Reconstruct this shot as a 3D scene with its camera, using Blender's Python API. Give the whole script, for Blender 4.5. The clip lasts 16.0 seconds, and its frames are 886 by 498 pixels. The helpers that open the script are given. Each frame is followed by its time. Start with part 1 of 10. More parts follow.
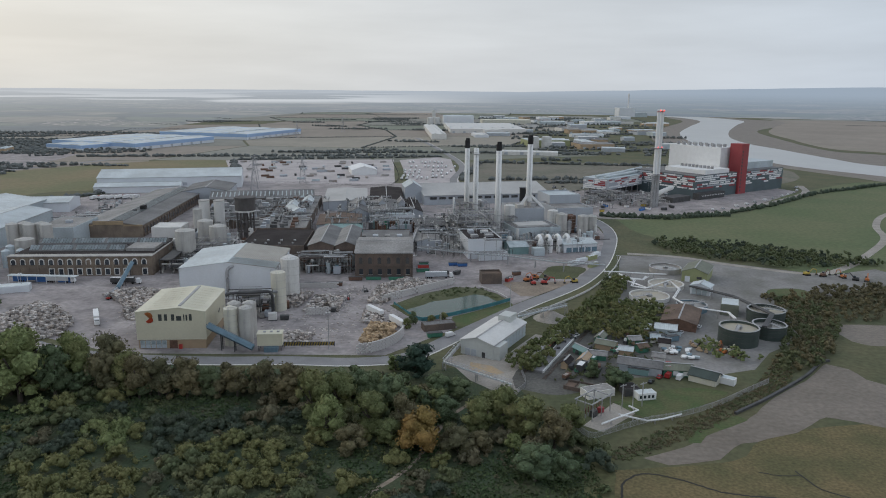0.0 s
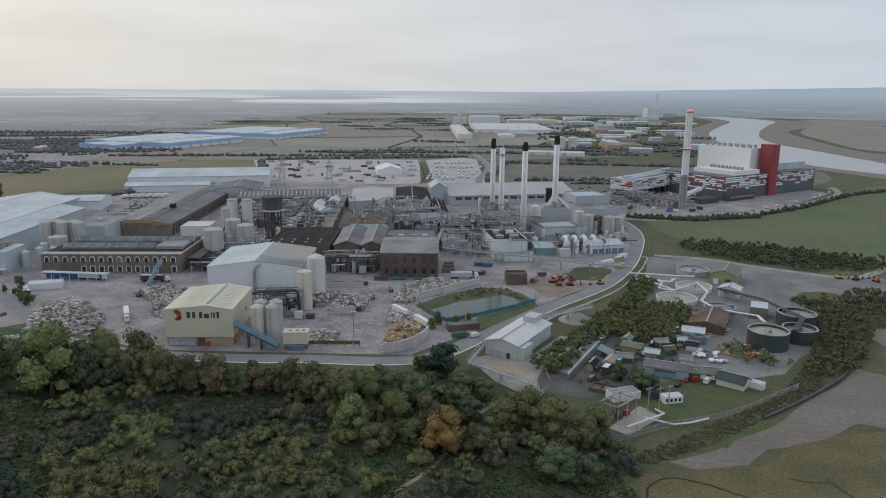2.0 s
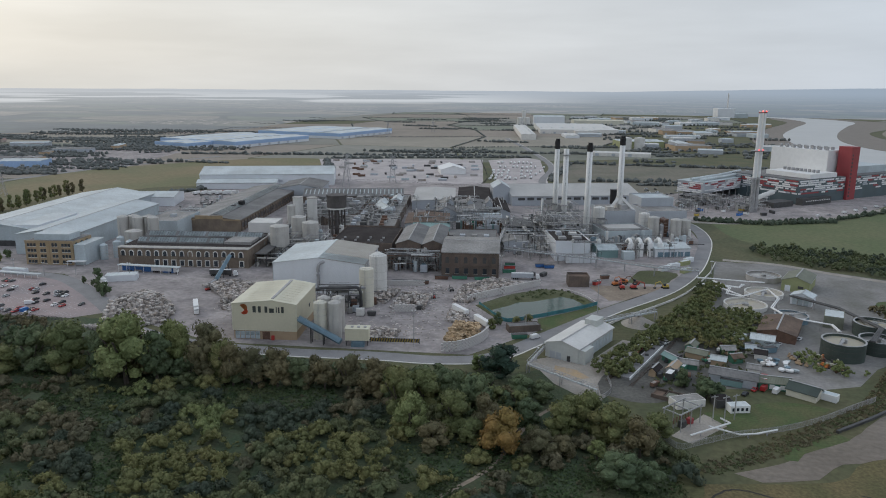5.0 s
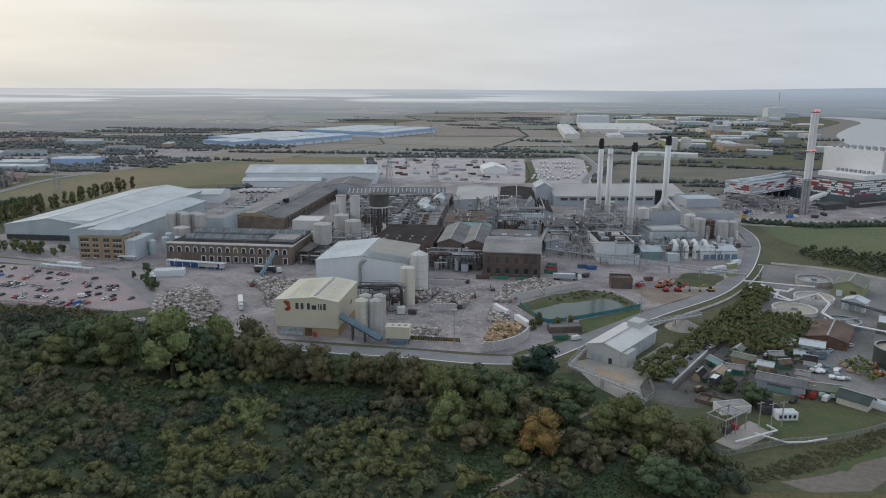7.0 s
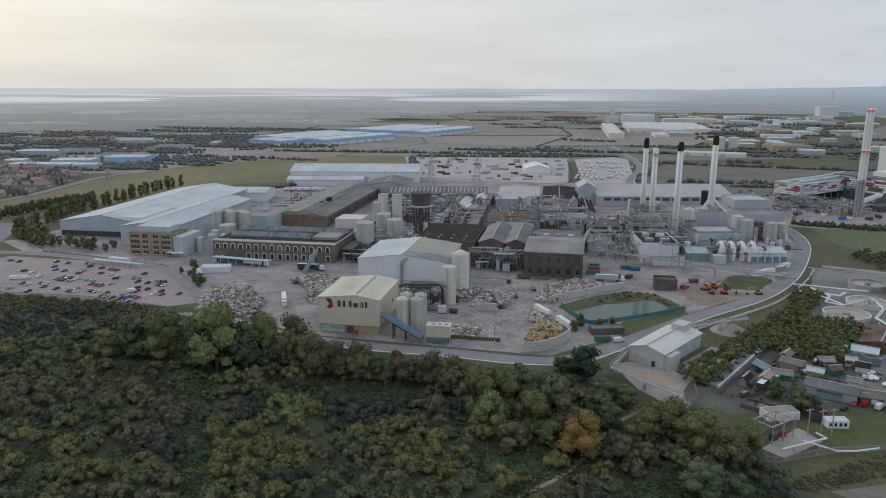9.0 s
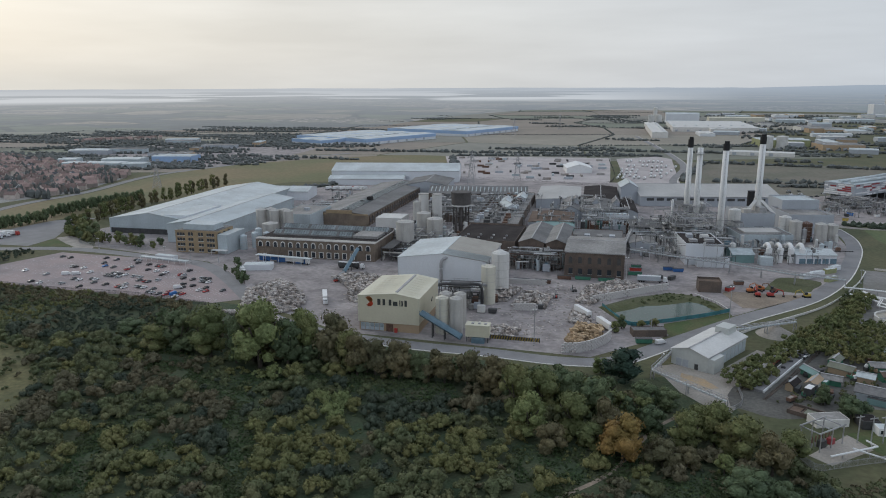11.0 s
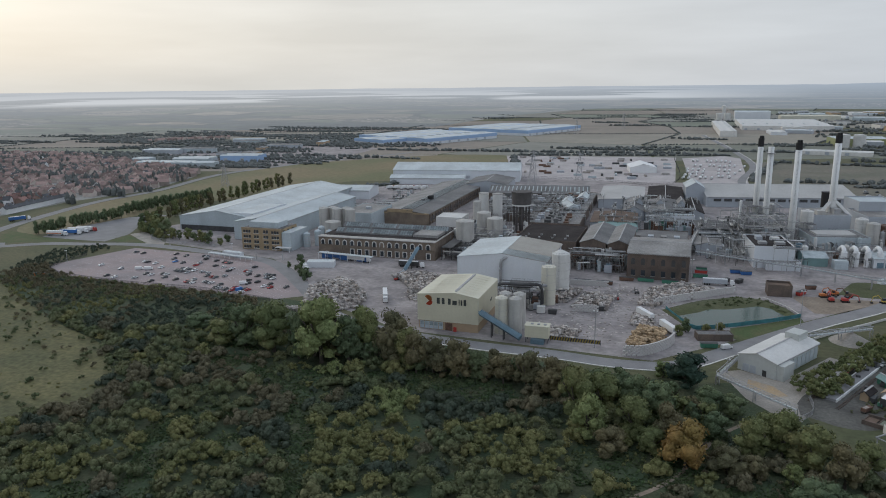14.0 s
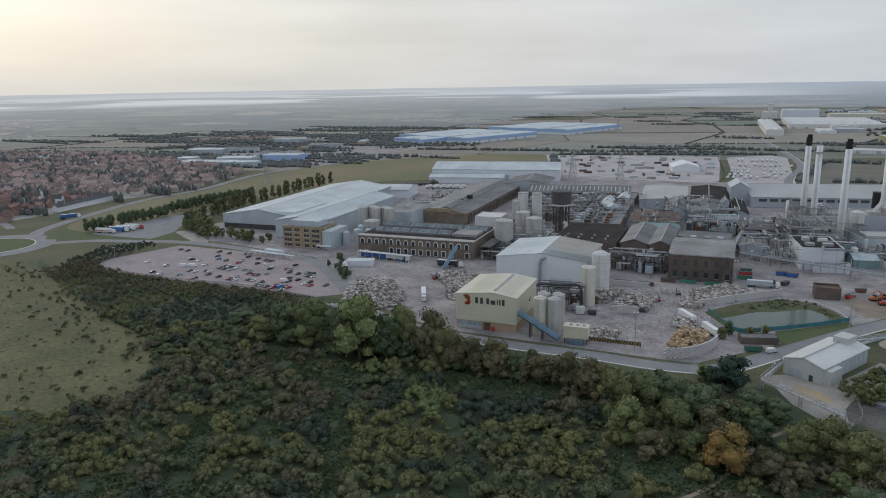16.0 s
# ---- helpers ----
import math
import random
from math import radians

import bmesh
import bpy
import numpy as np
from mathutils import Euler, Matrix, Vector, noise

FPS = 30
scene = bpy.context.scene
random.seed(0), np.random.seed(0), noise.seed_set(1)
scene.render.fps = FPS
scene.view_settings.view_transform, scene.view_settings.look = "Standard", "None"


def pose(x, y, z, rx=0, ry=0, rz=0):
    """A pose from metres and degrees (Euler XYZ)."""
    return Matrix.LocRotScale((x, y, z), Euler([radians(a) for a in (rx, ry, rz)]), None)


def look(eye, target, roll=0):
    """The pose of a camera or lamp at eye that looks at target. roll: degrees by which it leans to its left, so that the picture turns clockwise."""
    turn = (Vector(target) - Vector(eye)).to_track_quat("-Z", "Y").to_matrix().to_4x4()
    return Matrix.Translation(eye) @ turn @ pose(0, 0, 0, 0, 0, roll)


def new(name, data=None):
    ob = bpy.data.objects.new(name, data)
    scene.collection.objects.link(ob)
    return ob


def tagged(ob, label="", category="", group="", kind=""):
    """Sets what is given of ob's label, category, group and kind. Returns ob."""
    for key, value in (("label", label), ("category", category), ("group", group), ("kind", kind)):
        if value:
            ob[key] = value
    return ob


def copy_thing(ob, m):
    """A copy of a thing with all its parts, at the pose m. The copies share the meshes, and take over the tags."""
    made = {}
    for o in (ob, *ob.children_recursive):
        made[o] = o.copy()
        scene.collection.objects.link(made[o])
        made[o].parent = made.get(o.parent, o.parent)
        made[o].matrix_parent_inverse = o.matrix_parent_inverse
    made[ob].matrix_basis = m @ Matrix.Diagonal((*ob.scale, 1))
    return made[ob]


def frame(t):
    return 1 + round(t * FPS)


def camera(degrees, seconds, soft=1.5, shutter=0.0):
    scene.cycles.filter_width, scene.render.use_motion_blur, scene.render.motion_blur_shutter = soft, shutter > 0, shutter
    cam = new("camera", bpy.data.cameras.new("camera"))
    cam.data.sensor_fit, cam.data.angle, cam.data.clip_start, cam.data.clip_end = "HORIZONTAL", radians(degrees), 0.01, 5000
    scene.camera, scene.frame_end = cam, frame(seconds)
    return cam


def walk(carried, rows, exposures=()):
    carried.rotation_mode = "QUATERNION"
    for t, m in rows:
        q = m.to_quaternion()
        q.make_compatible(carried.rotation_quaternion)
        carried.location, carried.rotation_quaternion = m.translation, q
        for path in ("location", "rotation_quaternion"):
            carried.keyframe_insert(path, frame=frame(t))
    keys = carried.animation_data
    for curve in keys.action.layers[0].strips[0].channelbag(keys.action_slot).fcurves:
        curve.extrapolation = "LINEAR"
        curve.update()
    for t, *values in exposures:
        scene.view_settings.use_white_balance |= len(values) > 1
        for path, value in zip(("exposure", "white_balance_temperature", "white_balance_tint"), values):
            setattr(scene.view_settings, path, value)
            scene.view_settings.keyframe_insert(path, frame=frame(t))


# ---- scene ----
# ---------------------------------------------------------------- camera
cam = camera(63.2, 16.0, soft=1.0)
EYE = (0, 0, 117)
TURN = [(0, 0.00, -12.67, -0.51), (0.5, 0.47, -12.67, -0.50), (1, 0.93, -12.67, -0.49), (1.5, 1.42, -12.66, -0.48),
        (2, 2.05, -12.67, -0.46), (2.5, 2.86, -12.67, -0.44), (3, 3.70, -12.66, -0.44), (3.5, 4.54, -12.66, -0.43),
        (4, 5.37, -12.67, -0.42), (6.5, 9.54, -12.78, -0.36), (7, 10.38, -12.79, -0.33), (7.5, 11.22, -12.81, -0.31),
        (8, 12.05, -12.83, -0.27), (8.5, 12.88, -12.84, -0.21), (9, 13.71, -12.86, -0.14), (11.5, 17.67, -12.91, 0.24),
        (12, 18.47, -12.91, 0.31), (12.5, 19.28, -12.91, 0.36), (13, 20.06, -12.91, 0.45), (13.5, 20.86, -12.91, 0.54),
        (14, 21.66, -12.92, 0.62), (14.5, 22.43, -12.92, 0.70), (15, 23.21, -12.92, 0.79), (15.5, 23.97, -12.92, 0.88),
        (16, 24.74, -12.93, 0.94)]
walk(cam, [(t, pose(*EYE, 90 + p, r, y)) for t, y, p, r in TURN], [(0, 0.0, 6150, 10), (8, -0.02, 6130, 10), (12, -0.05, 6100, 10), (16, -0.08, 6050, 10)])

# ---------------------------------------------------------------- sky and sun
SUN_AZ, SUN_EL = -62, 24          # degrees east of the first view, degrees up


def make_world():
    w = bpy.data.worlds.new("hazy_sky")
    scene.world = w
    w.use_nodes = True
    nt = w.node_tree
    nt.nodes.clear()
    n = nt.nodes.new
    out, bg = n("ShaderNodeOutputWorld"), n("ShaderNodeBackground")
    sky = n("ShaderNodeTexSky")
    sky.sky_type, sky.sun_disc = "NISHITA", False
    sky.sun_elevation, sky.sun_rotation = radians(SUN_EL), radians(SUN_AZ)
    sky.air_density, sky.dust_density = 1.0, 4.0
    skys = n("ShaderNodeVectorMath")
    skys.operation = "SCALE"
    skys.inputs["Scale"].default_value = 0.10
    nt.links.new(sky.outputs[0], skys.inputs[0])
    co = n("ShaderNodeTexCoord")
    sep = n("ShaderNodeSeparateXYZ")
    nt.links.new(co.outputs["Generated"], sep.inputs[0])
    # the veil of cloud: warm towards the sun, blue-grey away from it
    side = n("ShaderNodeVectorMath")
    side.operation = "DOT_PRODUCT"
    side.inputs[1].default_value = (math.sin(radians(SUN_AZ)), math.cos(radians(SUN_AZ)), 0)
    nt.links.new(co.outputs["Generated"], side.inputs[0])
    ramp = n("ShaderNodeValToRGB")
    el = ramp.color_ramp.elements
    el[0].position, el[0].color = 0.05, (0.84, 0.86, 0.89, 1)
    el[1].position, el[1].color = 1.0, (0.80, 0.765, 0.68, 1)
    far = el.new(0.46)
    far.color = (0.61, 0.655, 0.70, 1)
    mid = el.new(0.74)
    mid.color = (0.722, 0.722, 0.704, 1)
    near = el.new(0.925)
    near.color = (0.79, 0.757, 0.685, 1)
    half = n("ShaderNodeMath")
    half.operation = "MULTIPLY_ADD"
    half.inputs[1].default_value = half.inputs[2].default_value = 0.5
    nt.links.new(side.outputs["Value"], half.inputs[0])
    nt.links.new(half.outputs[0], ramp.inputs[0])
    # streaks of cloud
    mp = n("ShaderNodeMapping")
    mp.inputs["Scale"].default_value = (1.6, 1.6, 11)
    nt.links.new(co.outputs["Generated"], mp.inputs[0])
    nz = n("ShaderNodeTexNoise")
    nz.inputs["Scale"].default_value, nz.inputs["Detail"].default_value = 2.2, 6
    nt.links.new(mp.outputs[0], nz.inputs["Vector"])
    cr = n("ShaderNodeMapRange")
    cr.inputs["From Min"].default_value, cr.inputs["From Max"].default_value = 0.35, 0.7
    cr.inputs["To Min"].default_value, cr.inputs["To Max"].default_value = 0.95, 1.09
    nt.links.new(nz.outputs[0], cr.inputs[0])
    mul = n("ShaderNodeVectorMath")
    mul.operation = "SCALE"
    nt.links.new(ramp.outputs[0], mul.inputs[0])
    nt.links.new(cr.outputs[0], mul.inputs["Scale"])
    # higher up the veil thins and turns bluer
    high, blue = n("ShaderNodeMapRange"), n("ShaderNodeMix")
    high.inputs["From Min"].default_value, high.inputs["From Max"].default_value = 0.16, 0.6
    nt.links.new(sep.outputs["Z"], high.inputs[0])
    blue.data_type, blue.blend_type = "RGBA", "MULTIPLY"
    blue.inputs["B"].default_value = (0.95, 1.0, 1.08, 1)
    nt.links.new(high.outputs[0], blue.inputs["Factor"])
    nt.links.new(mul.outputs[0], blue.inputs["A"])
    mix = n("ShaderNodeMix")
    mix.data_type = "RGBA"
    mix.inputs["Factor"].default_value = 0.88
    nt.links.new(skys.outputs[0], mix.inputs["A"])
    nt.links.new(blue.outputs["Result"], mix.inputs["B"])
    nt.links.new(mix.outputs["Result"], bg.inputs[0])
    bg.inputs[1].default_value = 1.0
    nt.links.new(bg.outputs[0], out.inputs[0])


make_world()
sun = new("sun", bpy.data.lights.new("sun", "SUN"))
sun.data.energy, sun.data.angle, sun.data.color = 0.55, radians(16), (1.0, 0.95, 0.87)
sun.matrix_world = look((300 * math.sin(radians(SUN_AZ)), 300 * math.cos(radians(SUN_AZ)), 300 * math.tan(radians(SUN_EL))), (0, 0, 0))


# ---------------------------------------------------------------- materials
def mat(name, col, rough=0.8, metal=0.0, var=0.25, scale=0.25, fine=3.0, bump=0.0, col2=None, ribs=0.0, rib_axis="X",
        island=0.0, objrand=0.0, spec=0.4, stain=0.0, stain_col=(0.05, 0.045, 0.04)):
    """Two scales of colour variation, optional ribs (metres apart), stains, and a spread per island or per object."""
    m = bpy.data.materials.new(name)
    m.use_nodes = True
    nt = m.node_tree
    b = nt.nodes["Principled BSDF"]
    n, link = nt.nodes.new, nt.links.new
    b.inputs["Roughness"].default_value, b.inputs["Metallic"].default_value = rough, metal
    b.inputs["Specular IOR Level"].default_value = spec
    co = n("ShaderNodeTexCoord")
    n1, n2 = n("ShaderNodeTexNoise"), n("ShaderNodeTexNoise")
    n1.inputs["Scale"].default_value, n1.inputs["Detail"].default_value = scale, 5
    n2.inputs["Scale"].default_value, n2.inputs["Detail"].default_value = fine, 4
    link(co.outputs["Object"], n1.inputs["Vector"])
    link(co.outputs["Object"], n2.inputs["Vector"])
    c2 = col2 or tuple(c * (1 - var) for c in col)
    r1 = n("ShaderNodeMapRange")
    r1.inputs["From Min"].default_value, r1.inputs["From Max"].default_value = 0.36, 0.64
    link(n1.outputs[0], r1.inputs[0])
    mx = n("ShaderNodeMix")
    mx.data_type = "RGBA"
    mx.inputs["A"].default_value, mx.inputs["B"].default_value = (*col, 1), (*c2, 1)
    link(r1.outputs[0], mx.inputs["Factor"])
    last = mx.outputs["Result"]
    r2 = n("ShaderNodeMapRange")
    r2.inputs["From Min"].default_value, r2.inputs["From Max"].default_value = 0.3, 0.7
    r2.inputs["To Min"].default_value, r2.inputs["To Max"].default_value = 1 - var * 0.7, 1 + var * 0.4
    link(n2.outputs[0], r2.inputs[0])
    value = r2.outputs[0]
    for on, node, sock in ((island, "ShaderNodeNewGeometry", "Random Per Island"), (objrand, "ShaderNodeObjectInfo", "Random")):
        if on:
            g, r3, mm = n(node), n("ShaderNodeMapRange"), n("ShaderNodeMath")
            r3.inputs["To Min"].default_value, r3.inputs["To Max"].default_value = 1 - on, 1 + on
            link(g.outputs[sock], r3.inputs[0])
            mm.operation = "MULTIPLY"
            link(value, mm.inputs[0])
            link(r3.outputs[0], mm.inputs[1])
            value = mm.outputs[0]
    sc = n("ShaderNodeVectorMath")
    sc.operation = "SCALE"
    link(last, sc.inputs[0])
    link(value, sc.inputs["Scale"])
    last = sc.outputs[0]
    if stain:
        n3, r4, m3 = n("ShaderNodeTexNoise"), n("ShaderNodeMapRange"), n("ShaderNodeMix")
        mp = n("ShaderNodeMapping")
        mp.inputs["Location"].default_value = (13, 7, 3)
        mp.inputs["Scale"].default_value = (1, 1, 0.25)
        link(co.outputs["Object"], mp.inputs[0])
        link(mp.outputs[0], n3.inputs["Vector"])
        n3.inputs["Scale"].default_value, n3.inputs["Detail"].default_value = scale * 2.3, 8
        r4.inputs["From Min"].default_value, r4.inputs["From Max"].default_value = 0.5, 0.72
        r4.inputs["To Max"].default_value = stain
        link(n3.outputs[0], r4.inputs[0])
        m3.data_type = "RGBA"
        m3.inputs["B"].default_value = (*stain_col, 1)
        link(r4.outputs[0], m3.inputs["Factor"])
        link(last, m3.inputs["A"])
        last = m3.outputs["Result"]
    link(last, b.inputs["Base Color"])
    if ribs:
        wv = n("ShaderNodeTexWave")
        wv.bands_direction = rib_axis
        wv.inputs["Scale"].default_value = math.pi * 2 / 20 / ribs
        link(co.outputs["Object"], wv.inputs["Vector"])
        bp = n("ShaderNodeBump")
        bp.inputs["Strength"].default_value, bp.inputs["Distance"].default_value = 0.5, ribs * 0.15
        link(wv.outputs["Fac"], bp.inputs["Height"])
        link(bp.outputs[0], b.inputs["Normal"])
    elif bump:
        bp = n("ShaderNodeBump")
        bp.inputs["Strength"].default_value, bp.inputs["Distance"].default_value = 0.6, bump
        link(n2.outputs[0], bp.inputs["Height"])
        link(bp.outputs[0], b.inputs["Normal"])
    return m


M = dict(
    works_ground=mat("works_ground", (0.25, 0.24, 0.23), 0.95, var=0.25, scale=0.04, fine=0.6, col2=(0.17, 0.165, 0.15), stain=0.4, stain_col=(0.10, 0.10, 0.07)),
    stack_white=mat("chimney_white", (0.74, 0.74, 0.72), 0.7, var=0.06, scale=0.1, fine=1.0, stain=0.12, stain_col=(0.5, 0.48, 0.45)),
    wood_floor=mat("wood_floor", (0.044, 0.070, 0.034), 0.95, var=0.45, scale=0.10, fine=0.9, col2=(0.066, 0.074, 0.038), bump=0.5),
    meadow=mat("meadow", (0.142, 0.132, 0.058), 0.95, var=0.55, scale=0.05, fine=0.45, col2=(0.094, 0.098, 0.044), bump=0.25),
    rough_grass=mat("rough_grass", (0.078, 0.088, 0.042), 0.95, var=0.35, scale=0.03, fine=0.4, col2=(0.115, 0.108, 0.055)),
    green_field=mat("green_field", (0.098, 0.128, 0.055), 0.95, var=0.3, scale=0.012, fine=0.3, col2=(0.135, 0.145, 0.070)),
    lawn=mat("lawn", (0.068, 0.100, 0.034), 0.95, var=0.35, scale=0.12, fine=1.0, col2=(0.10, 0.105, 0.045)),
    brown_field=mat("brown_field", (0.21, 0.17, 0.095), 0.95, var=0.25, scale=0.01, fine=0.2, col2=(0.15, 0.15, 0.075)),
    concrete=mat("yard_concrete", (0.36, 0.325, 0.312), 0.9, var=0.3, scale=0.045, fine=0.4, col2=(0.25, 0.225, 0.22), stain=0.7, stain_col=(0.13, 0.118, 0.115)),
    road=mat("road_asphalt", (0.25, 0.245, 0.245), 0.9, var=0.15, scale=0.08, fine=1.5, stain=0.25, stain_col=(0.12, 0.115, 0.11)),
    track=mat("gravel_track", (0.36, 0.33, 0.29), 0.95, var=0.25, scale=0.1, fine=1.2),
    carpark=mat("car_park_surface", (0.27, 0.235, 0.235), 0.9, var=0.18, scale=0.03, fine=0.7, col2=(0.34, 0.27, 0.26), stain=0.2),
    paint=mat("white_road_paint", (0.7, 0.7, 0.68), 0.8, var=0.2),
    yellow=mat("yellow_paint", (0.50, 0.37, 0.08), 0.7),
    mud=mat("estuary_mud", (0.152, 0.126, 0.098), 0.6, var=0.35, scale=0.05, fine=0.5, col2=(0.190, 0.160, 0.128), bump=0.25, spec=0.35),
    marsh=mat("salt_marsh", (0.165, 0.128, 0.060), 0.95, var=0.5, scale=0.06, fine=0.9, col2=(0.105, 0.098, 0.042), bump=0.3),
    bank=mat("reed_bank", (0.095, 0.10, 0.05), 0.95, var=0.4, scale=0.06, fine=0.8, col2=(0.075, 0.085, 0.035), bump=0.3),
    earth=mat("bare_earth", (0.29, 0.235, 0.18), 0.95, var=0.3, scale=0.08, fine=0.8),
    sand=mat("sand_spill", (0.42, 0.30, 0.17), 0.95, var=0.3, scale=0.2, fine=1.5, col2=(0.33, 0.28, 0.22)),
    water=mat("river_water", (0.33, 0.33, 0.315), 0.3, var=0.1, scale=0.01, fine=0.06, bump=0.08, spec=0.6),
    pond=mat("pond_water", (0.035, 0.075, 0.060), 0.12, var=0.2, scale=0.05, fine=0.8, bump=0.03, spec=0.3),
    white_clad=mat("white_cladding", (0.66, 0.68, 0.70), 0.5, var=0.06, scale=0.06, fine=0.9, ribs=0.5, stain=0.1, stain_col=(0.4, 0.39, 0.37)),
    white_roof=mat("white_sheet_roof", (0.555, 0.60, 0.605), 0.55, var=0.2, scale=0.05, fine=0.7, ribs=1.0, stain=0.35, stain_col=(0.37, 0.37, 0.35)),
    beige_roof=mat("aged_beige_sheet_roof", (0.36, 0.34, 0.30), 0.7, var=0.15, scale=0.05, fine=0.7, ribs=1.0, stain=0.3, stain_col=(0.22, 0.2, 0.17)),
    cream_clad=mat("cream_cladding", (0.60, 0.56, 0.42), 0.55, var=0.06, scale=0.07, fine=0.9, ribs=0.4, stain=0.08, stain_col=(0.4, 0.36, 0.26)),
    cream_roof=mat("cream_sheet_roof", (0.62, 0.59, 0.46), 0.55, var=0.08, scale=0.07, fine=0.9, ribs=0.8, stain=0.2, stain_col=(0.4, 0.37, 0.28)),
    grey_clad=mat("grey_cladding", (0.41, 0.435, 0.465), 0.55, var=0.1, scale=0.05, fine=0.9, ribs=0.5, stain=0.15, stain_col=(0.25, 0.25, 0.25)),
    pale_grey=mat("pale_grey_sheet", (0.47, 0.525, 0.545), 0.5, var=0.16, scale=0.04, fine=0.8, ribs=0.8, stain=0.45, stain_col=(0.27, 0.29, 0.30)),
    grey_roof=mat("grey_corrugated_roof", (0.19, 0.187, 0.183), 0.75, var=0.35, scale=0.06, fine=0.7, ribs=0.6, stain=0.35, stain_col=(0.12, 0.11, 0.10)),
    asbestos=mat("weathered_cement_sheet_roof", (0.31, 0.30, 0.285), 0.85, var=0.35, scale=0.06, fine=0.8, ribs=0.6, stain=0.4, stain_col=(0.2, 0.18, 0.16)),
    dark_roof=mat("dark_felt_roof", (0.036, 0.031, 0.030), 0.95, var=0.3, scale=0.07, fine=1.0, col2=(0.055, 0.048, 0.046), spec=0.1),
    pale_roof=mat("pale_sheet_roof", (0.45, 0.44, 0.42), 0.7, var=0.12, scale=0.03, fine=0.5, ribs=1.0, stain=0.35, stain_col=(0.30, 0.29, 0.27)),
    teal_roof=mat("verdigris_roof", (0.20, 0.31, 0.30), 0.7, var=0.2, scale=0.1),
    rust_roof=mat("rusty_sheet_roof", (0.165, 0.115, 0.085), 0.85, var=0.35, scale=0.12, fine=1.0, ribs=0.6),
    brick=mat("brown_brick", (0.168, 0.126, 0.100), 0.9, var=0.35, scale=0.12, fine=2.5, col2=(0.108, 0.088, 0.074), stain=0.5),
    mill_brick=mat("weathered_mill_brick", (0.235, 0.187, 0.140), 0.9, var=0.35, scale=0.15, fine=2.5, col2=(0.165, 0.130, 0.102), stain=0.45, stain_col=(0.09, 0.08, 0.07)),
    buff_brick=mat("buff_brick", (0.37, 0.28, 0.17), 0.9, var=0.22, scale=0.15, fine=2.5, stain=0.15, stain_col=(0.2, 0.15, 0.1)),
    tan_clad=mat("tan_panel", (0.42, 0.31, 0.20), 0.7, var=0.1),
    stone=mat("white_render", (0.68, 0.66, 0.62), 0.8, var=0.12, scale=0.3),
    parapet=mat("grey_parapet", (0.43, 0.41, 0.38), 0.85, var=0.2, scale=0.15, stain=0.3),
    glass=mat("window_glass", (0.035, 0.045, 0.055), 0.12, var=0.3, scale=0.3, spec=0.8),
    rooflight=mat("rooflight_glazing", (0.46, 0.52, 0.53), 0.3, var=0.35, scale=0.25, fine=1.0, col2=(0.30, 0.35, 0.36), island=0.35),
    concrete_w=mat("pale_concrete", (0.62, 0.61, 0.58), 0.75, var=0.1, scale=0.12, fine=1.2, stain=0.2, stain_col=(0.4, 0.38, 0.35)),
    silo=mat("silo_cream_steel", (0.60, 0.575, 0.48), 0.5, var=0.1, scale=0.15, stain=0.25, stain_col=(0.38, 0.35, 0.28)),
    silo_g=mat("silo_grey_steel", (0.49, 0.475, 0.44), 0.55, var=0.15, scale=0.15, stain=0.4, stain_col=(0.28, 0.25, 0.22)),
    steel=mat("galvanised_steel", (0.40, 0.40, 0.40), 0.5, 0.4, var=0.2, scale=0.3),
    dark_steel=mat("dark_steel", (0.09, 0.09, 0.09), 0.6, 0.3, var=0.3, scale=0.3),
    rust=mat("rusted_steel", (0.17, 0.10, 0.07), 0.85, var=0.35, scale=0.4),
    water_tower=mat("weathered_dark_concrete", (0.115, 0.105, 0.10), 0.85, var=0.35, scale=0.15, fine=1.5, stain=0.4),
    dark_gully=mat("gully_near_black", (0.03, 0.027, 0.02), 0.7, var=0.3),
    black=mat("black_soot", (0.025, 0.024, 0.024), 0.8),
    blue_steel=mat("blue_conveyor_steel", (0.16, 0.24, 0.29), 0.6, 0.1, var=0.2),
    blue=mat("blue_paint", (0.05, 0.16, 0.42), 0.5, objrand=0.2),
    sky_clad=mat("sky_blue_cladding", (0.33, 0.46, 0.66), 0.5, var=0.1, scale=0.02, ribs=2),
    red_clad=mat("red_cladding", (0.30, 0.05, 0.055), 0.5, var=0.12, scale=0.1),
    teal_clad=mat("dark_teal_cladding", (0.085, 0.115, 0.125), 0.5, var=0.15, scale=0.1),
    orange=mat("orange_paint", (0.50, 0.17, 0.05), 0.5),
    signal_red=mat("signal_red", (0.62, 0.09, 0.04), 0.5),
    red=mat("red_paint", (0.42, 0.05, 0.04), 0.5, objrand=0.25),
    green=mat("green_paint", (0.06, 0.20, 0.13), 0.55, objrand=0.2),
    olive=mat("olive_sheet", (0.30, 0.32, 0.16), 0.65, var=0.15, ribs=0.5),
    olive_roof=mat("olive_grey_roof", (0.19, 0.20, 0.15), 0.75, var=0.2, ribs=0.6),
    tank_green=mat("dark_green_tank_steel", (0.055, 0.075, 0.065), 0.55, var=0.25, scale=0.2),
    tank_scum=mat("tank_liquid", (0.42, 0.375, 0.27), 0.5, var=0.2, scale=0.15, col2=(0.36, 0.33, 0.28)),
    tank_grey=mat("tank_liquid_grey", (0.30, 0.29, 0.27), 0.2, var=0.2, scale=0.15),
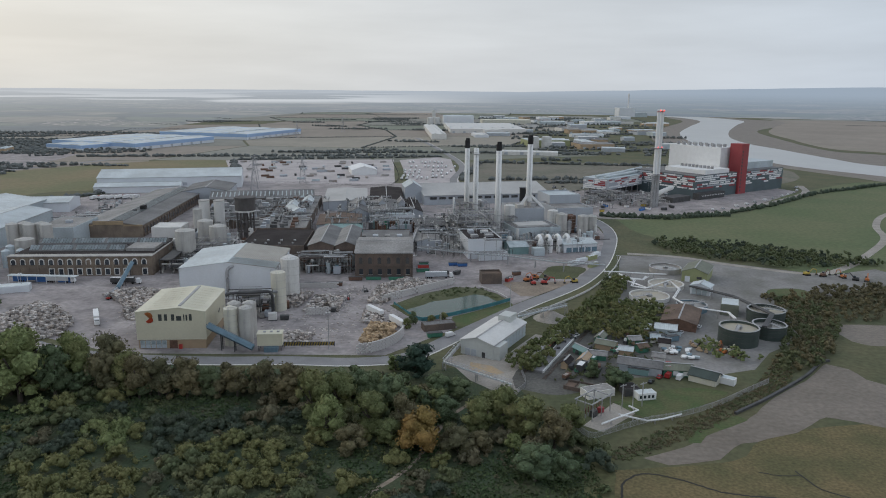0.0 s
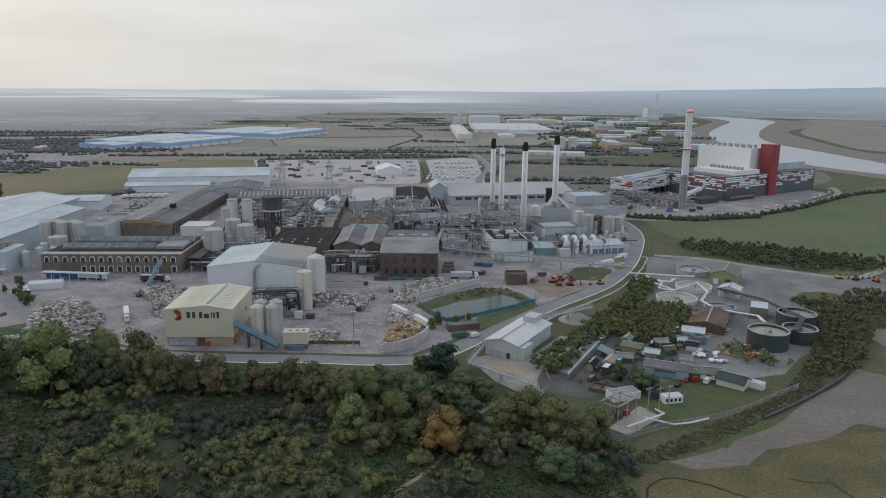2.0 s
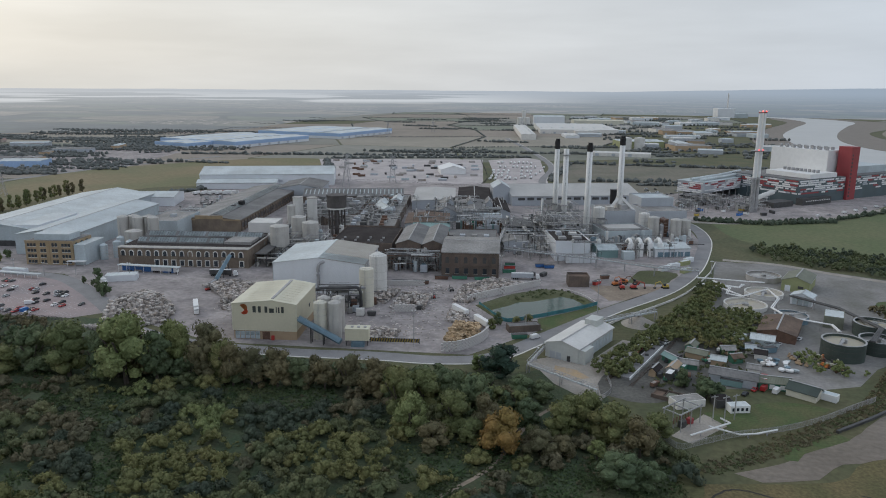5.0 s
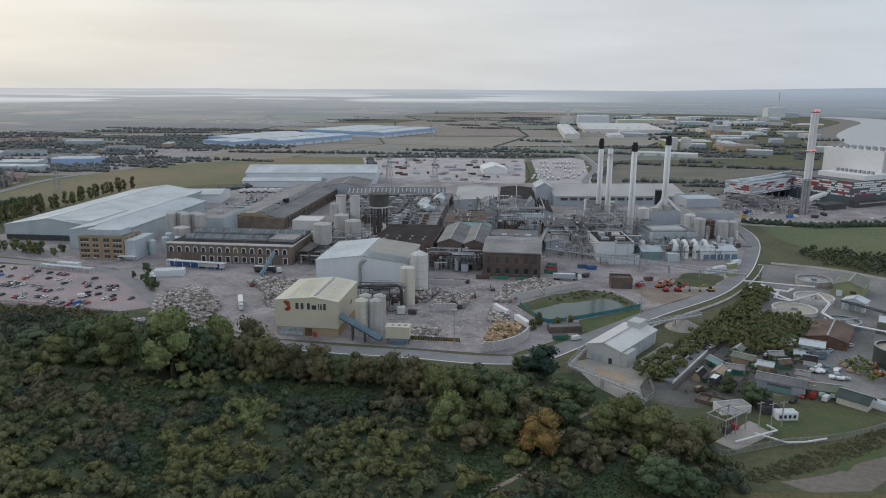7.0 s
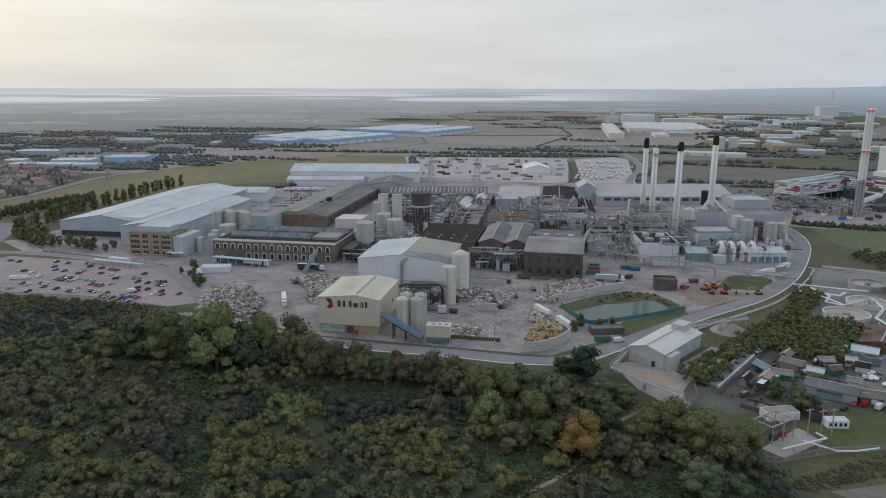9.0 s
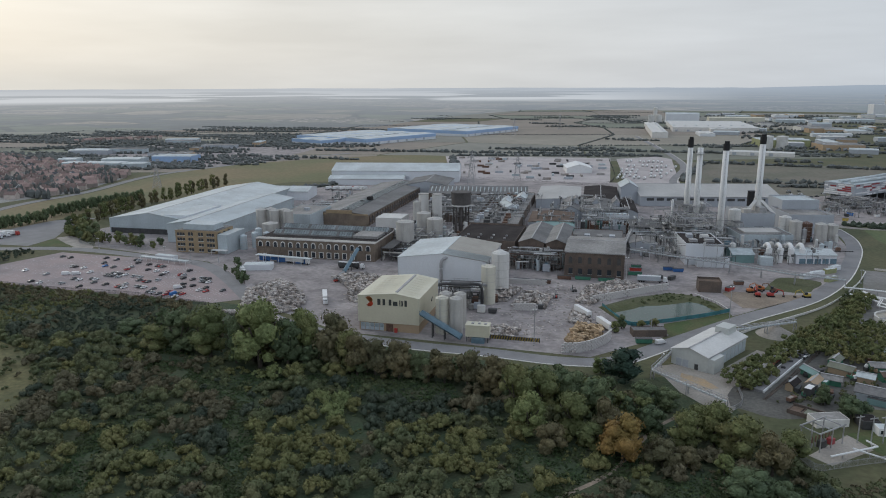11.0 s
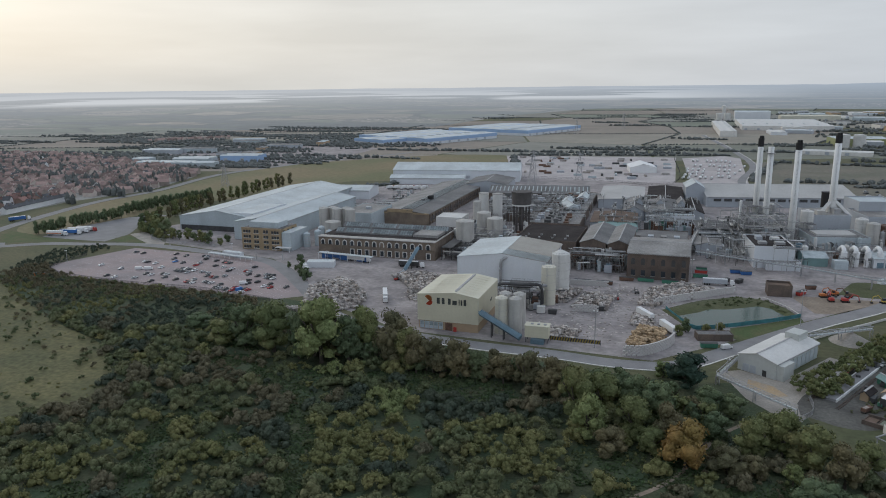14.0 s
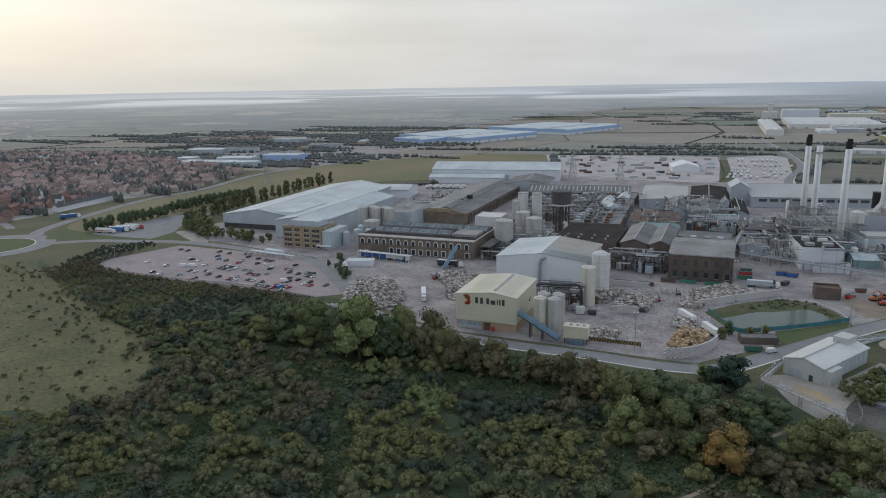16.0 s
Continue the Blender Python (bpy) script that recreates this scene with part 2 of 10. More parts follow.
    rubber=mat("tyre_rubber", (0.02, 0.02, 0.02), 0.85),
    bark=mat("bark", (0.09, 0.075, 0.06), 0.95, var=0.3, scale=1.0),
    bale=mat("baled_paper", (0.45, 0.425, 0.40), 0.95, var=0.35, scale=0.3, fine=1.5, island=0.5, col2=(0.34, 0.29, 0.25)),
    card=mat("baled_cardboard", (0.46, 0.34, 0.21), 0.95, var=0.25, scale=0.3, fine=1.5, island=0.35),
    white_paint=mat("white_paint", (0.72, 0.72, 0.71), 0.5, var=0.06),
    block=mat("concrete_block", (0.50, 0.48, 0.46), 0.9, var=0.2, scale=0.3, island=0.15),
    estate_roof=mat("estate_roof_tile", (0.30, 0.21, 0.185), 0.85, var=0.25, scale=0.05, fine=0.4, island=0.45, col2=(0.26, 0.19, 0.168)),
    estate_wall=mat("estate_brick", (0.43, 0.36, 0.32), 0.9, var=0.25, scale=0.05, fine=0.4, island=0.45, col2=(0.40, 0.35, 0.31)),
    slate=mat("dark_slate", (0.095, 0.098, 0.105), 0.7, var=0.25, scale=0.2, objrand=0.2),
    pipe_mix=mat("weathered_pipework", (0.36, 0.36, 0.35), 0.6, 0.2, var=0.3, scale=0.3, island=0.85),
    old_concrete=mat("pale_storage_concrete", (0.47, 0.43, 0.42), 0.9, var=0.2, scale=0.03, fine=0.3, col2=(0.39, 0.355, 0.345), stain=0.35, stain_col=(0.22, 0.2, 0.19)),
    silo_pale=mat("pale_grey_green_cladding", (0.50, 0.515, 0.49), 0.5, var=0.08, scale=0.06, fine=0.9, ribs=0.5, stain=0.15, stain_col=(0.36, 0.36, 0.33)),
    cinder=mat("dark_cinders", (0.085, 0.082, 0.075), 0.95, var=0.4, scale=0.06, fine=0.8, col2=(0.14, 0.135, 0.12), stain=0.4),
    roof_tile=mat("red_brown_roof_tile", (0.23, 0.135, 0.115), 0.85, var=0.25, scale=0.2, objrand=0.45),
    house_wall=mat("house_brick", (0.27, 0.19, 0.15), 0.9, var=0.2, scale=0.2, objrand=0.4),
    fence_teal=mat("teal_debris_netting", (0.06, 0.20, 0.22), 0.8, var=0.25, scale=0.3),
    sign_text=mat("sign_dark_grey", (0.07, 0.075, 0.07), 0.6),
)


def leaf_mat(name, a, b, c):
    """Foliage between three colours: per clump of leaves, per tree, and over the crown."""
    m = bpy.data.materials.new(name)
    m.use_nodes = True
    nt = m.node_tree
    s = nt.nodes["Principled BSDF"]
    n, link = nt.nodes.new, nt.links.new
    s.inputs["Roughness"].default_value, s.inputs["Specular IOR Level"].default_value = 0.7, 0.15
    g, oi, co, nz = n("ShaderNodeNewGeometry"), n("ShaderNodeObjectInfo"), n("ShaderNodeTexCoord"), n("ShaderNodeTexNoise")
    nz.inputs["Scale"].default_value, nz.inputs["Detail"].default_value = 0.09, 3
    link(g.outputs["Position"], nz.inputs["Vector"])
    add = n("ShaderNodeMath")
    add.operation = "MULTIPLY_ADD"
    add.inputs[1].default_value = 0.34
    link(oi.outputs["Random"], add.inputs[0])
    r = n("ShaderNodeMapRange")
    r.inputs["From Min"].default_value, r.inputs["From Max"].default_value = 0.3, 0.7
    r.inputs["To Min"].default_value, r.inputs["To Max"].default_value = 0.0, 0.66
    link(nz.outputs[0], r.inputs[0])
    link(r.outputs[0], add.inputs[2])
    ramp = n("ShaderNodeValToRGB")
    e = ramp.color_ramp.elements
    e[0].position, e[0].color, e[1].position, e[1].color = 0.1, (*a, 1), 0.9, (*c, 1)
    k = e.new(0.5)
    k.color = (*b, 1)
    link(add.outputs[0], ramp.inputs[0])
    v = n("ShaderNodeMapRange")
    v.inputs["To Min"].default_value, v.inputs["To Max"].default_value = 0.82, 1.18
    link(g.outputs["Random Per Island"], v.inputs[0])
    sc = n("ShaderNodeVectorMath")
    sc.operation = "SCALE"
    link(ramp.outputs[0], sc.inputs[0])
    link(v.outputs[0], sc.inputs["Scale"])
    fine, rf, sf, bp = n("ShaderNodeTexNoise"), n("ShaderNodeMapRange"), n("ShaderNodeVectorMath"), n("ShaderNodeBump")
    fine.inputs["Scale"].default_value, fine.inputs["Detail"].default_value = 1.3, 4
    link(g.outputs["Position"], fine.inputs["Vector"])
    rf.inputs["From Min"].default_value, rf.inputs["From Max"].default_value = 0.32, 0.68
    rf.inputs["To Min"].default_value, rf.inputs["To Max"].default_value = 0.72, 1.24
    link(fine.outputs[0], rf.inputs[0])
    sf.operation = "SCALE"
    link(sc.outputs[0], sf.inputs[0])
    link(rf.outputs[0], sf.inputs["Scale"])
    link(sf.outputs[0], s.inputs["Base Color"])
    bp.inputs["Strength"].default_value, bp.inputs["Distance"].default_value = 0.7, 0.3
    link(fine.outputs[0], bp.inputs["Height"])
    link(bp.outputs[0], s.inputs["Normal"])
    return m


M["leaf"] = leaf_mat("mixed_green_leaves", (0.086, 0.109, 0.054), (0.109, 0.125, 0.061), (0.138, 0.138, 0.068))
M["leaf_dark"] = leaf_mat("dark_green_leaves", (0.053, 0.072, 0.051), (0.065, 0.082, 0.056), (0.080, 0.092, 0.060))
M["leaf_brown"] = leaf_mat("russet_leaves", (0.109, 0.105, 0.065), (0.130, 0.115, 0.069), (0.151, 0.127, 0.073))
M["leaf_light"] = leaf_mat("light_green_leaves", (0.15, 0.184, 0.076), (0.17, 0.198, 0.08), (0.186, 0.196, 0.082))
M["leaf_orange"] = leaf_mat("orange_autumn_leaves", (0.195, 0.120, 0.042), (0.227, 0.140, 0.047), (0.195, 0.143, 0.049))
M["leaf_olive"] = leaf_mat("yellow_olive_leaves", (0.127, 0.136, 0.057), (0.157, 0.159, 0.064), (0.187, 0.167, 0.070))
M["tree_green"] = leaf_mat("tree_green_leaves", (0.104, 0.127, 0.054), (0.138, 0.153, 0.063), (0.177, 0.166, 0.071))
M["tree_dark"] = leaf_mat("tree_dark_leaves", (0.077, 0.106, 0.057), (0.097, 0.126, 0.065), (0.124, 0.144, 0.072))
M["tree_brown"] = leaf_mat("tree_russet_leaves", (0.108, 0.106, 0.059), (0.130, 0.117, 0.064), (0.152, 0.127, 0.066))
M["leaf_grass"] = leaf_mat("rank_grass", (0.051, 0.086, 0.037), (0.068, 0.097, 0.042), (0.094, 0.101, 0.048))
M["leaf_pine"] = leaf_mat("pine_needles", (0.026, 0.048, 0.036), (0.034, 0.058, 0.040), (0.042, 0.066, 0.042))
# far foliage paled and greyed: distance haze is put into the leaf colour
M["leaf_hazed"] = leaf_mat("hazed_far_leaves", (0.112, 0.122, 0.116), (0.122, 0.131, 0.124), (0.132, 0.138, 0.128))


# ---------------------------------------------------------------- mesh helpers
def part(name, bm, material, parent=None, label="", smooth=False):
    me = bpy.data.meshes.new(name)
    bm.normal_update()
    bm.to_mesh(me)
    bm.free()
    if smooth:
        me.polygons.foreach_set("use_smooth", [True] * len(me.polygons))
    for m in material if isinstance(material, (list, tuple)) else (material,):
        me.materials.append(m)
    ob = new(name, me)
    if parent:
        ob.parent = parent
    if label:
        tagged(ob, label)
    return ob


def thing(name, label, category, at=(0, 0, 0), yaw=0.0, group="", kind=""):
    ob = new(name)
    ob.matrix_basis = pose(*at, 0, 0, yaw)
    return tagged(ob, label, category, group, kind)


def lone(name, bm, material, label, category, at=(0, 0, 0), yaw=0.0, group="", kind=""):
    ob = part(name, bm, material)
    ob.matrix_basis = pose(*at, 0, 0, yaw)
    return tagged(ob, label, category, group, kind)


def box(bm, x0, y0, z0, x1, y1, z1, mi=0):
    v = [bm.verts.new(p) for p in ((x0, y0, z0), (x1, y0, z0), (x1, y1, z0), (x0, y1, z0), (x0, y0, z1), (x1, y0, z1), (x1, y1, z1), (x0, y1, z1))]
    for q in ((3, 2, 1, 0), (4, 5, 6, 7), (0, 1, 5, 4), (1, 2, 6, 5), (2, 3, 7, 6), (3, 0, 4, 7)):
        bm.faces.new([v[i] for i in q]).material_index = mi
    return bm


def obox(bm, c, size, rot):
    """A turned box about its centre."""
    m = Matrix.LocRotScale(c, Euler(rot), size)
    v = [bm.verts.new(m @ Vector(p)) for p in ((-.5, -.5, -.5), (.5, -.5, -.5), (.5, .5, -.5), (-.5, .5, -.5), (-.5, -.5, .5), (.5, -.5, .5), (.5, .5, .5), (-.5, .5, .5))]
    for q in ((3, 2, 1, 0), (4, 5, 6, 7), (0, 1, 5, 4), (1, 2, 6, 5), (2, 3, 7, 6), (3, 0, 4, 7)):
        bm.faces.new([v[i] for i in q])


def boxes(*rows):
    bm = bmesh.new()
    for r in rows:
        box(bm, *r)
    return bm


def cyl(bm, cx, cy, z0, z1, r0, r1=None, n=20, caps=True):
    r1 = r0 if r1 is None else r1
    a = [bm.verts.new((cx + r0 * math.cos(6.28319 * i / n), cy + r0 * math.sin(6.28319 * i / n), z0)) for i in range(n)]
    b = [bm.verts.new((cx + r1 * math.cos(6.28319 * i / n), cy + r1 * math.sin(6.28319 * i / n), z1)) for i in range(n)]
    for i in range(n):
        bm.faces.new((a[i], a[(i + 1) % n], b[(i + 1) % n], b[i]))
    if caps:
        bm.faces.new(a[::-1])
        bm.faces.new(b)
    return bm


def cylinder(*a, **k):
    return cyl(bmesh.new(), *a, **k)


def ring_wall(bm, cx, cy, z0, z1, r, t, n=40):
    """An open round wall of thickness t."""
    rows = []
    for rr, z in ((r, z0), (r, z1), (r - t, z1), (r - t, z0)):
        rows.append([bm.verts.new((cx + rr * math.cos(6.28319 * i / n), cy + rr * math.sin(6.28319 * i / n), z)) for i in range(n)])
    for a, b in zip(rows, rows[1:] + rows[:1]):
        for i in range(n):
            bm.faces.new((a[i], a[(i + 1) % n], b[(i + 1) % n], b[i]))
    return bm


def tube(bm, pts, r, n=6):
    pts = [Vector(p) for p in pts]
    rings = []
    for i, p in enumerate(pts):
        d = (pts[min(i + 1, len(pts) - 1)] - pts[max(i - 1, 0)]).normalized()
        u = d.cross(Vector((0, 0, 1)))
        u = u.normalized() if u.length > 1e-3 else Vector((1, 0, 0))
        w = d.cross(u)
        rings.append([bm.verts.new(p + r * (math.cos(6.28319 * k / n) * u + math.sin(6.28319 * k / n) * w)) for k in range(n)])
    for a, b in zip(rings, rings[1:]):
        for k in range(n):
            bm.faces.new((a[k], a[(k + 1) % n], b[(k + 1) % n], b[k]))
    bm.faces.new(rings[0][::-1])
    bm.faces.new(rings[-1])
    return bm


def beam(bm, a, b, t):
    """A square bar from a to b."""
    return tube(bm, (a, b), t * 0.7071, 4)


def spline(pts, step=6.0):
    """A smooth line through the points."""
    p = [Vector((*q, 0)) if len(q) == 2 else Vector(q) for q in pts]
    p = [2 * p[0] - p[1]] + p + [2 * p[-1] - p[-2]]
    out = []
    for i in range(1, len(p) - 2):
        k = max(1, int((p[i + 1] - p[i]).length / step))
        for j in range(k):
            t = j / k
            a, b, c, d = p[i - 1:i + 3]
            out.append(0.5 * (2 * b + (c - a) * t + (2 * a - 5 * b + 4 * c - d) * t * t + (3 * b - a - 3 * c + d) * t ** 3))
    return out + [p[-2]]


def ribbon(bm, pts, width, z, height=0.0, off=0.0):
    """A strip along a line; with a height it is a solid kerb or wall."""
    n = len(pts)
    rows = []
    for i, p in enumerate(pts):
        d = pts[min(i + 1, n - 1)] - pts[max(i - 1, 0)]
        s = Vector((d.y, -d.x, 0)).normalized()
        l, r = p + s * (off - width / 2), p + s * (off + width / 2)
        rows.append([bm.verts.new((q.x, q.y, zz)) for q, zz in (((l, z), (l, z + height), (r, z + height), (r, z)) if height else ((l, z), (r, z)))])
    for a, b in zip(rows, rows[1:]):
        for k in range(len(a) - 1):
            bm.faces.new((b[k], b[k + 1], a[k + 1], a[k])[::-1] if not height else (a[k], a[k + 1], b[k + 1], b[k]))
    if height:
        bm.faces.new(rows[0])
        bm.faces.new(rows[-1][::-1])
    return bm


def patch(bm, pts, z):
    f = bm.faces.new([bm.verts.new((x, y, z)) for x, y in pts])
    f.normal_update()
    if f.normal.z < 0:
        f.normal_flip()
    return bm


def smooth_patch(bm, pts, z, step=5):
    """A closed outline rounded by a spline, slightly ragged."""
    q = spline(list(pts) + [pts[0]], step)[:-1]
    return patch(bm, [(p.x + 0.8 * noise.noise((p.x * 0.2, p.y * 0.2, 1)), p.y + 0.8 * noise.noise((p.x * 0.2, p.y * 0.2, 5))) for p in q], z)


def inside(x, y, poly):
    c = False
    for (ax, ay), (bx, by) in zip(poly, poly[1:] + poly[:1]):
        if (ay > y) != (by > y) and x < (bx - ax) * (y - ay) / (by - ay) + ax:
            c = not c
    return c


# ---------------------------------------------------------------- ground
def ground_sheet():
    bm = bmesh.new()
    R, n = 4900, 96
    rings = [0, 60, 150, 300, 500, 800, 1200, 1800, 2600, 3400, R]
    prev = [bm.verts.new((0, 0, 0))]
    for r in rings[1:]:
        cur = [bm.verts.new((r * math.cos(6.28319 * i / n), r * math.sin(6.28319 * i / n), 0)) for i in range(n)]
        for i in range(n):
            j = (i + 1) % n
            bm.faces.new((prev[0], cur[i], cur[j])) if len(prev) == 1 else bm.faces.new((prev[i], cur[i], cur[j], prev[j]))
        prev = cur
    return lone("ground", bm, M["rough_grass"], "rough green and straw grassland reaching the horizon", "ground", kind="structure")


ground_sheet()


def zone(name, pts, z, material, label, category, smooth=False):
    bm = bmesh.new()
    (smooth_patch if smooth else patch)(bm, pts, z)
    return lone(name, bm, material, label, category, kind="structure")


YARD = [(-203, 330), (-145, 303), (-60, 303), (-25, 303), (0, 332), (35, 376), (75, 422), (102, 465), (120, 520), (133, 575), (135, 620),
        (128, 660), (205, 672), (290, 700), (420, 845), (400, 900), (250, 905), (110, 800), (60, 900), (20, 905), (-60, 890), (-250, 905), (-330, 840), (-420, 690),
        (-445, 480), (-400, 424), (-290, 407), (-262, 388)]
zone("mill_yard", YARD, 0.03, M["concrete"], "stained pale concrete yard round the paper mill", "yard")
WOOD = [(-470, 330), (-380, 300), (-270, 325), (-205, 325), (-150, 297), (-60, 285), (-10, 284), (18, 290), (40, 245), (47, 215), (50, 150), (50, 90), (-300, 90), (-300, 190)]
zone("woodland_floor", WOOD, 0.02, M["wood_floor"], "dark green woodland floor under the scrub", "ground", True)
MEADOW = [(-560, 345), (-497, 322), (-436, 309), (-370, 278), (-318, 254), (-268, 237), (-241, 217), (-219, 188), (-234, 165), (-262, 148), (-262, 60), (-420, 60), (-640, 150)]
zone("meadow", MEADOW, 0.05, M["meadow"], "rough straw-coloured meadow with scattered bushes", "meadow", True)
zone("green_field", [(160, 650), (290, 690), (400, 822), (610, 960), (900, 900), (800, 520), (420, 440), (300, 462), (243, 455), (205, 520), (165, 585)], 0.02,
     M["green_field"], "smooth green pasture behind the works", "field", True)
zone("stubble_field", [(-632, 830), (-600, 960), (-430, 1145), (-297, 1110), (-330, 850), (-440, 780), (-480, 640), (-500, 600), (-512, 500), (-522, 418), (-560, 424), (-585, 470), (-608, 560), (-606, 650), (-628, 750)], 0.025, M["brown_field"],
     "brown and green stubble field behind the mill", "field", True)
zone("works_yard", [(110, 430), (128, 505), (170, 500), (250, 452), (292, 470), (300, 440), (245, 415), (190, 380), (175, 330), (150, 310), (135, 290), (112, 282), (80, 280), (45, 262), (30, 268), (28, 292), (70, 345), (95, 380)], 0.03,
     M["works_ground"], "worn grey hardstanding of the treatment works", "yard")
zone("car_park", [(-408, 322), (-424, 345), (-408, 402), (-298, 405), (-268, 381), (-218, 338), (-232, 326), (-312, 325)], 0.06, M["carpark"],
     "pinkish grey asphalt car park with painted bays", "car park")
zone("salt_marsh", [(52, 205), (95, 212), (110, 226), (135, 236), (165, 240), (260, 250), (330, 200), (250, 60), (50, 60)], 0.02, M["marsh"], "brown and green salt marsh", "marsh", True)
zone("tidal_creek", [(66, 213), (85, 223), (91, 231), (110, 240), (129, 260), (154, 281), (169, 297), (176, 291), (182, 274), (230, 262), (240, 240), (200, 236), (158, 236), (150, 241), (142, 244), (125, 232), (113, 227), (98, 221), (91, 213), (73, 209)], 0.06, M["mud"],
     "wet grey-brown mud of a tidal creek", "mudflat", True)
zone("mud_inlet", [(196, 340), (215, 352), (330, 330), (330, 300), (230, 318), (200, 322)], 0.05, M["mud"], "wet mud inlet beside the marsh", "mudflat", True)
zone("tidal_river", [(700, 860), (622, 1007), (547, 1168), (548, 1420), (568, 1665), (648, 1989), (801, 2363), (969, 2751), (1000, 3050), (960, 3200), (1010, 3230), (1120, 3160), (1161, 2836), (1000, 2480), (835, 2121), (720, 1818), (680, 1611), (683, 1463), (685, 1275), (706, 1147), (860, 980), (820, 860)], 0.06,
     M["water"], "pale grey tidal river with muddy edges", "river", True)

# roads
road_main = spline([(-512, 372), (-486, 391), (-455, 400), (-425, 410), (-387, 413), (-330, 407), (-290, 400), (-258, 378), (-213, 336), (-186, 312), (-150, 299), (-105, 295), (-67, 296), (-38, 295),
                    (-14, 302), (8, 330), (45, 379), (82, 424), (107, 473), (126, 530), (138, 580), (140, 626), (128, 664), (60, 745), (15, 900), (30, 1100), (0, 1350), (-60, 1700)])
lone("works_road", ribbon(bmesh.new(), road_main, 9.5, 0.09), M["road"], "grey asphalt road curving past the mill", "road", kind="structure")
lone("kerb", ribbon(bmesh.new(), road_main[60:], 0.7, 0.03, 0.2, off=5.1), M["stone"], "pale concrete kerb of the works road", "kerb", kind="structure")
by_pass = spline([(-549, 385), (-567, 405), (-591, 466), (-615, 560), (-615, 649), (-638, 751), (-643, 815), (-625, 900), (-600, 980), (-520, 1160)])
lone("bypass_road", ribbon(bmesh.new(), by_pass, 11, 0.08), M["road"], "grey main road beside the housing estate", "road", kind="structure")
k3_road = spline([(128, 664), (165, 655), (205, 664), (265, 690), (330, 740), (420, 830), (450, 900)])
lone("plant_road", ribbon(bmesh.new(), k3_road, 8, 0.1), M["track"], "pale concrete road round the power plant", "road", kind="structure")
dirt = spline([(520, 760), (432, 690), (386, 629), (357, 568), (300, 500), (270, 470), (242, 455), (200, 477), (170, 500), (135, 510)])
lone("dirt_track", ribbon(bmesh.new(), dirt, 6, 0.1), M["track"], "pale gravel track across the pasture", "track", kind="structure")

# the roundabout and the lorry park by the entrance
def disc(cx, cy, r, n=32):
    return [(cx + r * math.cos(6.2832 * k / n), cy + r * math.sin(6.2832 * k / n)) for k in range(n)]


zone("roundabout", disc(-546, 346, 45), 0.07, M["road"], "grey asphalt roundabout by the mill entrance", "road")
zone("roundabout_island", disc(-546, 346, 30), 0.12, M["lawn"], "round grass island with a pale kerb", "lawn")
lone("island_kerb", ring_wall(bmesh.new(), -546, 346, 0.05, 0.25, 30.6, 0.7, 48), M["stone"], "pale kerb round the grass island", "kerb", kind="structure")
zone("entrance_verge", [(-545, 394), (-560, 418), (-530, 414), (-512, 408), (-470, 409), (-484, 398), (-512, 386), (-530, 380)], 0.085, M["lawn"], "mown grass verge beside the entrance", "lawn")
zone("entrance_island", [(-447, 414), (-451, 438), (-412, 418)], 0.1, M["lawn"], "grass triangle at the mill entrance", "lawn")
zone("lorry_park", [(-512, 409), (-520, 440), (-512, 500), (-486, 522), (-470, 470), (-452, 440), (-449, 412), (-470, 410)], 0.075, M["road"], "grey tarmac lorry park", "yard")
zone("entrance_drive", [(-452, 441), (-446, 452), (-400, 424), (-392, 412), (-408, 414)], 0.08, M["track"], "pale concrete drive into the mill", "road")

# ---------------------------------------------------------------- buildings
def solid_gable(bm, w, d, e, r, axis, x0=0.0, y0=0.0, z0=0.0, ridge=0.5):
    """Walls of a shed with its gables; the ridge runs along axis, at a share of the span."""
    if axis == "y":
        prof = [(x0, z0), (x0 + w, z0), (x0 + w, e), (x0 + w * ridge, r), (x0, e)]
        f = [bm.verts.new((p, y0, z)) for p, z in prof]
        b = [bm.verts.new((p, y0 + d, z)) for p, z in prof]
        bm.faces.new(f)
        bm.faces.new(b[::-1])
        for i in range(5):
            j = (i + 1) % 5
            bm.faces.new((f[j], f[i], b[i], b[j]))
    else:
        prof = [(y0, z0), (y0 + d, z0), (y0 + d, e), (y0 + d * ridge, r), (y0, e)]
        f = [bm.verts.new((x0, p, z)) for p, z in prof]
        b = [bm.verts.new((x0 + w, p, z)) for p, z in prof]
        bm.faces.new(f[::-1])
        bm.faces.new(b)
        for i in range(5):
            j = (i + 1) % 5
            bm.faces.new((f[i], f[j], b[j], b[i]))
    return bm


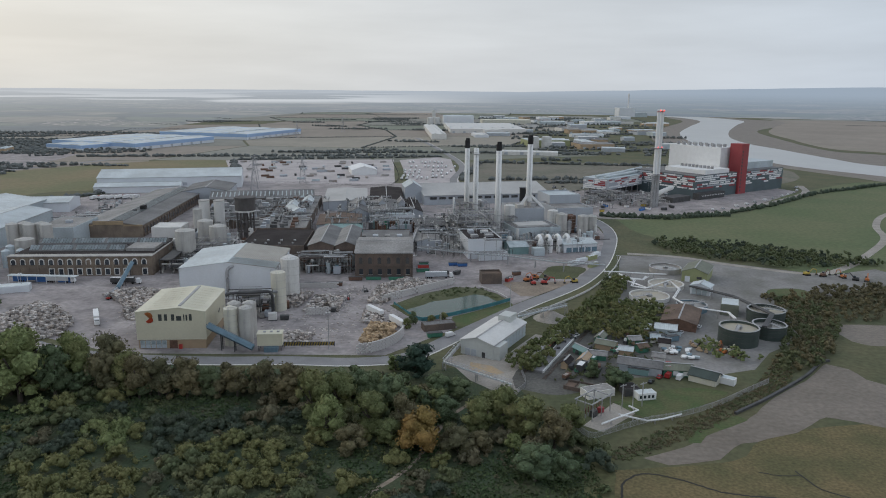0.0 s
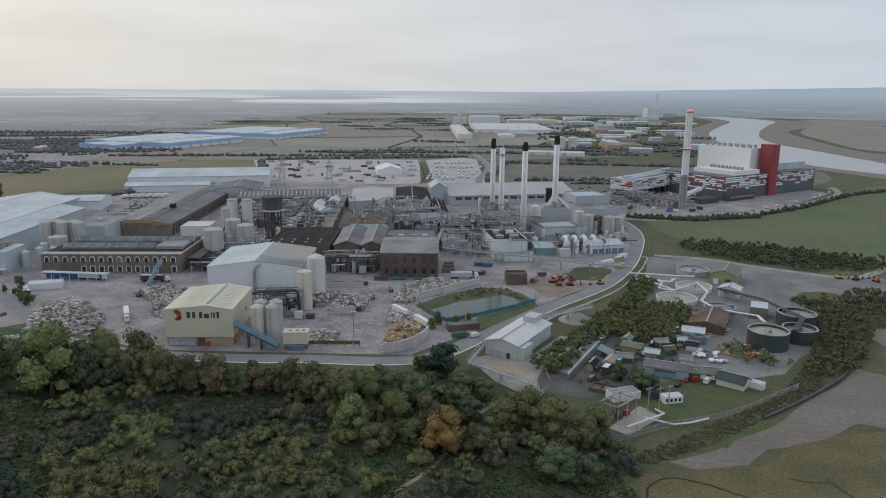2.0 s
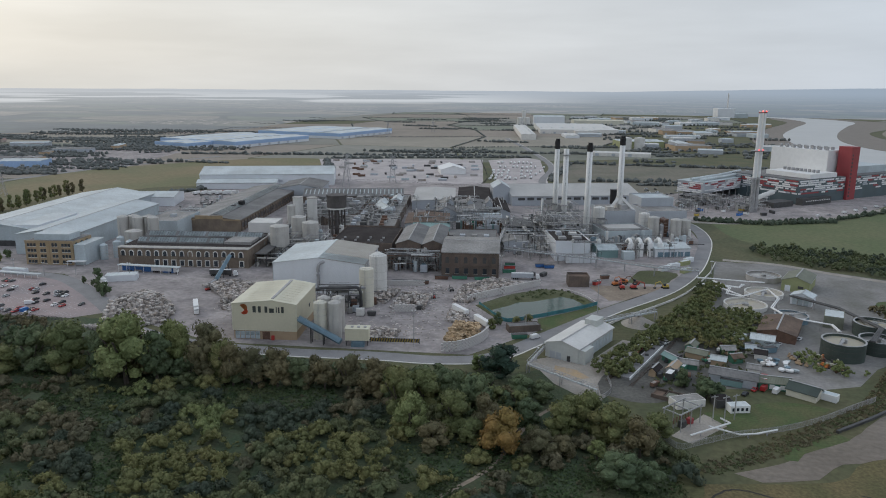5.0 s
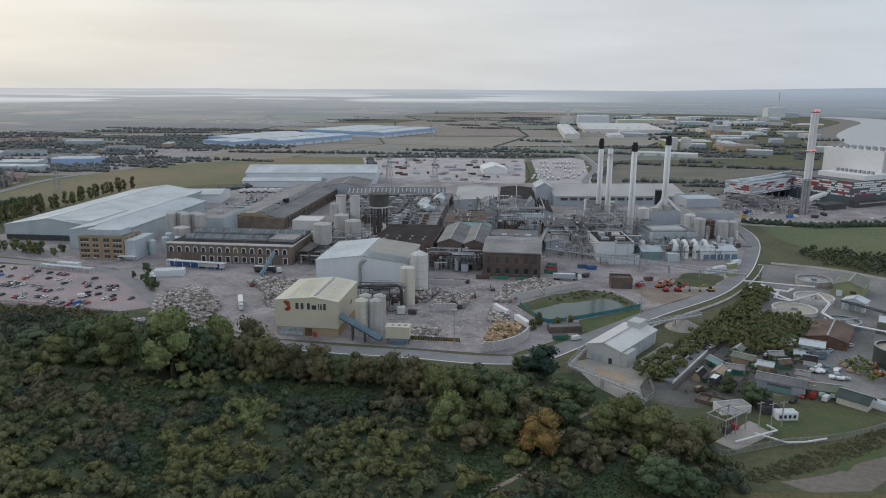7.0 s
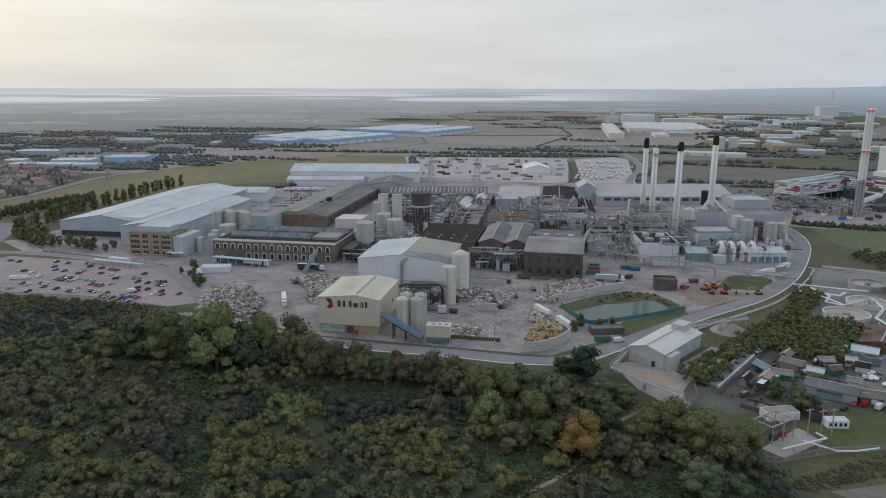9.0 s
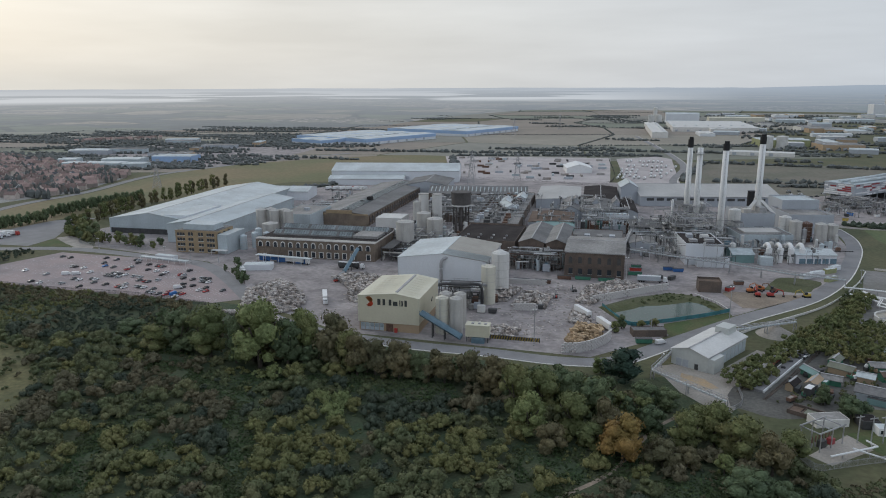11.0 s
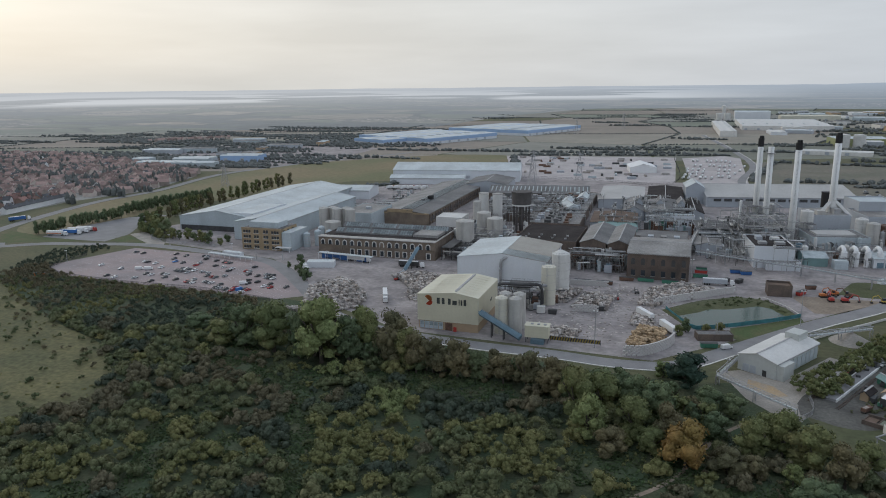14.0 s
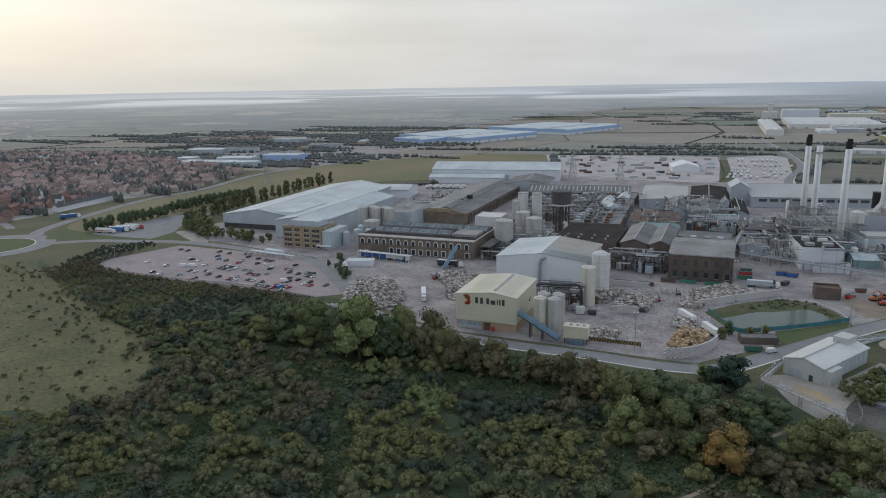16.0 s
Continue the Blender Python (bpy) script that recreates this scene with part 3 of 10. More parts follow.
def roof_slope(w, d, e, r, axis, side, over=0.5, t=0.25, x0=0.0, y0=0.0, ridge=0.5, lift=0.06):
    """One slope of a gable roof as a slab; side 0 is the near or left slope."""
    bm = bmesh.new()
    span, run = (w, d) if axis == "y" else (d, w)
    top = span * ridge
    low = 0.0 if side == 0 else span
    k = (r - e) / max(abs(top - low), 0.01)
    out = -over if side == 0 else over
    a, za = low + out, e - over * k + lift
    b, zb = top, r + lift
    def at(p, q, z):
        return (x0 + p, y0 + q, z) if axis == "y" else (x0 + q, y0 + p, z)
    pts = [at(a, -over, za), at(b, -over, zb), at(b, run + over, zb), at(a, run + over, za)]
    lo = [bm.verts.new(p) for p in pts]
    hi = [bm.verts.new((p[0], p[1], p[2] + t)) for p in pts]
    bm.faces.new(lo[::-1])
    bm.faces.new(hi)
    for i in range(4):
        j = (i + 1) % 4
        bm.faces.new((lo[i], lo[j], hi[j], hi[i]))
    bmesh.ops.recalc_face_normals(bm, faces=bm.faces)
    return bm


def shed(name, label, at, w, d, e, r, yaw=0.0, axis="y", wall="white_clad", roof="white_roof", roof2=None, ridge=0.5, category="building",
         gutters=True, rooflights=0, doors=(), plinth=None, group="", cap=True):
    """A gabled shed: walls, two roof slopes, ridge cap, gutters, rooflight strips and doors."""
    b = thing(name, label, category, (*at, 0) if len(at) == 2 else at, yaw, group)
    bm = bmesh.new()
    solid_gable(bm, w, d, e, r, axis, ridge=ridge)
    part("wall", bm, M[wall], b)
    for s, m in ((0, roof), (1, roof2 or roof)):
        part("roof_slope", roof_slope(w, d, e, r, axis, s, ridge=ridge), M[m], b)
    span, run = (w, d) if axis == "y" else (d, w)
    if cap:
        p = span * ridge
        part("ridge_cap", boxes((p - 0.4, -0.6, r + 0.3, p + 0.4, run + 0.6, r + 0.42) if axis == "y" else (-0.6, p - 0.4, r + 0.3, run + 0.6, p + 0.4, r + 0.42)), M["steel"], b)
    if gutters:
        for p in (-0.75, span + 0.5):
            part("gutter", boxes((p, 0, e - 0.25, p + 0.25, run, e) if axis == "y" else (0, p, e - 0.25, run, p + 0.25, e)), M["steel"], b)
    for i in range(rooflights):
        q = run * (i + 0.5) / rooflights
        for s in (0, 1):
            lo, hi = (span * 0.12, span * ridge * 0.86) if s == 0 else (span * (1 - (1 - ridge) * 0.86), span * 0.88)
            f = lambda p: (e + (r - e) * p / (span * ridge) if s == 0 else e + (r - e) * (span - p) / (span * (1 - ridge))) + 0.33
            bm = bmesh.new()
            c = [(lo, q - 0.5), (hi, q - 0.5), (hi, q + 0.5), (lo, q + 0.5)]
            v = [bm.verts.new((x, y, f(x)) if axis == "y" else (y, x, f(x))) for x, y in c]
            u = [bm.verts.new((x, y, f(x) + 0.06) if axis == "y" else (y, x, f(x) + 0.06)) for x, y in c]
            bm.faces.new(u)
            for k in range(4):
                bm.faces.new((v[k], v[(k + 1) % 4], u[(k + 1) % 4], u[k]))
            bmesh.ops.recalc_face_normals(bm, faces=bm.faces)
            part("rooflight", bm, M["rooflight"], b)
    for x, z, ww, hh, m in doors:       # on the front wall
        part("door", boxes((x, -0.12, z, x + ww, 0.02, z + hh)), M[m], b)
    if plinth:
        part("plinth", boxes((-0.06, -0.06, 0, w + 0.06, d + 0.06, plinth[0])), M[plinth[1]], b)
    return b


def flat_block(name, label, at, w, d, h, yaw=0.0, wall="grey_clad", roof="grey_roof", category="building", parapet=0.5, units=(), z=0.0, group="", doors=()):
    """A flat-roofed block with a parapet and roof plant."""
    b = thing(name, label, category, (*at, z), yaw, group)
    part("wall", boxes((0, 0, 0, w, d, h)), M[wall], b)
    part("roof", boxes((0.3, 0.3, h, w - 0.3, d - 0.3, h + 0.12)), M[roof], b)
    t = 0.3
    for r in ((0, 0, h, w, t, h + parapet), (0, d - t, h, w, d, h + parapet), (0, t, h, t, d - t, h + parapet), (w - t, t, h, w, d - t, h + parapet)):
        part("parapet", boxes(r), M[wall], b)
    for x, y, ww, dd, hh, m in units:
        part("roof_unit", boxes((x, y, h + 0.12, x + ww, y + dd, h + 0.12 + hh)), M[m], b)
    for x, zz, ww, hh, m in doors:
        part("door", boxes((x, -0.12, zz, x + ww, 0.02, zz + hh)), M[m], b)
    return b


def silo(name, label, at, r, h, material="silo", cone=1.2, legs=False, rail=True, group="", bands=4):
    b = thing(name, label, "silo", (*at, 0), 0, group)
    z0 = h * 0.16 if legs else 0
    part("shell", cylinder(0, 0, z0, h, r, n=28), M[material], b)
    part("roof_cone", cylinder(0, 0, h, h + cone, r, r * 0.15, n=28), M[material], b)
    for i in range(bands):
        z = z0 + (h - z0) * (i + 1) / (bands + 1)
        part("seam_band", ring_wall(bmesh.new(), 0, 0, z, z + 0.18, r + 0.06, 0.12, 28), M["silo_g"], b)
    if legs:
        part("hopper", cylinder(0, 0, z0 - r * 0.9 if z0 > r * 0.9 else 0.3, z0, r * 0.3, r, n=28), M["dark_steel"], b)
        for k in range(4):
            a = 0.785 + 1.571 * k
            part("leg", cylinder(r * 0.8 * math.cos(a), r * 0.8 * math.sin(a), 0, z0 + 0.3, 0.22, n=8), M["dark_steel"], b)
    if rail:
        bm = ring_wall(bmesh.new(), 0, 0, h + 1.0, h + 1.1, r, 0.09, 20)
        for k in range(10):
            a = 0.628 * k
            cyl(bm, (r - 0.05) * math.cos(a), (r - 0.05) * math.sin(a), h, h + 1.05, 0.05, n=4)
        part("handrail", bm, M["steel"], b)
        bm = bmesh.new()
        for dx in (-0.25, 0.25):
            beam(bm, (dx, -r - 0.25, 0), (dx, -r - 0.25, h + 1), 0.07)
        for k in range(int(h / 1.2)):
            beam(bm, (-0.25, -r - 0.25, 0.6 + 1.2 * k), (0.25, -r - 0.25, 0.6 + 1.2 * k), 0.05)
        part("ladder", bm, M["steel"], b)
    return b


def stack(name, label, at, r, h, tip=6.0, r1=None, group="tall chimneys", collar=None, flues=3, z=0.0):
    b = thing(name, label, "chimney", (*at, z), 0, group)
    r1 = r1 or r * 0.86
    part("shaft", cylinder(0, 0, 0, h - tip, r, r1, n=28), M["stack_white"], b, smooth=True)
    if tip:
        part("tip", cylinder(0, 0, h - tip, h - 1.2, r1 * 1.04, r1 * 1.04, n=28), M["black"], b)
        for k in range(flues):
            a = 6.283 * k / flues
            part("flue", cylinder(0.5 * r1 * math.cos(a), 0.5 * r1 * math.sin(a), h - 1.2, h + 0.6, r1 * 0.42, n=12), M["black"], b)
    for q in collar or ():
        part("collar", cylinder(0, 0, h * q, h * q + 0.6, r * 1.45, n=28), M["steel"], b)
        part("guard_rail", ring_wall(bmesh.new(), 0, 0, h * q + 1.4, h * q + 1.55, r * 1.45, 0.1, 28), M["steel"], b)
    bm = bmesh.new()
    for dx in (-0.25, 0.25):
        beam(bm, (dx, -r - 0.2, 0), (dx, -r1 - 0.2, h - tip), 0.08)
    part("ladder", bm, M["steel"], b)
    return b


# ---- sign building
def sign_building():
    w, d, e, r = 30.6, 37, 17.3, 19.2
    b = thing("sign_building", "cream clad waste-paper hall with a dark company sign on its gable", "building", (-137, 308.6, 0), 3.0)
    bm = bmesh.new()
    solid_gable(bm, w, d, e, r, "y", z0=4.6, ridge=0.62)
    part("upper_wall", bm, M["cream_clad"], b)
    part("lower_wall", boxes((0.3, 0.3, 0, w - 0.3, d - 0.3, 4.6)), M["tan_clad"], b)
    for s in (0, 1):
        part("roof_slope", roof_slope(w, d, e, r, "y", s, over=0.3, ridge=0.62), M["cream_roof"], b)
    part("ridge_vent", boxes((w * 0.62 - 0.6, 2, r + 0.2, w * 0.62 + 0.6, d - 2, r + 0.7)), M["steel"], b)
    for i in range(9):
        for s in (0, 1):
            bm = bmesh.new()
            x0, x1 = (4.5, 16) if s == 0 else (21, 28)
            y = 2.5 + i * 3.8
            f = lambda x: (e + (r - e) * x / (w * 0.62) if s == 0 else e + (r - e) * (w - x) / (w * 0.38)) + 0.33
            v = [bm.verts.new((x, yy, f(x) + 0.02)) for x, yy in ((x0, y), (x1, y), (x1, y + 0.9), (x0, y + 0.9))]
            bm.faces.new(v)
            bmesh.ops.solidify(bm, geom=bm.faces[:], thickness=0.06)
            part("rooflight", bm, M["cream_clad"], b)
    for x in (0.0, w):
        part("corner_flashing", boxes((x - 0.2, -0.15, 4.6, x + 0.2, 0.25, e)), M["cream_roof"], b)
    part("eaves_band", boxes((-0.1, -0.12, 4.3, w + 0.1, 0.1, 4.75)), M["cream_roof"], b)
    # glazed ground-floor bays and doors
    for i in range(5):
        bay = part("window", boxes((1.0 + i * 2.4, 0.1, 0.3, 3.1 + i * 2.4, 0.32, 3.9)), M["pale_grey"], b, "blue-grey glazed bay")
        part("pane", boxes((1.2 + i * 2.4, 0.05, 2.0, 2.9 + i * 2.4, 0.15, 3.7)), M["rooflight"], bay)
    part("door", boxes((14, 0.1, 0, 17.5, 0.34, 3.8)), M["rust"], b, "dark red-brown roller door")
    part("cabinet", boxes((18.4, -0.9, 0, 19.8, -0.1, 2.2)), M["red"], b, "red equipment cabinet")
    # the emblem and the sign as plain shapes
    for cx, cz, r, a0, a1, mm, k in ((5.4, 15.5, 1.75, 2.5, -1.1, "orange", 0), (5.8, 13.7, 1.55, 1.0, -2.6, "signal_red", 1)):
        bm = bmesh.new()
        bm.faces.new([bm.verts.new((cx + 1.15 * r * math.cos(a0 + (a1 - a0) * i / 16), -0.12 - 0.05 * k, cz + r * math.sin(a0 + (a1 - a0) * i / 16))) for i in range(17)])
        bmesh.ops.solidify(bm, geom=bm.faces[:], thickness=0.08)
        part("logo", bm, M[mm], b, "orange and red curved emblem")
    for x, wd, h in ((9.9, 1.5, 3.0), (12.5, 1.3, 3.0), (15.6, 1.3, 3.0), (17.8, 2.2, 2.1), (21.0, 0.4, 2.9), (22.0, 0.7, 2.7), (23.5, 1.2, 3.0)):
        part("sign_bar", boxes((x, -0.2, 13.3, x + wd, -0.08, 13.3 + h)), M["sign_text"], b)
    return b


sign_building()


# ---- white hall behind it
def white_hall():
    w, d, e, r = 53, 50, 17.6, 21.0
    b = thing("white_hall", "large white clad hall with a half-beige gabled roof", "building", (-145.5, 387, 0), 3.0)
    bm = bmesh.new()
    solid_gable(bm, w, d, e, r, "y", ridge=0.5)
    part("wall", bm, M["white_clad"], b)
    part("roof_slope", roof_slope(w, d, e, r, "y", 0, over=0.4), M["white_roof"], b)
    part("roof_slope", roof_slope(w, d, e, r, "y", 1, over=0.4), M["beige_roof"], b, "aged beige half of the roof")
    bm = bmesh.new()
    f = lambda x: e + (r - e) * (w - x) / (w * 0.5) + 0.36
    v = [bm.verts.new((x, y, f(x))) for x, y in ((w * 0.5, -0.4), (w + 0.4, -0.4), (w + 0.4, 13), (w * 0.5, 13))]
    bm.faces.new(v)
    bmesh.ops.solidify(bm, geom=bm.faces[:], thickness=0.05)
    part("roof_panel", bm, M["white_roof"], b, "renewed white roof sheets")
    part("ridge_cap", boxes((w / 2 - 0.5, -0.5, r + 0.28, w / 2 + 0.5, d + 0.5, r + 0.45)), M["white_roof"], b)
    bm = tube(bmesh.new(), spline([(w * 0.5, -1.3, 5), (w * 0.5, -1.3, 15.5), (w * 0.5 + 0.4, -1.3, 17.3), (w * 0.5 + 1.7, -0.9, 18.4), (w * 0.5 + 3, 0.6, 18.8)], 1.0), 0.95, 12)
    part("duct", bm, M["steel"], b, "galvanised vertical duct")
    for x in (0, w):
        part("corner_flashing", boxes((x - 0.2, -0.12, 0, x + 0.2, 0.2, e)), M["white_roof"], b)
    for s in (-0.7, w + 0.45):
        part("gutter", boxes((s, 0, e - 0.3, s + 0.3, d, e)), M["steel"], b)
    for i in range(9):
        part("downpipe", cylinder(w + 0.25, 3 + i * 5.6, 0, e, 0.14, n=8), M["steel"], b)
    return b


white_hall()


# ---- brick hall with arched windows and northlight roofs
def arch_outline(x, z, w, h, n=8):
    return [(x, z), (x + w, z), (x + w, z + h - w / 2)] + [(x + w / 2 + w / 2 * math.cos(a), z + h - w / 2 + w / 2 * math.sin(a)) for a in [math.pi * (i + 1) / (n + 1) for i in range(n)]] + [(x, z + h - w / 2)]


def arch(bm, x, z, w, h, y0, y1):
    p = arch_outline(x, z, w, h)
    a, b = [bm.verts.new((u, y0, v)) for u, v in p], [bm.verts.new((u, y1, v)) for u, v in p]
    bm.faces.new(a)
    bm.faces.new(b[::-1])
    for i in range(len(p)):
        j = (i + 1) % len(p)
        bm.faces.new((a[j], a[i], b[i], b[j]))
    return bm


def brick_hall():
    w, d, h = 87, 56, 12.3
    b = thing("brick_mill_hall", "long brown brick mill hall with white arched windows", "building", (-268, 432.2, 0), 3.8)
    part("wall", boxes((0, 0, 0, w, d, h)), M["mill_brick"], b)
    part("cornice", boxes((-0.4, -0.5, h, w + 0.4, 5.5, h + 0.5)), M["parapet"], b, "pale weathered cornice and front roof strip")
    part("string_course", boxes((-0.1, -0.2, 6.1, w + 0.1, 0.05, 6.5)), M["mill_brick"], b)
    part("coping", boxes((w - 0.5, 5.5, h, w + 0.4, d, h + 0.6)), M["parapet"], b)
    for i in range(15):
        x = 2.2 + i * 5.63
        win = part("arched_window", arch(bmesh.new(), x - 0.45, 7.2, 3.3, 3.9, -0.22, 0.1), M["stone"], b, "arched window with a white surround")
        part("pane", arch(bmesh.new(), x + 0.05, 7.1, 2.3, 3.4, -0.3, -0.1), M["mill_brick"] if i == 8 else M["glass"], win)
        part("pier", boxes((x - 1.5, -0.35, 0, x - 0.75, 0.05, h - 0.3)), M["mill_brick"], b)
    for i in range(10):
        x = 2.0 + (i + 4) * 5.63 if i < 9 else 81
        win = part("window", boxes((x - 0.3, -0.2, 0.6, x + 3.1, 0.1, 4.9)), M["stone"], b, "tall ground-floor window with a white frame")
        part("pane", boxes((x + 0.2, -0.26, 0.9, x + 2.6, -0.1, 4.5)), M["glass"], win)
    # two northlight roofs, glazed towards the yard
    for y0, x0, x1 in ((15, 6, 65), (36, 2, w - 2)):
        pts = [(y0, h), (y0, h + 0.7), (y0 + 4.6, h + 3.6), (y0 + 12, h)]
        bm = bmesh.new()
        a, c = [bm.verts.new((x0, y, z)) for y, z in pts], [bm.verts.new((x1, y, z)) for y, z in pts]
        bm.faces.new(a[::-1])
        bm.faces.new(c)
        for i in range(4):
            j = (i + 1) % 4
            bm.faces.new((a[i], a[j], c[j], c[i]))
        bmesh.ops.recalc_face_normals(bm, faces=bm.faces)
        part("northlight_roof", bm, M["grey_roof"], b)
        n = int((x1 - x0) / 1.9)
        for i in range(n):
            if (i * 7 + int(y0)) % 11 == 3:
                continue
            xa = x0 + (x1 - x0) * i / n
            xb = xa + (x1 - x0) / n - 0.22
            bm = bmesh.new()
            bm.faces.new([bm.verts.new((x, y0 + 4.6 * q, h + 0.7 + 2.9 * q + 0.1)) for x, q in ((xa, 0.12), (xb, 0.12), (xb, 0.9), (xa, 0.9))])
            bmesh.ops.solidify(bm, geom=bm.faces[:], thickness=0.08)
            part("pane", bm, M["rooflight"] if (i * 5) % 7 else M["pale_grey"], b)
    part("roof", boxes((0.2, 5.5, h, w - 0.5, d - 0.2, h + 0.15)), M["dark_roof"], b)
    part("roof_block", boxes((66, 15, h + 0.15, w - 3, 33, h + 1.9)), M["asbestos"], b, "grey flat plant room on the roof")
    return b


brick_hall()


# ---- office block of buff brick
def office():
    w, d, h = 32, 24, 15.6
    b = thing("brick_office", "four-storey buff brick office block with small dark windows", "building", (-330, 427.2, 0), 4.0)
    part("wall", boxes((0, 0, 0, w, d, h)), M["buff_brick"], b)
    part("parapet", boxes((-0.3, -0.3, h - 0.5, w + 0.3, 0.4, h + 0.5)), M["buff_brick"], b)
    part("roof", boxes((0.3, 0.4, h, w - 0.3, d - 0.3, h + 0.2)), M["grey_roof"], b)
    part("penthouse", boxes((4, 4, h + 0.2, 28, 18, h + 4.2)), M["pale_grey"], b, "pale blue-grey roof plant room")
    for f in range(4):
        for cx, n in ((4.3, 3), (12, 2), (19.9, 2), (27.6, 3)):
            for k in range(n):
                x = cx + (k - (n - 1) / 2) * 2.1
                z = 1.0 + f * 3.75
                bm = arch(bmesh.new(), x - 0.85, z, 1.7, 2.5, -0.12, 0.05) if f == 3 and n == 2 else boxes((x - 0.85, -0.12, z, x + 0.85, 0.05, z + 2.0))
                win = part("window", bm, M["glass"], b)
                part("sill", boxes((x - 1.0, -0.3, z - 0.25, x + 1.0, 0.02, z - 0.02)), M["stone"], win)
        for k in range(3):
            z = 1.0 + f * 3.75
            win = part("window", boxes((w - 0.05, 3.5 + k * 6.5, z, w + 0.12, 6.0 + k * 6.5, z + 2.0)), M["glass"], b)
            part("sill", boxes((w - 0.02, 3.3 + k * 6.5, z - 0.25, w + 0.3, 6.2 + k * 6.5, z - 0.02)), M["stone"], win)
    for x in (0.0, 8.0, 15.6, 23.4, 31.3):
        part("pier", boxes((x, -0.28, 0, x + 0.7, 0.02, h - 0.5)), M["buff_brick"], b)
    part("canopy", boxes((w - 3, -3.5, 3.0, w + 9, -0.2, 3.4)), M["white_paint"], b, "white entrance canopy")
    for x in (w - 2.6, w + 8.5):
        part("post", cylinder(x, -3.2, 0, 3.0, 0.12, n=8), M["white_paint"], b)
    return b


office()
flat_block("stair_block", "pale blue-grey clad block against the office's end wall", (-297.9, 430.5), 7.5, 26, 13.2, 4.0, "pale_grey", "white_roof", parapet=0.3)

# ---- large pale sheds to the west
shed("machine_shed", "very long pale grey clad machine shed with a shallow gabled roof", (-427, 472), 72, 190, 11.5, 17.0, 4.5, "y", "pale_grey", "white_roof", rooflights=0, category="warehouse")
# open bays as one solid dark box; their inner shade is its colour
bmx = boxes((1.5, -0.55, 0, 66, -0.05, 4.2))
lone("loading_bays", bmx, M["dark_steel"], "dark slab for the shaded open loading bays along the shed's edge", "loading bay", (-427, 472, 0), 4.5)
shed("finishing_shed", "pale blue-grey clad shed with a stained roof", (-357, 453), 40.5, 140, 14, 17.4, 4.0, "y", "pale_grey", "pale_grey", category="warehouse")
flat_block("stair_tower", "pale clad block on the roof edge of the long shed", (-384, 478), 26, 52, 15.2, 4.0, "white_clad", "white_roof")
flat_block("link_block", "pale grey link block behind the silos", (-300, 520), 28, 46, 13, 4.0, "pale_grey", "asbestos", units=((4, 5, 5, 4, 1.5, "steel"), (14, 20, 4, 4, 2, "grey_clad")))

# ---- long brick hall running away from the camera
# left slope takes the paler roof material, right slope the darker one
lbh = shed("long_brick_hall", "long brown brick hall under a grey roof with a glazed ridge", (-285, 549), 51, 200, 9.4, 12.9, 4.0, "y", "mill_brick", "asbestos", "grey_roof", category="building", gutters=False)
def ridge_glazing():
    b = thing("ridge_glazing", "grey-green glazed strip along the brick hall's roof", "rooflight", (-285, 549, 0), 4.0)
    bm = bmesh.new()
    bm.faces.new([bm.verts.new((x, y, 9.4 + 3.5 * (51 - x) / 25.5 + 0.37)) for x, y in ((25.9, 6), (34.6, 6), (34.6, 194), (25.9, 194))])
    bmesh.ops.solidify(bm, geom=bm.faces[:], thickness=0.04)
    part("frame", bm, M["grey_roof"], b)
    for i in range(60):
        bm = bmesh.new()
        v = [bm.verts.new((x, 8 + i * 3.1 + q, 9.4 + 3.5 * (51 - x) / 25.5 + 0.46)) for x, q in ((26.3, 0), (34.2, 0), (34.2, 2.1), (26.3, 2.1))]
        bm.faces.new(v)
        bmesh.ops.solidify(bm, geom=bm.faces[:], thickness=0.05)
        part("pane", bm, M["rooflight"], b)
ridge_glazing()
for k in range(27):
    part("pier", boxes((50.9, 3 + k * 7.5, 0, 51.6, 4.2 + k * 7.5, 8.2)), M["brick"], lbh)
    part("window", boxes((50.95, 5.6 + k * 7.5, 2.5, 51.1, 9.0 + k * 7.5, 6.5)), M["glass"], lbh)
part("parapet", boxes((-0.4, -0.5, 9.0, 14, 0.2, 10.2), (37, -0.5, 9.0, 51.4, 0.2, 10.2), (14, -0.5, 10.2, 37, 0.2, 13.1)), M["buff_brick"], lbh)
part("roof_tower", boxes((30, 60, 11, 34, 66, 15.5)), M["black"], lbh, "black ventilation box on the roof")
part("roof_tower", boxes((27, 50, 11.5, 30, 53, 13.6)), M["dark_steel"], lbh)
flat_block("white_block", "small cream block beside the brown silos", (-222, 540), 22, 22, 10, 4.0, "concrete_w", "concrete_w")

# ---- cluster of silos and the water tower
for x, y, r, h, m in ((-172, 473, 6.5, 22, "silo_g"), (-160, 505, 6.0, 19, "silo_g"), (-172, 515, 5.5, 21, "silo_g"), (-186, 540, 3.2, 25, "silo_g")):
    silo("storage_silo", "stained grey steel storage silo", (x, y), r, h, m, group="silos beside the brick hall")
for k in range(5):
    silo("storage_silo", "stained brownish steel silo beside the pale shed", (-302 + 6.0 * k, 497 + 5 * (k % 2)), 4.0, 20.5, "silo_g", group="silos beside the shed")
for k in range(5):
    silo("storage_silo", "small grey steel silo by the office", (-288 + 5.5 * (k % 3), 448 + 7 * k), 2.6, 10 + k % 2, "pale_grey", group="small silos", rail=False)
silo("storage_silo", "squat grey tank at the brick hall's end", (-283, 478), 6, 14, "silo_g")


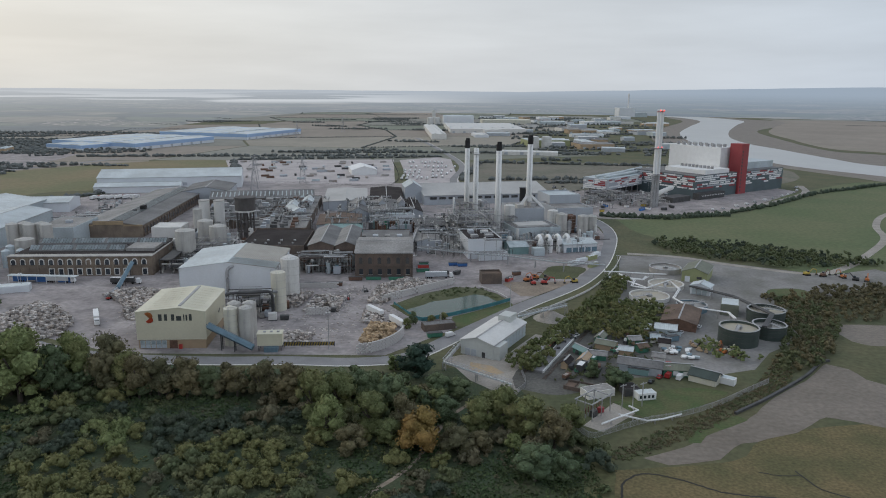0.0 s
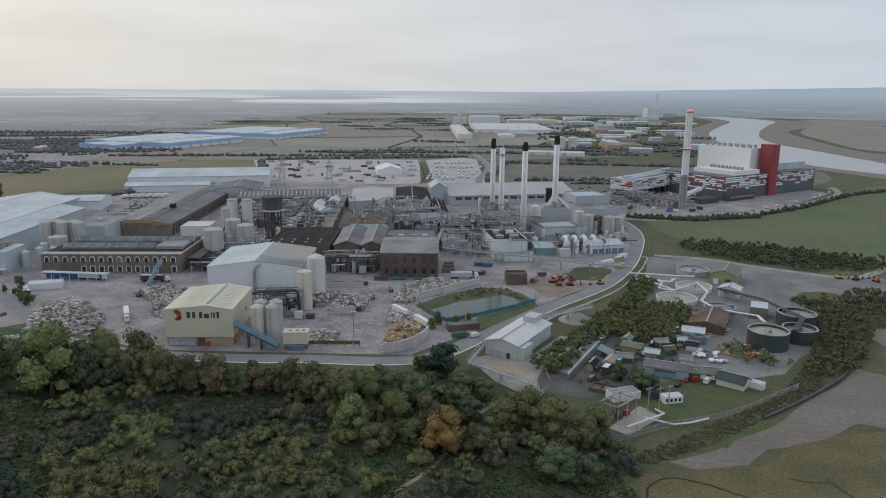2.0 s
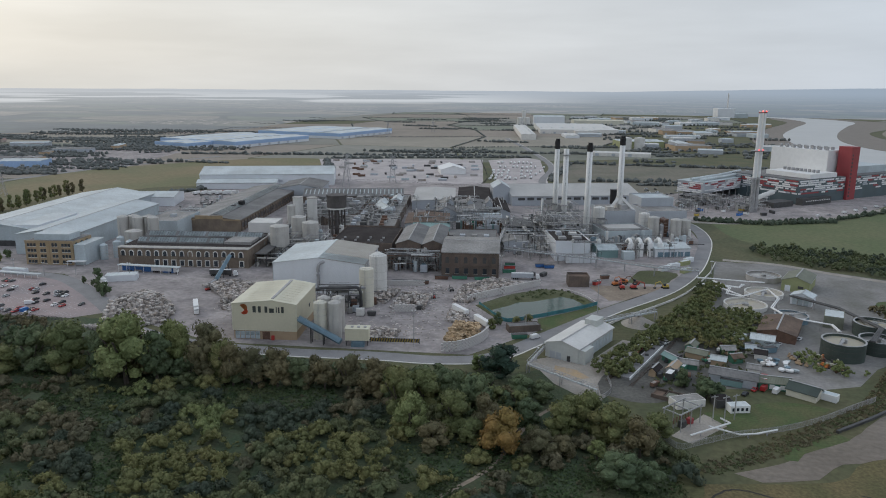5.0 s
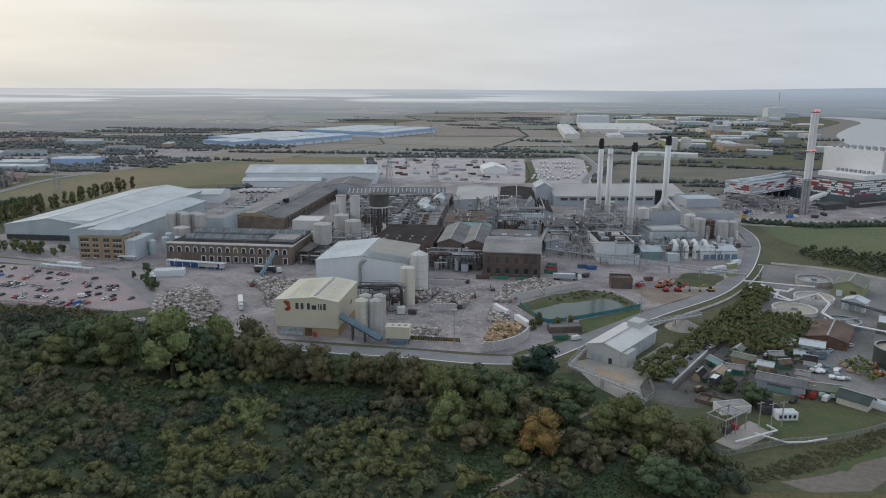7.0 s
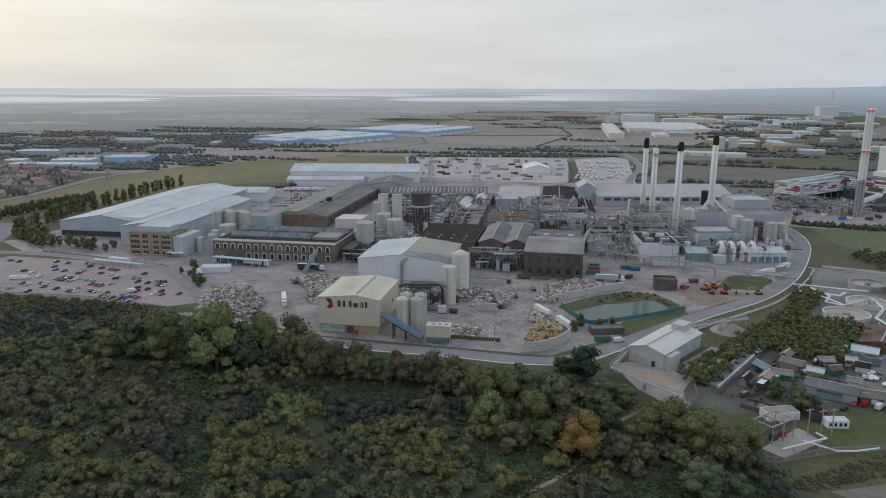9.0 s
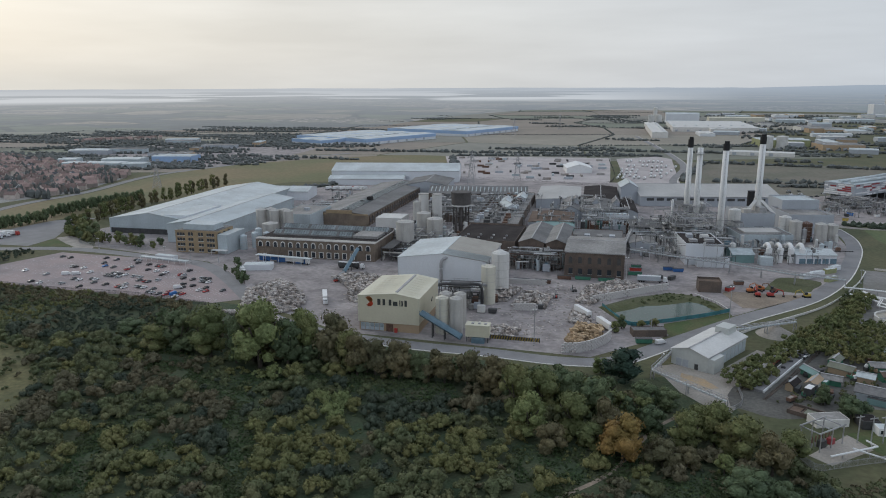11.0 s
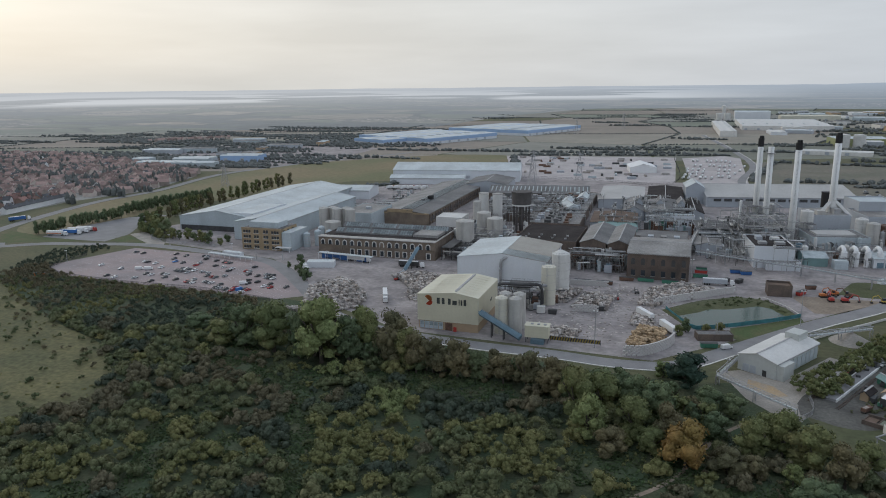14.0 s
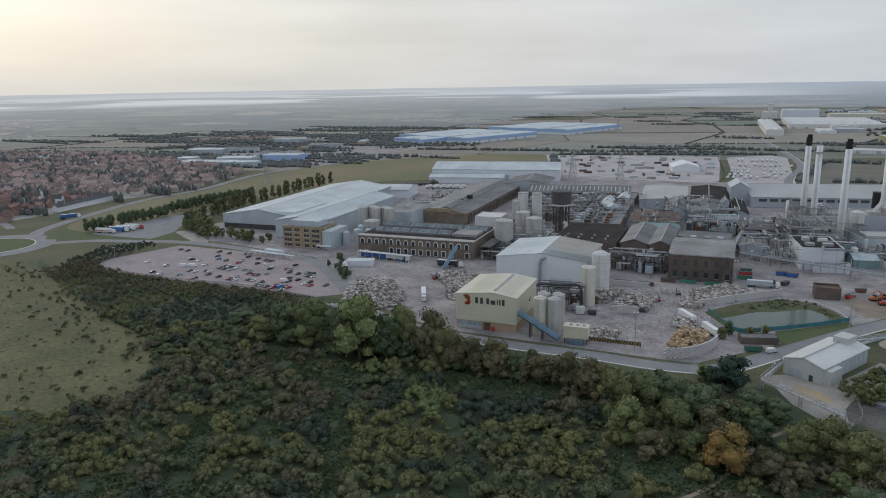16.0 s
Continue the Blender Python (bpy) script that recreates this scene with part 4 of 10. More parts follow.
def water_tower():
    b = thing("water_tower", "round dark concrete water tower on tall columns", "water tower", (-151.5, 548, 0), 0)
    R, h = 7.7, 33.5
    part("tank", cylinder(0, 0, 23.5, h - 1.0, R, n=40), M["water_tower"], b)
    part("rim", cylinder(0, 0, h - 1.0, h, R + 0.5, n=40), M["water_tower"], b)
    part("floor_slab", cylinder(0, 0, 22.3, 23.5, R - 0.3, n=40), M["concrete_w"], b)
    part("core", cylinder(0, 0, 0, 22.3, 2.0, n=16), M["water_tower"], b)
    for k in range(10):
        a = 0.628 * k
        part("column", cylinder((R - 1.4) * math.cos(a), (R - 1.4) * math.sin(a), 0, 22.3, 0.6, n=8), M["water_tower"], b)
    for z in (7, 14.5):
        part("ring_beam", ring_wall(bmesh.new(), 0, 0, z, z + 0.8, R - 0.9, 1.0, 20), M["water_tower"], b)
    return b


water_tower()
for x in (-192, -180):
    b = thing("concrete_silo_tower", "tall pale concrete silo tower beside the water tower", "silo", (x, 575, 0), 0, "concrete towers")
    part("shaft", cylinder(0, 0, 0, 26, 4.2, n=20), M["concrete_w"], b)
    part("cap", cylinder(0, 0, 26, 26.6, 4.5, n=20), M["parapet"], b)
flat_block("clad_block", "grey clad plant block with a white roof edge", (-192, 515), 30, 16, 11, 3.0, "grey_clad", "white_roof", units=((3, 3, 8, 6, 2, "dark_steel"), (16, 4, 6, 6, 1.5, "steel")), doors=((14, 0, 4, 4, "dark_steel"),))

# ---- the old mill: dark flat roof, brick gables
flat_block("dark_roofed_hall", "low brick hall with a wide black felt roof", (-133, 462), 42, 58, 13.5, 3.0, "brick", "dark_roof",
           units=tuple((6 + 9 * (k % 4), 8 + 9 * (k // 4), 1.4, 1.4, 1.0, "steel") for k in range(8)), parapet=0.7)
# paler left slopes and darker right slopes on the gabled halls
for k, (x, w) in enumerate(((-88, 17), (-70, 14))):
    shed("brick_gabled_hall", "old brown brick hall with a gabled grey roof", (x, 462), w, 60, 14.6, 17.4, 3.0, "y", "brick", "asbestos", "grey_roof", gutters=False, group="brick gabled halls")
shed("brick_beater_house", "brown brick hall with a weathered cement-sheet roof", (-54, 436.5), 36, 48, 15.8, 18.6, 2.5, "x", "brick", "asbestos", gutters=True)
bh = bpy.data.objects["brick_beater_house"]
for k in range(6):
    w = part("arched_window", arch(bmesh.new(), 2.4 + k * 5.85, 9.0, 2.2, 4.0, -0.12, 0.1), M["dark_steel"], bh)
    part("sill", boxes((2.2 + k * 5.85, -0.2, 8.75, 4.8 + k * 5.85, 0.02, 9.0)), M["brick"], w)
for k in range(6):
    w = part("window", boxes((2.6 + k * 5.85, -0.12, 2.2, 5.0 + k * 5.85, 0.1, 5.6)), M["glass"], bh)
    part("sill", boxes((2.4 + k * 5.85, -0.25, 1.95, 5.2 + k * 5.85, 0.02, 2.2)), M["parapet"], w)
for k in range(7):
    part("pier", boxes((0.2 + k * 5.85, -0.35, 0, 0.9 + k * 5.85, 0.05, 15.4)), M["brick"], bh)
for z in (6.6, 7.4, 13.6):
    part("string_course", boxes((-0.1, -0.28, z, 36.1, 0.0, z + 0.3)), M["brick"], bh)
for ob in [o for o in bpy.data.objects if o.name.startswith("brick_gabled_hall")]:
    for z in (5.4, 11.4):
        part("string_course", boxes((-0.1, -0.25, z, 13.9, 0.0, z + 0.3)), M["brick"], ob)
for k in range(7):
    silo("blue_tank", "pale blue upright tank before the brick halls", (-86 + 4.6 * k, 457.5), 2.0, 9.5, "pale_grey", rail=False, cone=0.6, group="pale blue tanks", bands=2)
# ---- halls further back in the old mill
flat_block("pulp_hall", "old hall with a pale cluttered flat roof", (-150, 545), 45, 50, 9, 6, "brick", "asbestos",
           units=tuple((2 + 7.5 * (k % 5), 3 + 8.5 * (k // 5), 3 + k % 3, 4, 1 + 0.7 * (k % 4), ("asbestos", "grey_roof", "grey_clad", "rust", "dark_steel")[(k * 2) % 5]) for k in range(24)))
flat_block("paper_hall", "long hall with pale rooftop machinery", (-147, 598), 36, 125, 8, 5, "brick", "asbestos",
           units=tuple((2 + 7.5 * (k % 4), 4 + 10 * (k // 4), 3 + k % 3, 6, 1 + 0.8 * (k % 4), ("pale_grey", "asbestos", "grey_roof", "asbestos", "rust", "grey_clad", "dark_steel")[(k * 3) % 7]) for k in range(44)))
flat_block("pipe_hall", "dark flat-roofed hall covered with ducts", (-206, 588), 58, 98, 9, 5, "brick", "grey_roof",
           units=tuple((2 + 9 * (k % 6), 3 + 11 * (k // 6), 3 + k % 4, 3 + k % 5, 0.8 + 0.9 * (k % 4), ("grey_clad", "asbestos", "dark_steel", "steel", "grey_roof")[(k * 3) % 5]) for k in range(52)))
for k, (x, y) in enumerate(((-140, 640), (-128, 615), (-131, 668))):
    shed("roof_house", "small white gabled plant house on the old mill's roof", (x, y, 8.1), 9, 26, 3, 5.4, 5 + 20 * (k == 1), "y", "white_clad", "white_roof", gutters=False, group="roof houses", category="plant house")
shed("rusty_hall", "low hall with a rusty brown sheet roof", (-101, 571), 36, 50, 7.5, 9, 6, "y", "grey_clad", "rust_roof", gutters=False)
flat_block("teal_block", "low block with a verdigris green front and roof", (-91, 543), 30, 24, 9, 6, "teal_roof", "teal_roof")
shed("screening_hall", "hall with a pale cement-sheet roof", (-114, 684), 42, 92, 8.5, 9.6, 6, "y", "grey_clad", "pale_roof", gutters=False)
shed("dark_hall", "hall with a dark grey sheet roof", (-70, 692), 33, 95, 8.5, 10, 5, "y", "grey_clad", "dark_roof", gutters=False)
shed("north_gable_hall", "grey hall with a pale gabled roof", (-83, 627), 18, 62, 8, 12.5, 6, "y", "grey_clad", "asbestos", "grey_roof", gutters=False)
for k in range(3):
    shed("vent_house", "narrow gabled ventilator on the mill roof", (-76 + 18 * k, 655, 9.5), 6, 22, 3, 6.2, 6, "y", "grey_clad", "asbestos", gutters=False, group="ventilators", category="ventilator")
shed("machine_hall", "wide hall with a weathered grey roof", (-64, 622), 32, 68, 9, 11.5, 6, "y", "grey_clad", "asbestos", "grey_roof", gutters=False)
shed("side_hall", "dark narrow hall beside the machine hall", (-31, 628), 14, 70, 9, 12, 6, "y", "grey_clad", "dark_roof", gutters=False)
flat_block("control_block", "white two-storey block among the machinery", (-47, 603), 24, 9, 10, 9, "white_clad", "asbestos", units=tuple((1.5 + 3.6 * k, 2, 2.2, 4, 1.2, "pale_grey") for k in range(6)))
flat_block("buff_building", "low dark brick building in front of the machine yard", (-62, 505), 40, 50, 7, 4, "brick", "grey_roof", units=tuple((3 + 9 * (k % 4), 6 + 14 * (k // 4), 4, 6, 1.5, ("asbestos", "grey_clad")[k % 2]) for k in range(8)))
shed("north_hall", "long dark brick hall with a pale sheet roof and glazed strip", (-225, 690), 100, 42, 9, 14, 11, "x", "brick", "grey_roof", "grey_roof", gutters=False, rooflights=24)
shed("store_hall", "long grey-roofed hall joining the brick hall", (-262, 722), 45, 60, 12, 16, 8, "y", "grey_clad", "grey_roof", gutters=False)
shed("back_warehouse", "long white warehouse with a gabled roof", (-388, 806), 157, 62, 13.5, 20, 13.5, "x", "white_clad", "white_roof", category="warehouse",
     doors=((12, 4, 30, 3, "grey_clad"), (60, 4, 36, 3, "grey_clad"), (110, 4, 34, 3, "grey_clad")))
shed("lean_to_store", "low white-roofed store in front of the warehouse", (-380, 780), 90, 24, 7, 10, 13.5, "x", "white_clad", "white_roof", category="warehouse")
shed("sheeted_store", "low white store beside the tanker park", (-392, 655), 45, 40, 9, 12, 13, "x", "white_clad", "white_roof", category="warehouse")
shed("white_warehouse", "wide white warehouse with a low sheet roof behind the chimneys", (-18, 722), 134, 84, 9.5, 16.5, 13, "x", "grey_clad", "pale_roof", category="warehouse", rooflights=0)
shed("gabled_store", "tall grey gabled store beside the warehouse", (-38, 735), 17, 34, 16, 21, 8, "y", "grey_clad", "white_roof")
shed("event_tent", "white marquee with a curved front opening", (-122, 972), 34, 46, 6.5, 11.5, 13, "y", "white_paint", "white_paint", gutters=False, category="tent", cap=False)
# row of dark panels along the front eaves
for k in range(13):
    part("eaves_light", boxes((6 + k * 9.6, -0.3, 5.5, 13 + k * 9.6, -0.05, 8.0)), M["dark_steel"], bpy.data.objects["white_warehouse"])

# ---- power house: stacks, steelwork, blocks
stack("chimney", "tall white concrete chimney with a sooty black tip", (20.5, 593), 2.3, 76, 7.5)
stack("chimney", "shorter pale chimney with a steel gallery", (27.5, 586), 2.2, 69, 0, r1=2.1, collar=(0.34, 0.93))
stack("chimney", "tall white concrete chimney with a sooty black tip", (43.5, 555), 2.45, 76, 6)
stack("chimney", "tall white concrete chimney with a sooty black tip", (75.5, 622), 2.7, 77, 7)
stack("chimney", "slim grey flue beside the pipework", (10, 597), 1.0, 27, 0, r1=0.9, group="flues")
b = thing("dark_flue", "short black steel flue beside the boiler house", "chimney", (78, 690, 0))
part("shaft", cylinder(0, 0, 0, 23, 3.2, n=20), M["black"], b)
part("rim", cylinder(0, 0, 23, 23.5, 3.5, n=20), M["dark_steel"], b)


def steel_frame(name, label, at, w, d, h, nx, ny, nz, yaw=12.0, t=0.35, brace=True, grating=True, pipes=6, seed=1, m="steel"):
    """An open steel structure: columns, floors with gratings, bracing, handrails, pipes and vessels."""
    rg = random.Random(seed)
    b = thing(name, label, "steel structure", (*at, 0), yaw)
    for i in range(nx + 1):
        for j in range(ny + 1):
            part("column", boxes((w * i / nx - t / 2, d * j / ny - t / 2, 0, w * i / nx + t / 2, d * j / ny + t / 2, h)), M[m], b)
    for k in range(1, nz + 1):
        z = h * k / nz
        bm = bmesh.new()
        for j in range(ny + 1):
            box(bm, 0, d * j / ny - t / 2, z - t, w, d * j / ny + t / 2, z)
        for i in range(nx + 1):
            box(bm, w * i / nx - t / 2, 0, z - t * 0.98, w * i / nx + t / 2, d, z - 0.01)
        tagged(part("beam_grid", bm, M[m], b), kind="stuff")
        if grating and rg.random() < 0.8:
            i0, i1 = sorted(rg.sample(range(nx + 1), 2))
            part("grating", boxes((w * i0 / nx, 0, z + 0.01, w * i1 / nx, d, z + 0.08)), M["dark_steel"], b)
            bm = bmesh.new()
            for y in (0, d):
                box(bm, w * i0 / nx, y - 0.04, z + 1.05, w * i1 / nx, y + 0.04, z + 1.13)
                for q in range(9):
                    x = w * (i0 + (i1 - i0) * q / 8) / nx
                    box(bm, x - 0.03, y - 0.03, z + 0.08, x + 0.03, y + 0.03, z + 1.05)
            part("handrail", bm, M[m], b)
    if brace:
        for k in range(nz):
            i = rg.randrange(nx)
            for y in (0, d):
                bm = bmesh.new()
                beam(bm, (w * i / nx, y, h * k / nz), (w * (i + 1) / nx, y, h * (k + 1) / nz), 0.22)
                beam(bm, (w * (i + 1) / nx, y, h * k / nz), (w * i / nx, y, h * (k + 1) / nz), 0.22)
                part("brace", bm, M[m], b)
    for k in range(pipes):
        z = rg.uniform(1.5, h)
        y = rg.uniform(0.5, d - 0.5)
        x0, x1 = rg.uniform(-2, w * 0.4), rg.uniform(w * 0.6, w + 2)
        r = rg.choice((0.25, 0.35, 0.55, 0.8))
        part("pipe", tube(bmesh.new(), [(x0, y, 0.3), (x0, y, z), (x1, y, z), (x1, rg.uniform(0, d), z)], r, 10), M[rg.choice(("steel", "concrete_w", "silo_g"))], b)
    for k in range(max(1, pipes // 2)):
        x, y = rg.uniform(2, w - 2), rg.uniform(2, d - 2)
        r, z = rg.uniform(1.0, 2.2), h * rg.randrange(0, nz) / nz
        part("vessel", cylinder(x, y, z, z + rg.uniform(2.5, 6), r, n=18), M[rg.choice(("silo_g", "concrete_w", "steel", "pale_grey"))], b)
    return b


steel_frame("boiler_steelwork", "grey steel pipe structure round the chimneys", (12, 545), 36, 36, 20, 5, 4, 4, 12, pipes=14, seed=2)
steel_frame("pipe_tower", "open grey steel pipe tower", (14, 585), 26, 26, 24, 3, 3, 5, 12, pipes=8, seed=5)
steel_frame("process_steelwork", "grey steel structure with pipes and vessels", (-20, 560), 32, 34, 10, 4, 3, 2, 8, pipes=12, seed=7)
steel_frame("hall_pipework", "rusty steel frames beside the brick halls", (-92, 447), 34, 12, 10, 4, 2, 2, 3, pipes=5, seed=9, m="rust")
steel_frame("conveyor_tower", "steel tower beside the chimneys", (50, 575), 12, 20, 14, 2, 2, 3, 12, pipes=5, seed=11)
steel_frame("yard_steelwork", "dark steel frame with pipes beside the brick hall", (-178, 442), 22, 30, 9, 3, 3, 2, 4, pipes=7, seed=13, m="dark_steel")
steel_frame("tank_steelwork", "steel platforms among the grey silos", (-186, 480), 40, 34, 12, 4, 3, 3, 4, pipes=9, seed=15)
flat_block("boiler_block", "white clad block with roof coolers", (18.5, 489), 24, 38, 13.5, 10, "white_clad", "dark_roof", units=((4, 8, 5, 5, 1.6, "steel"), (14, 8, 6, 5, 1.6, "steel"), (5, 22, 4, 6, 2.2, "grey_clad"), (15, 24, 5, 4, 1.5, "concrete_w")), parapet=0.8)
flat_block("annexe", "low white annexe under the pipe bridge", (26, 484), 20, 5, 5.5, 10, "white_clad", "asbestos")
shed("pale_store", "low grey store with a pale roof", (-18, 514), 17, 24, 7, 9, 6, "y", "grey_clad", "asbestos")
flat_block("turbine_hall", "cream clad turbine hall with a flat grey roof", (57, 549), 38, 30, 10, 14, "pale_grey", "grey_roof", units=((5, 6, 26, 16, 1.2, "pale_roof"),))
silo("steel_silo", "tall pale steel silo by the turbine hall", (56, 590), 4.5, 22, "concrete_w", group="power house silos")
for k, (x, y, h) in enumerate(((99, 585, 16), (107, 590, 14), (116, 583, 15), (124, 588, 14), (93, 596, 17))):
    silo("steel_silo", "grey steel process tank", (x, y), 4.4, h, ("silo_g", "rust", "silo_g", "silo_g", "concrete_w")[k], group="process tanks")
flat_block("filter_house", "grey clad block with a dark band along its roof", (100, 618), 34, 40, 14, 14, "grey_clad", "asbestos", parapet=1.2)
flat_block("conveyor_house", "tall pale grey clad block", (98, 650), 30, 30, 21, 14, "grey_clad", "pale_grey", parapet=1.0)
flat_block("boiler_house", "grey clad boiler house round the chimney base", (62, 600), 26, 36, 17, 14, "grey_clad", "asbestos", units=((3, 4, 6, 6, 3, "silo_g"), (16, 6, 5, 10, 4, "steel")))


def sloping_ducts():
    b = thing("flue_duct", "pale sloping flue ducts leading to the chimney", "duct", (75.5, 622, 0), 12)
    for sx in (-1, 1):
        bm = tube(bmesh.new(), [(sx * 12, -6, 14), (sx * 2, -1, 25)], 1.7, 4)
        part("duct", bm, M["concrete_w"], b)
        part("leg", boxes((sx * 12 - 0.5, -6.5, 0, sx * 12 + 0.5, -5.5, 14)), M["steel"], b)
    part("hood", cylinder(0, 0, 17, 27, 4.0, 2.8, n=16), M["concrete_w"], b)
    return b


sloping_ducts()


def fan_row():
    for k in range(4):
        b = thing("filter_drum", "white vertical filter drum with a curved duct", "filter", (72 + 7 * k, 511 + 1.6 * k, 0), 12, "white filters")
        part("body", cylinder(0, 0, 0, 9.5, 2.0, n=18), M["white_paint"], b)
        part("duct", tube(bmesh.new(), spline([(0, 0, 9.2), (0, 1.5, 11), (0, 5, 11.5), (0, 9, 9)], 1.0), 1.3, 12), M["white_paint"], b)


fan_row()
shed("white_process_shed", "low white shed with blue doors", (89, 511), 26, 22, 6, 8, 14, "x", "white_clad", "white_roof", doors=tuple((2 + 5 * k, 0.2, 4, 3.4, "blue_steel") for k in range(5)))
shed("green_glazed_shed", "pale green-blue glazed shed", (49, 503), 14, 18, 5.5, 8, 12, "x", "teal_roof", "rooflight", gutters=False)
flat_block("small_plant_room", "small pale plant room", (66, 500), 8, 6, 5, 12, "pale_grey", "white_roof")
for k, (x, y, yw, m) in enumerate(((87, 470, 38, "white_clad"), (94, 478, 38, "white_clad"), (103, 487, 42, "olive"), (108, 496, 48, "white_clad"), (100, 466, 45, "olive"))):
    flat_block("site_cabin", "lime green site cabin beside the road" if m == "olive" else "white site cabin beside the road", (x, y), 9, 3, 2.9, yw, m, "white_roof", parapet=0.08, group="site cabins")


def pipe_bridge(name, pts, z, label, w=1.6, seed=0, legs=True):
    """A lattice bridge carrying pipes along a line."""
    rg = random.Random(seed)
    b = thing(name, label, "pipe bridge")
    for (ax, ay), (bx, by) in zip(pts, pts[1:]):
        a, c = Vector((ax, ay, z)), Vector((bx, by, z))
        d = c - a
        s = Vector((-d.y, d.x, 0)).normalized() * w / 2
        n = max(2, int(d.length / 3.5))
        bm = bmesh.new()
        for o in (s, -s):
            for dz in (0, 1.7):
                beam(bm, a + o + Vector((0, 0, dz)), c + o + Vector((0, 0, dz)), 0.2)
            for k in range(n):
                p, q = a + d * (k / n) + o, a + d * ((k + 1) / n) + o
                beam(bm, p, q + Vector((0, 0, 1.7)), 0.13)
                beam(bm, p, p + Vector((0, 0, 1.7)), 0.13)
        part("truss", bm, M["steel"], b)
        for k, r in enumerate((0.3, 0.22, 0.26)):
            o = s * (0.6 - 0.6 * k)
            part("pipe", tube(bmesh.new(), [a + o + Vector((0, 0, 0.4)), c + o + Vector((0, 0, 0.4))], r, 8), M[("steel", "concrete_w", "pale_grey")[k]], b)
        if legs:
            m = max(1, int(d.length / 16))
            for k in range(m + 1):
                p = a + d * (k / m)
                bm = bmesh.new()
                for o in (s, -s):
                    beam(bm, (p + o).xy.to_3d(), p + o, 0.28)
                beam(bm, (p + s).xy.to_3d(), p - s, 0.15)
                part("trestle", bm, M["steel"], b)
    return b


pipe_bridge("yard_pipe_bridge", [(-17, 498), (20, 482), (45, 475), (80, 457), (106, 452)], 5.5, "grey steel lattice pipe bridge across the yard", seed=3)
pipe_bridge("hall_pipe_bridge", [(-22, 486), (-20, 540), (-16, 590)], 8.0, "pale steel pipe bridge beside the halls", seed=4)
pipe_bridge("cross_pipe_bridge", [(-18, 545), (12, 552)], 9.0, "pale pipe bridge between the halls and the boilers", 2.4, seed=5)
pipe_bridge("shed_pipe_bridge", [(38, 344), (66, 364)], 5.0, "steel lattice bridge behind the white shed", seed=6)

# ---- front yard beside the sign building
for k, (x, y, h) in enumerate(((-96.5, 315.4, 17.6), (-89.8, 316.4, 17.6), (-97.6, 325.4, 17.0), (-90.6, 326.2, 17.0))):
    silo("steel_silo", "stained cream steel silo beside the sign building", (x, y), 3.15, h, "silo_g" if k else "silo", group="four cream silos", bands=5)
silo("tall_silo", "tall cream silo on a skirt with a stained top rail", (-86.5, 369), 3.9, 20.8, "silo", legs=False, cone=0.5)
silo("tall_silo", "tall white silo beside the white hall", (-85, 392), 5.0, 23, "concrete_w", cone=2.0)


def front_conveyor():
    b = thing("inclined_conveyor", "blue-grey enclosed conveyor sloping out of the building", "conveyor")
    a, c = Vector((-105.3, 310, 10.8)), Vector((-84, 304.5, 2.6))
    for dz, t in ((0, 1.7),):
        part("housing", tube(bmesh.new(), [a, c], t, 4), M["blue_steel"], b)
    bm = bmesh.new()
    d = c - a
    for o in (-1.4, 1.4):
        s = Vector((-d.y, d.x, 0)).normalized() * o
        beam(bm, a + s + Vector((0, 0, 1.2)), c + s + Vector((0, 0, 1.2)), 0.15)
        for k in range(9):
            p = a + d * (k / 8) + s
            beam(bm, p, p + Vector((0, 0, 1.2)), 0.1)
    part("handrail", bm, M["blue_steel"], b)
    for q in (0.3, 0.6):
        p = a + d * q
        part("trestle", boxes((p.x - 0.2, p.y - 1.2, 0, p.x + 0.2, p.y - 0.8, p.z), (p.x - 0.2, p.y + 0.8, 0, p.x + 0.2, p.y + 1.2, p.z)), M["dark_steel"], b)
    return b


front_conveyor()
b = thing("cream_control_cabin", "cream boxed cabin raised over a dark hopper", "cabin", (-82.5, 306.4, 0), 5)
part("body", boxes((0, 0, 2.6, 11, 5.5, 8.0)), M["cream_clad"], b)
part("roof", boxes((-0.2, -0.2, 8.0, 11.2, 5.7, 8.3)), M["cream_roof"], b)
for x in (2.5, 5.5, 8.5):
    part("roof_vent", boxes((x, 2, 8.3, x + 1.2, 3.4, 8.7)), M["steel"], b)
for x in (0.4, 10.3):
    for y in (0.3, 4.9):
        part("leg", boxes((x, y, 0, x + 0.3, y + 0.3, 2.6)), M["dark_steel"], b)
part("hopper", boxes((3, -1.5, 0, 9, 3.5, 2.3)), M["blue_steel"], b, "dark blue steel skip")
steel_frame("filter_gantry", "dark steel gantry with ducts before the white hall", (-110, 352), 23, 12, 12.5, 4, 2, 2, 8, pipes=7, seed=21, m="dark_steel")
b = thing("duct_run", "large dark duct round the gantry", "duct")
part("duct", tube(bmesh.new(), spline([(-108, 333, 10), (-109, 340, 12.5), (-108, 350, 14), (-97, 353, 14), (-88, 355, 14), (-87, 357, 9), (-87, 358, 3)], 2.0), 0.8, 10), M["dark_steel"], b)
part("handrail", tube(bmesh.new(), [(-108, 351, 15.5), (-88, 354, 15.5)], 0.08, 4), M["steel"], b)


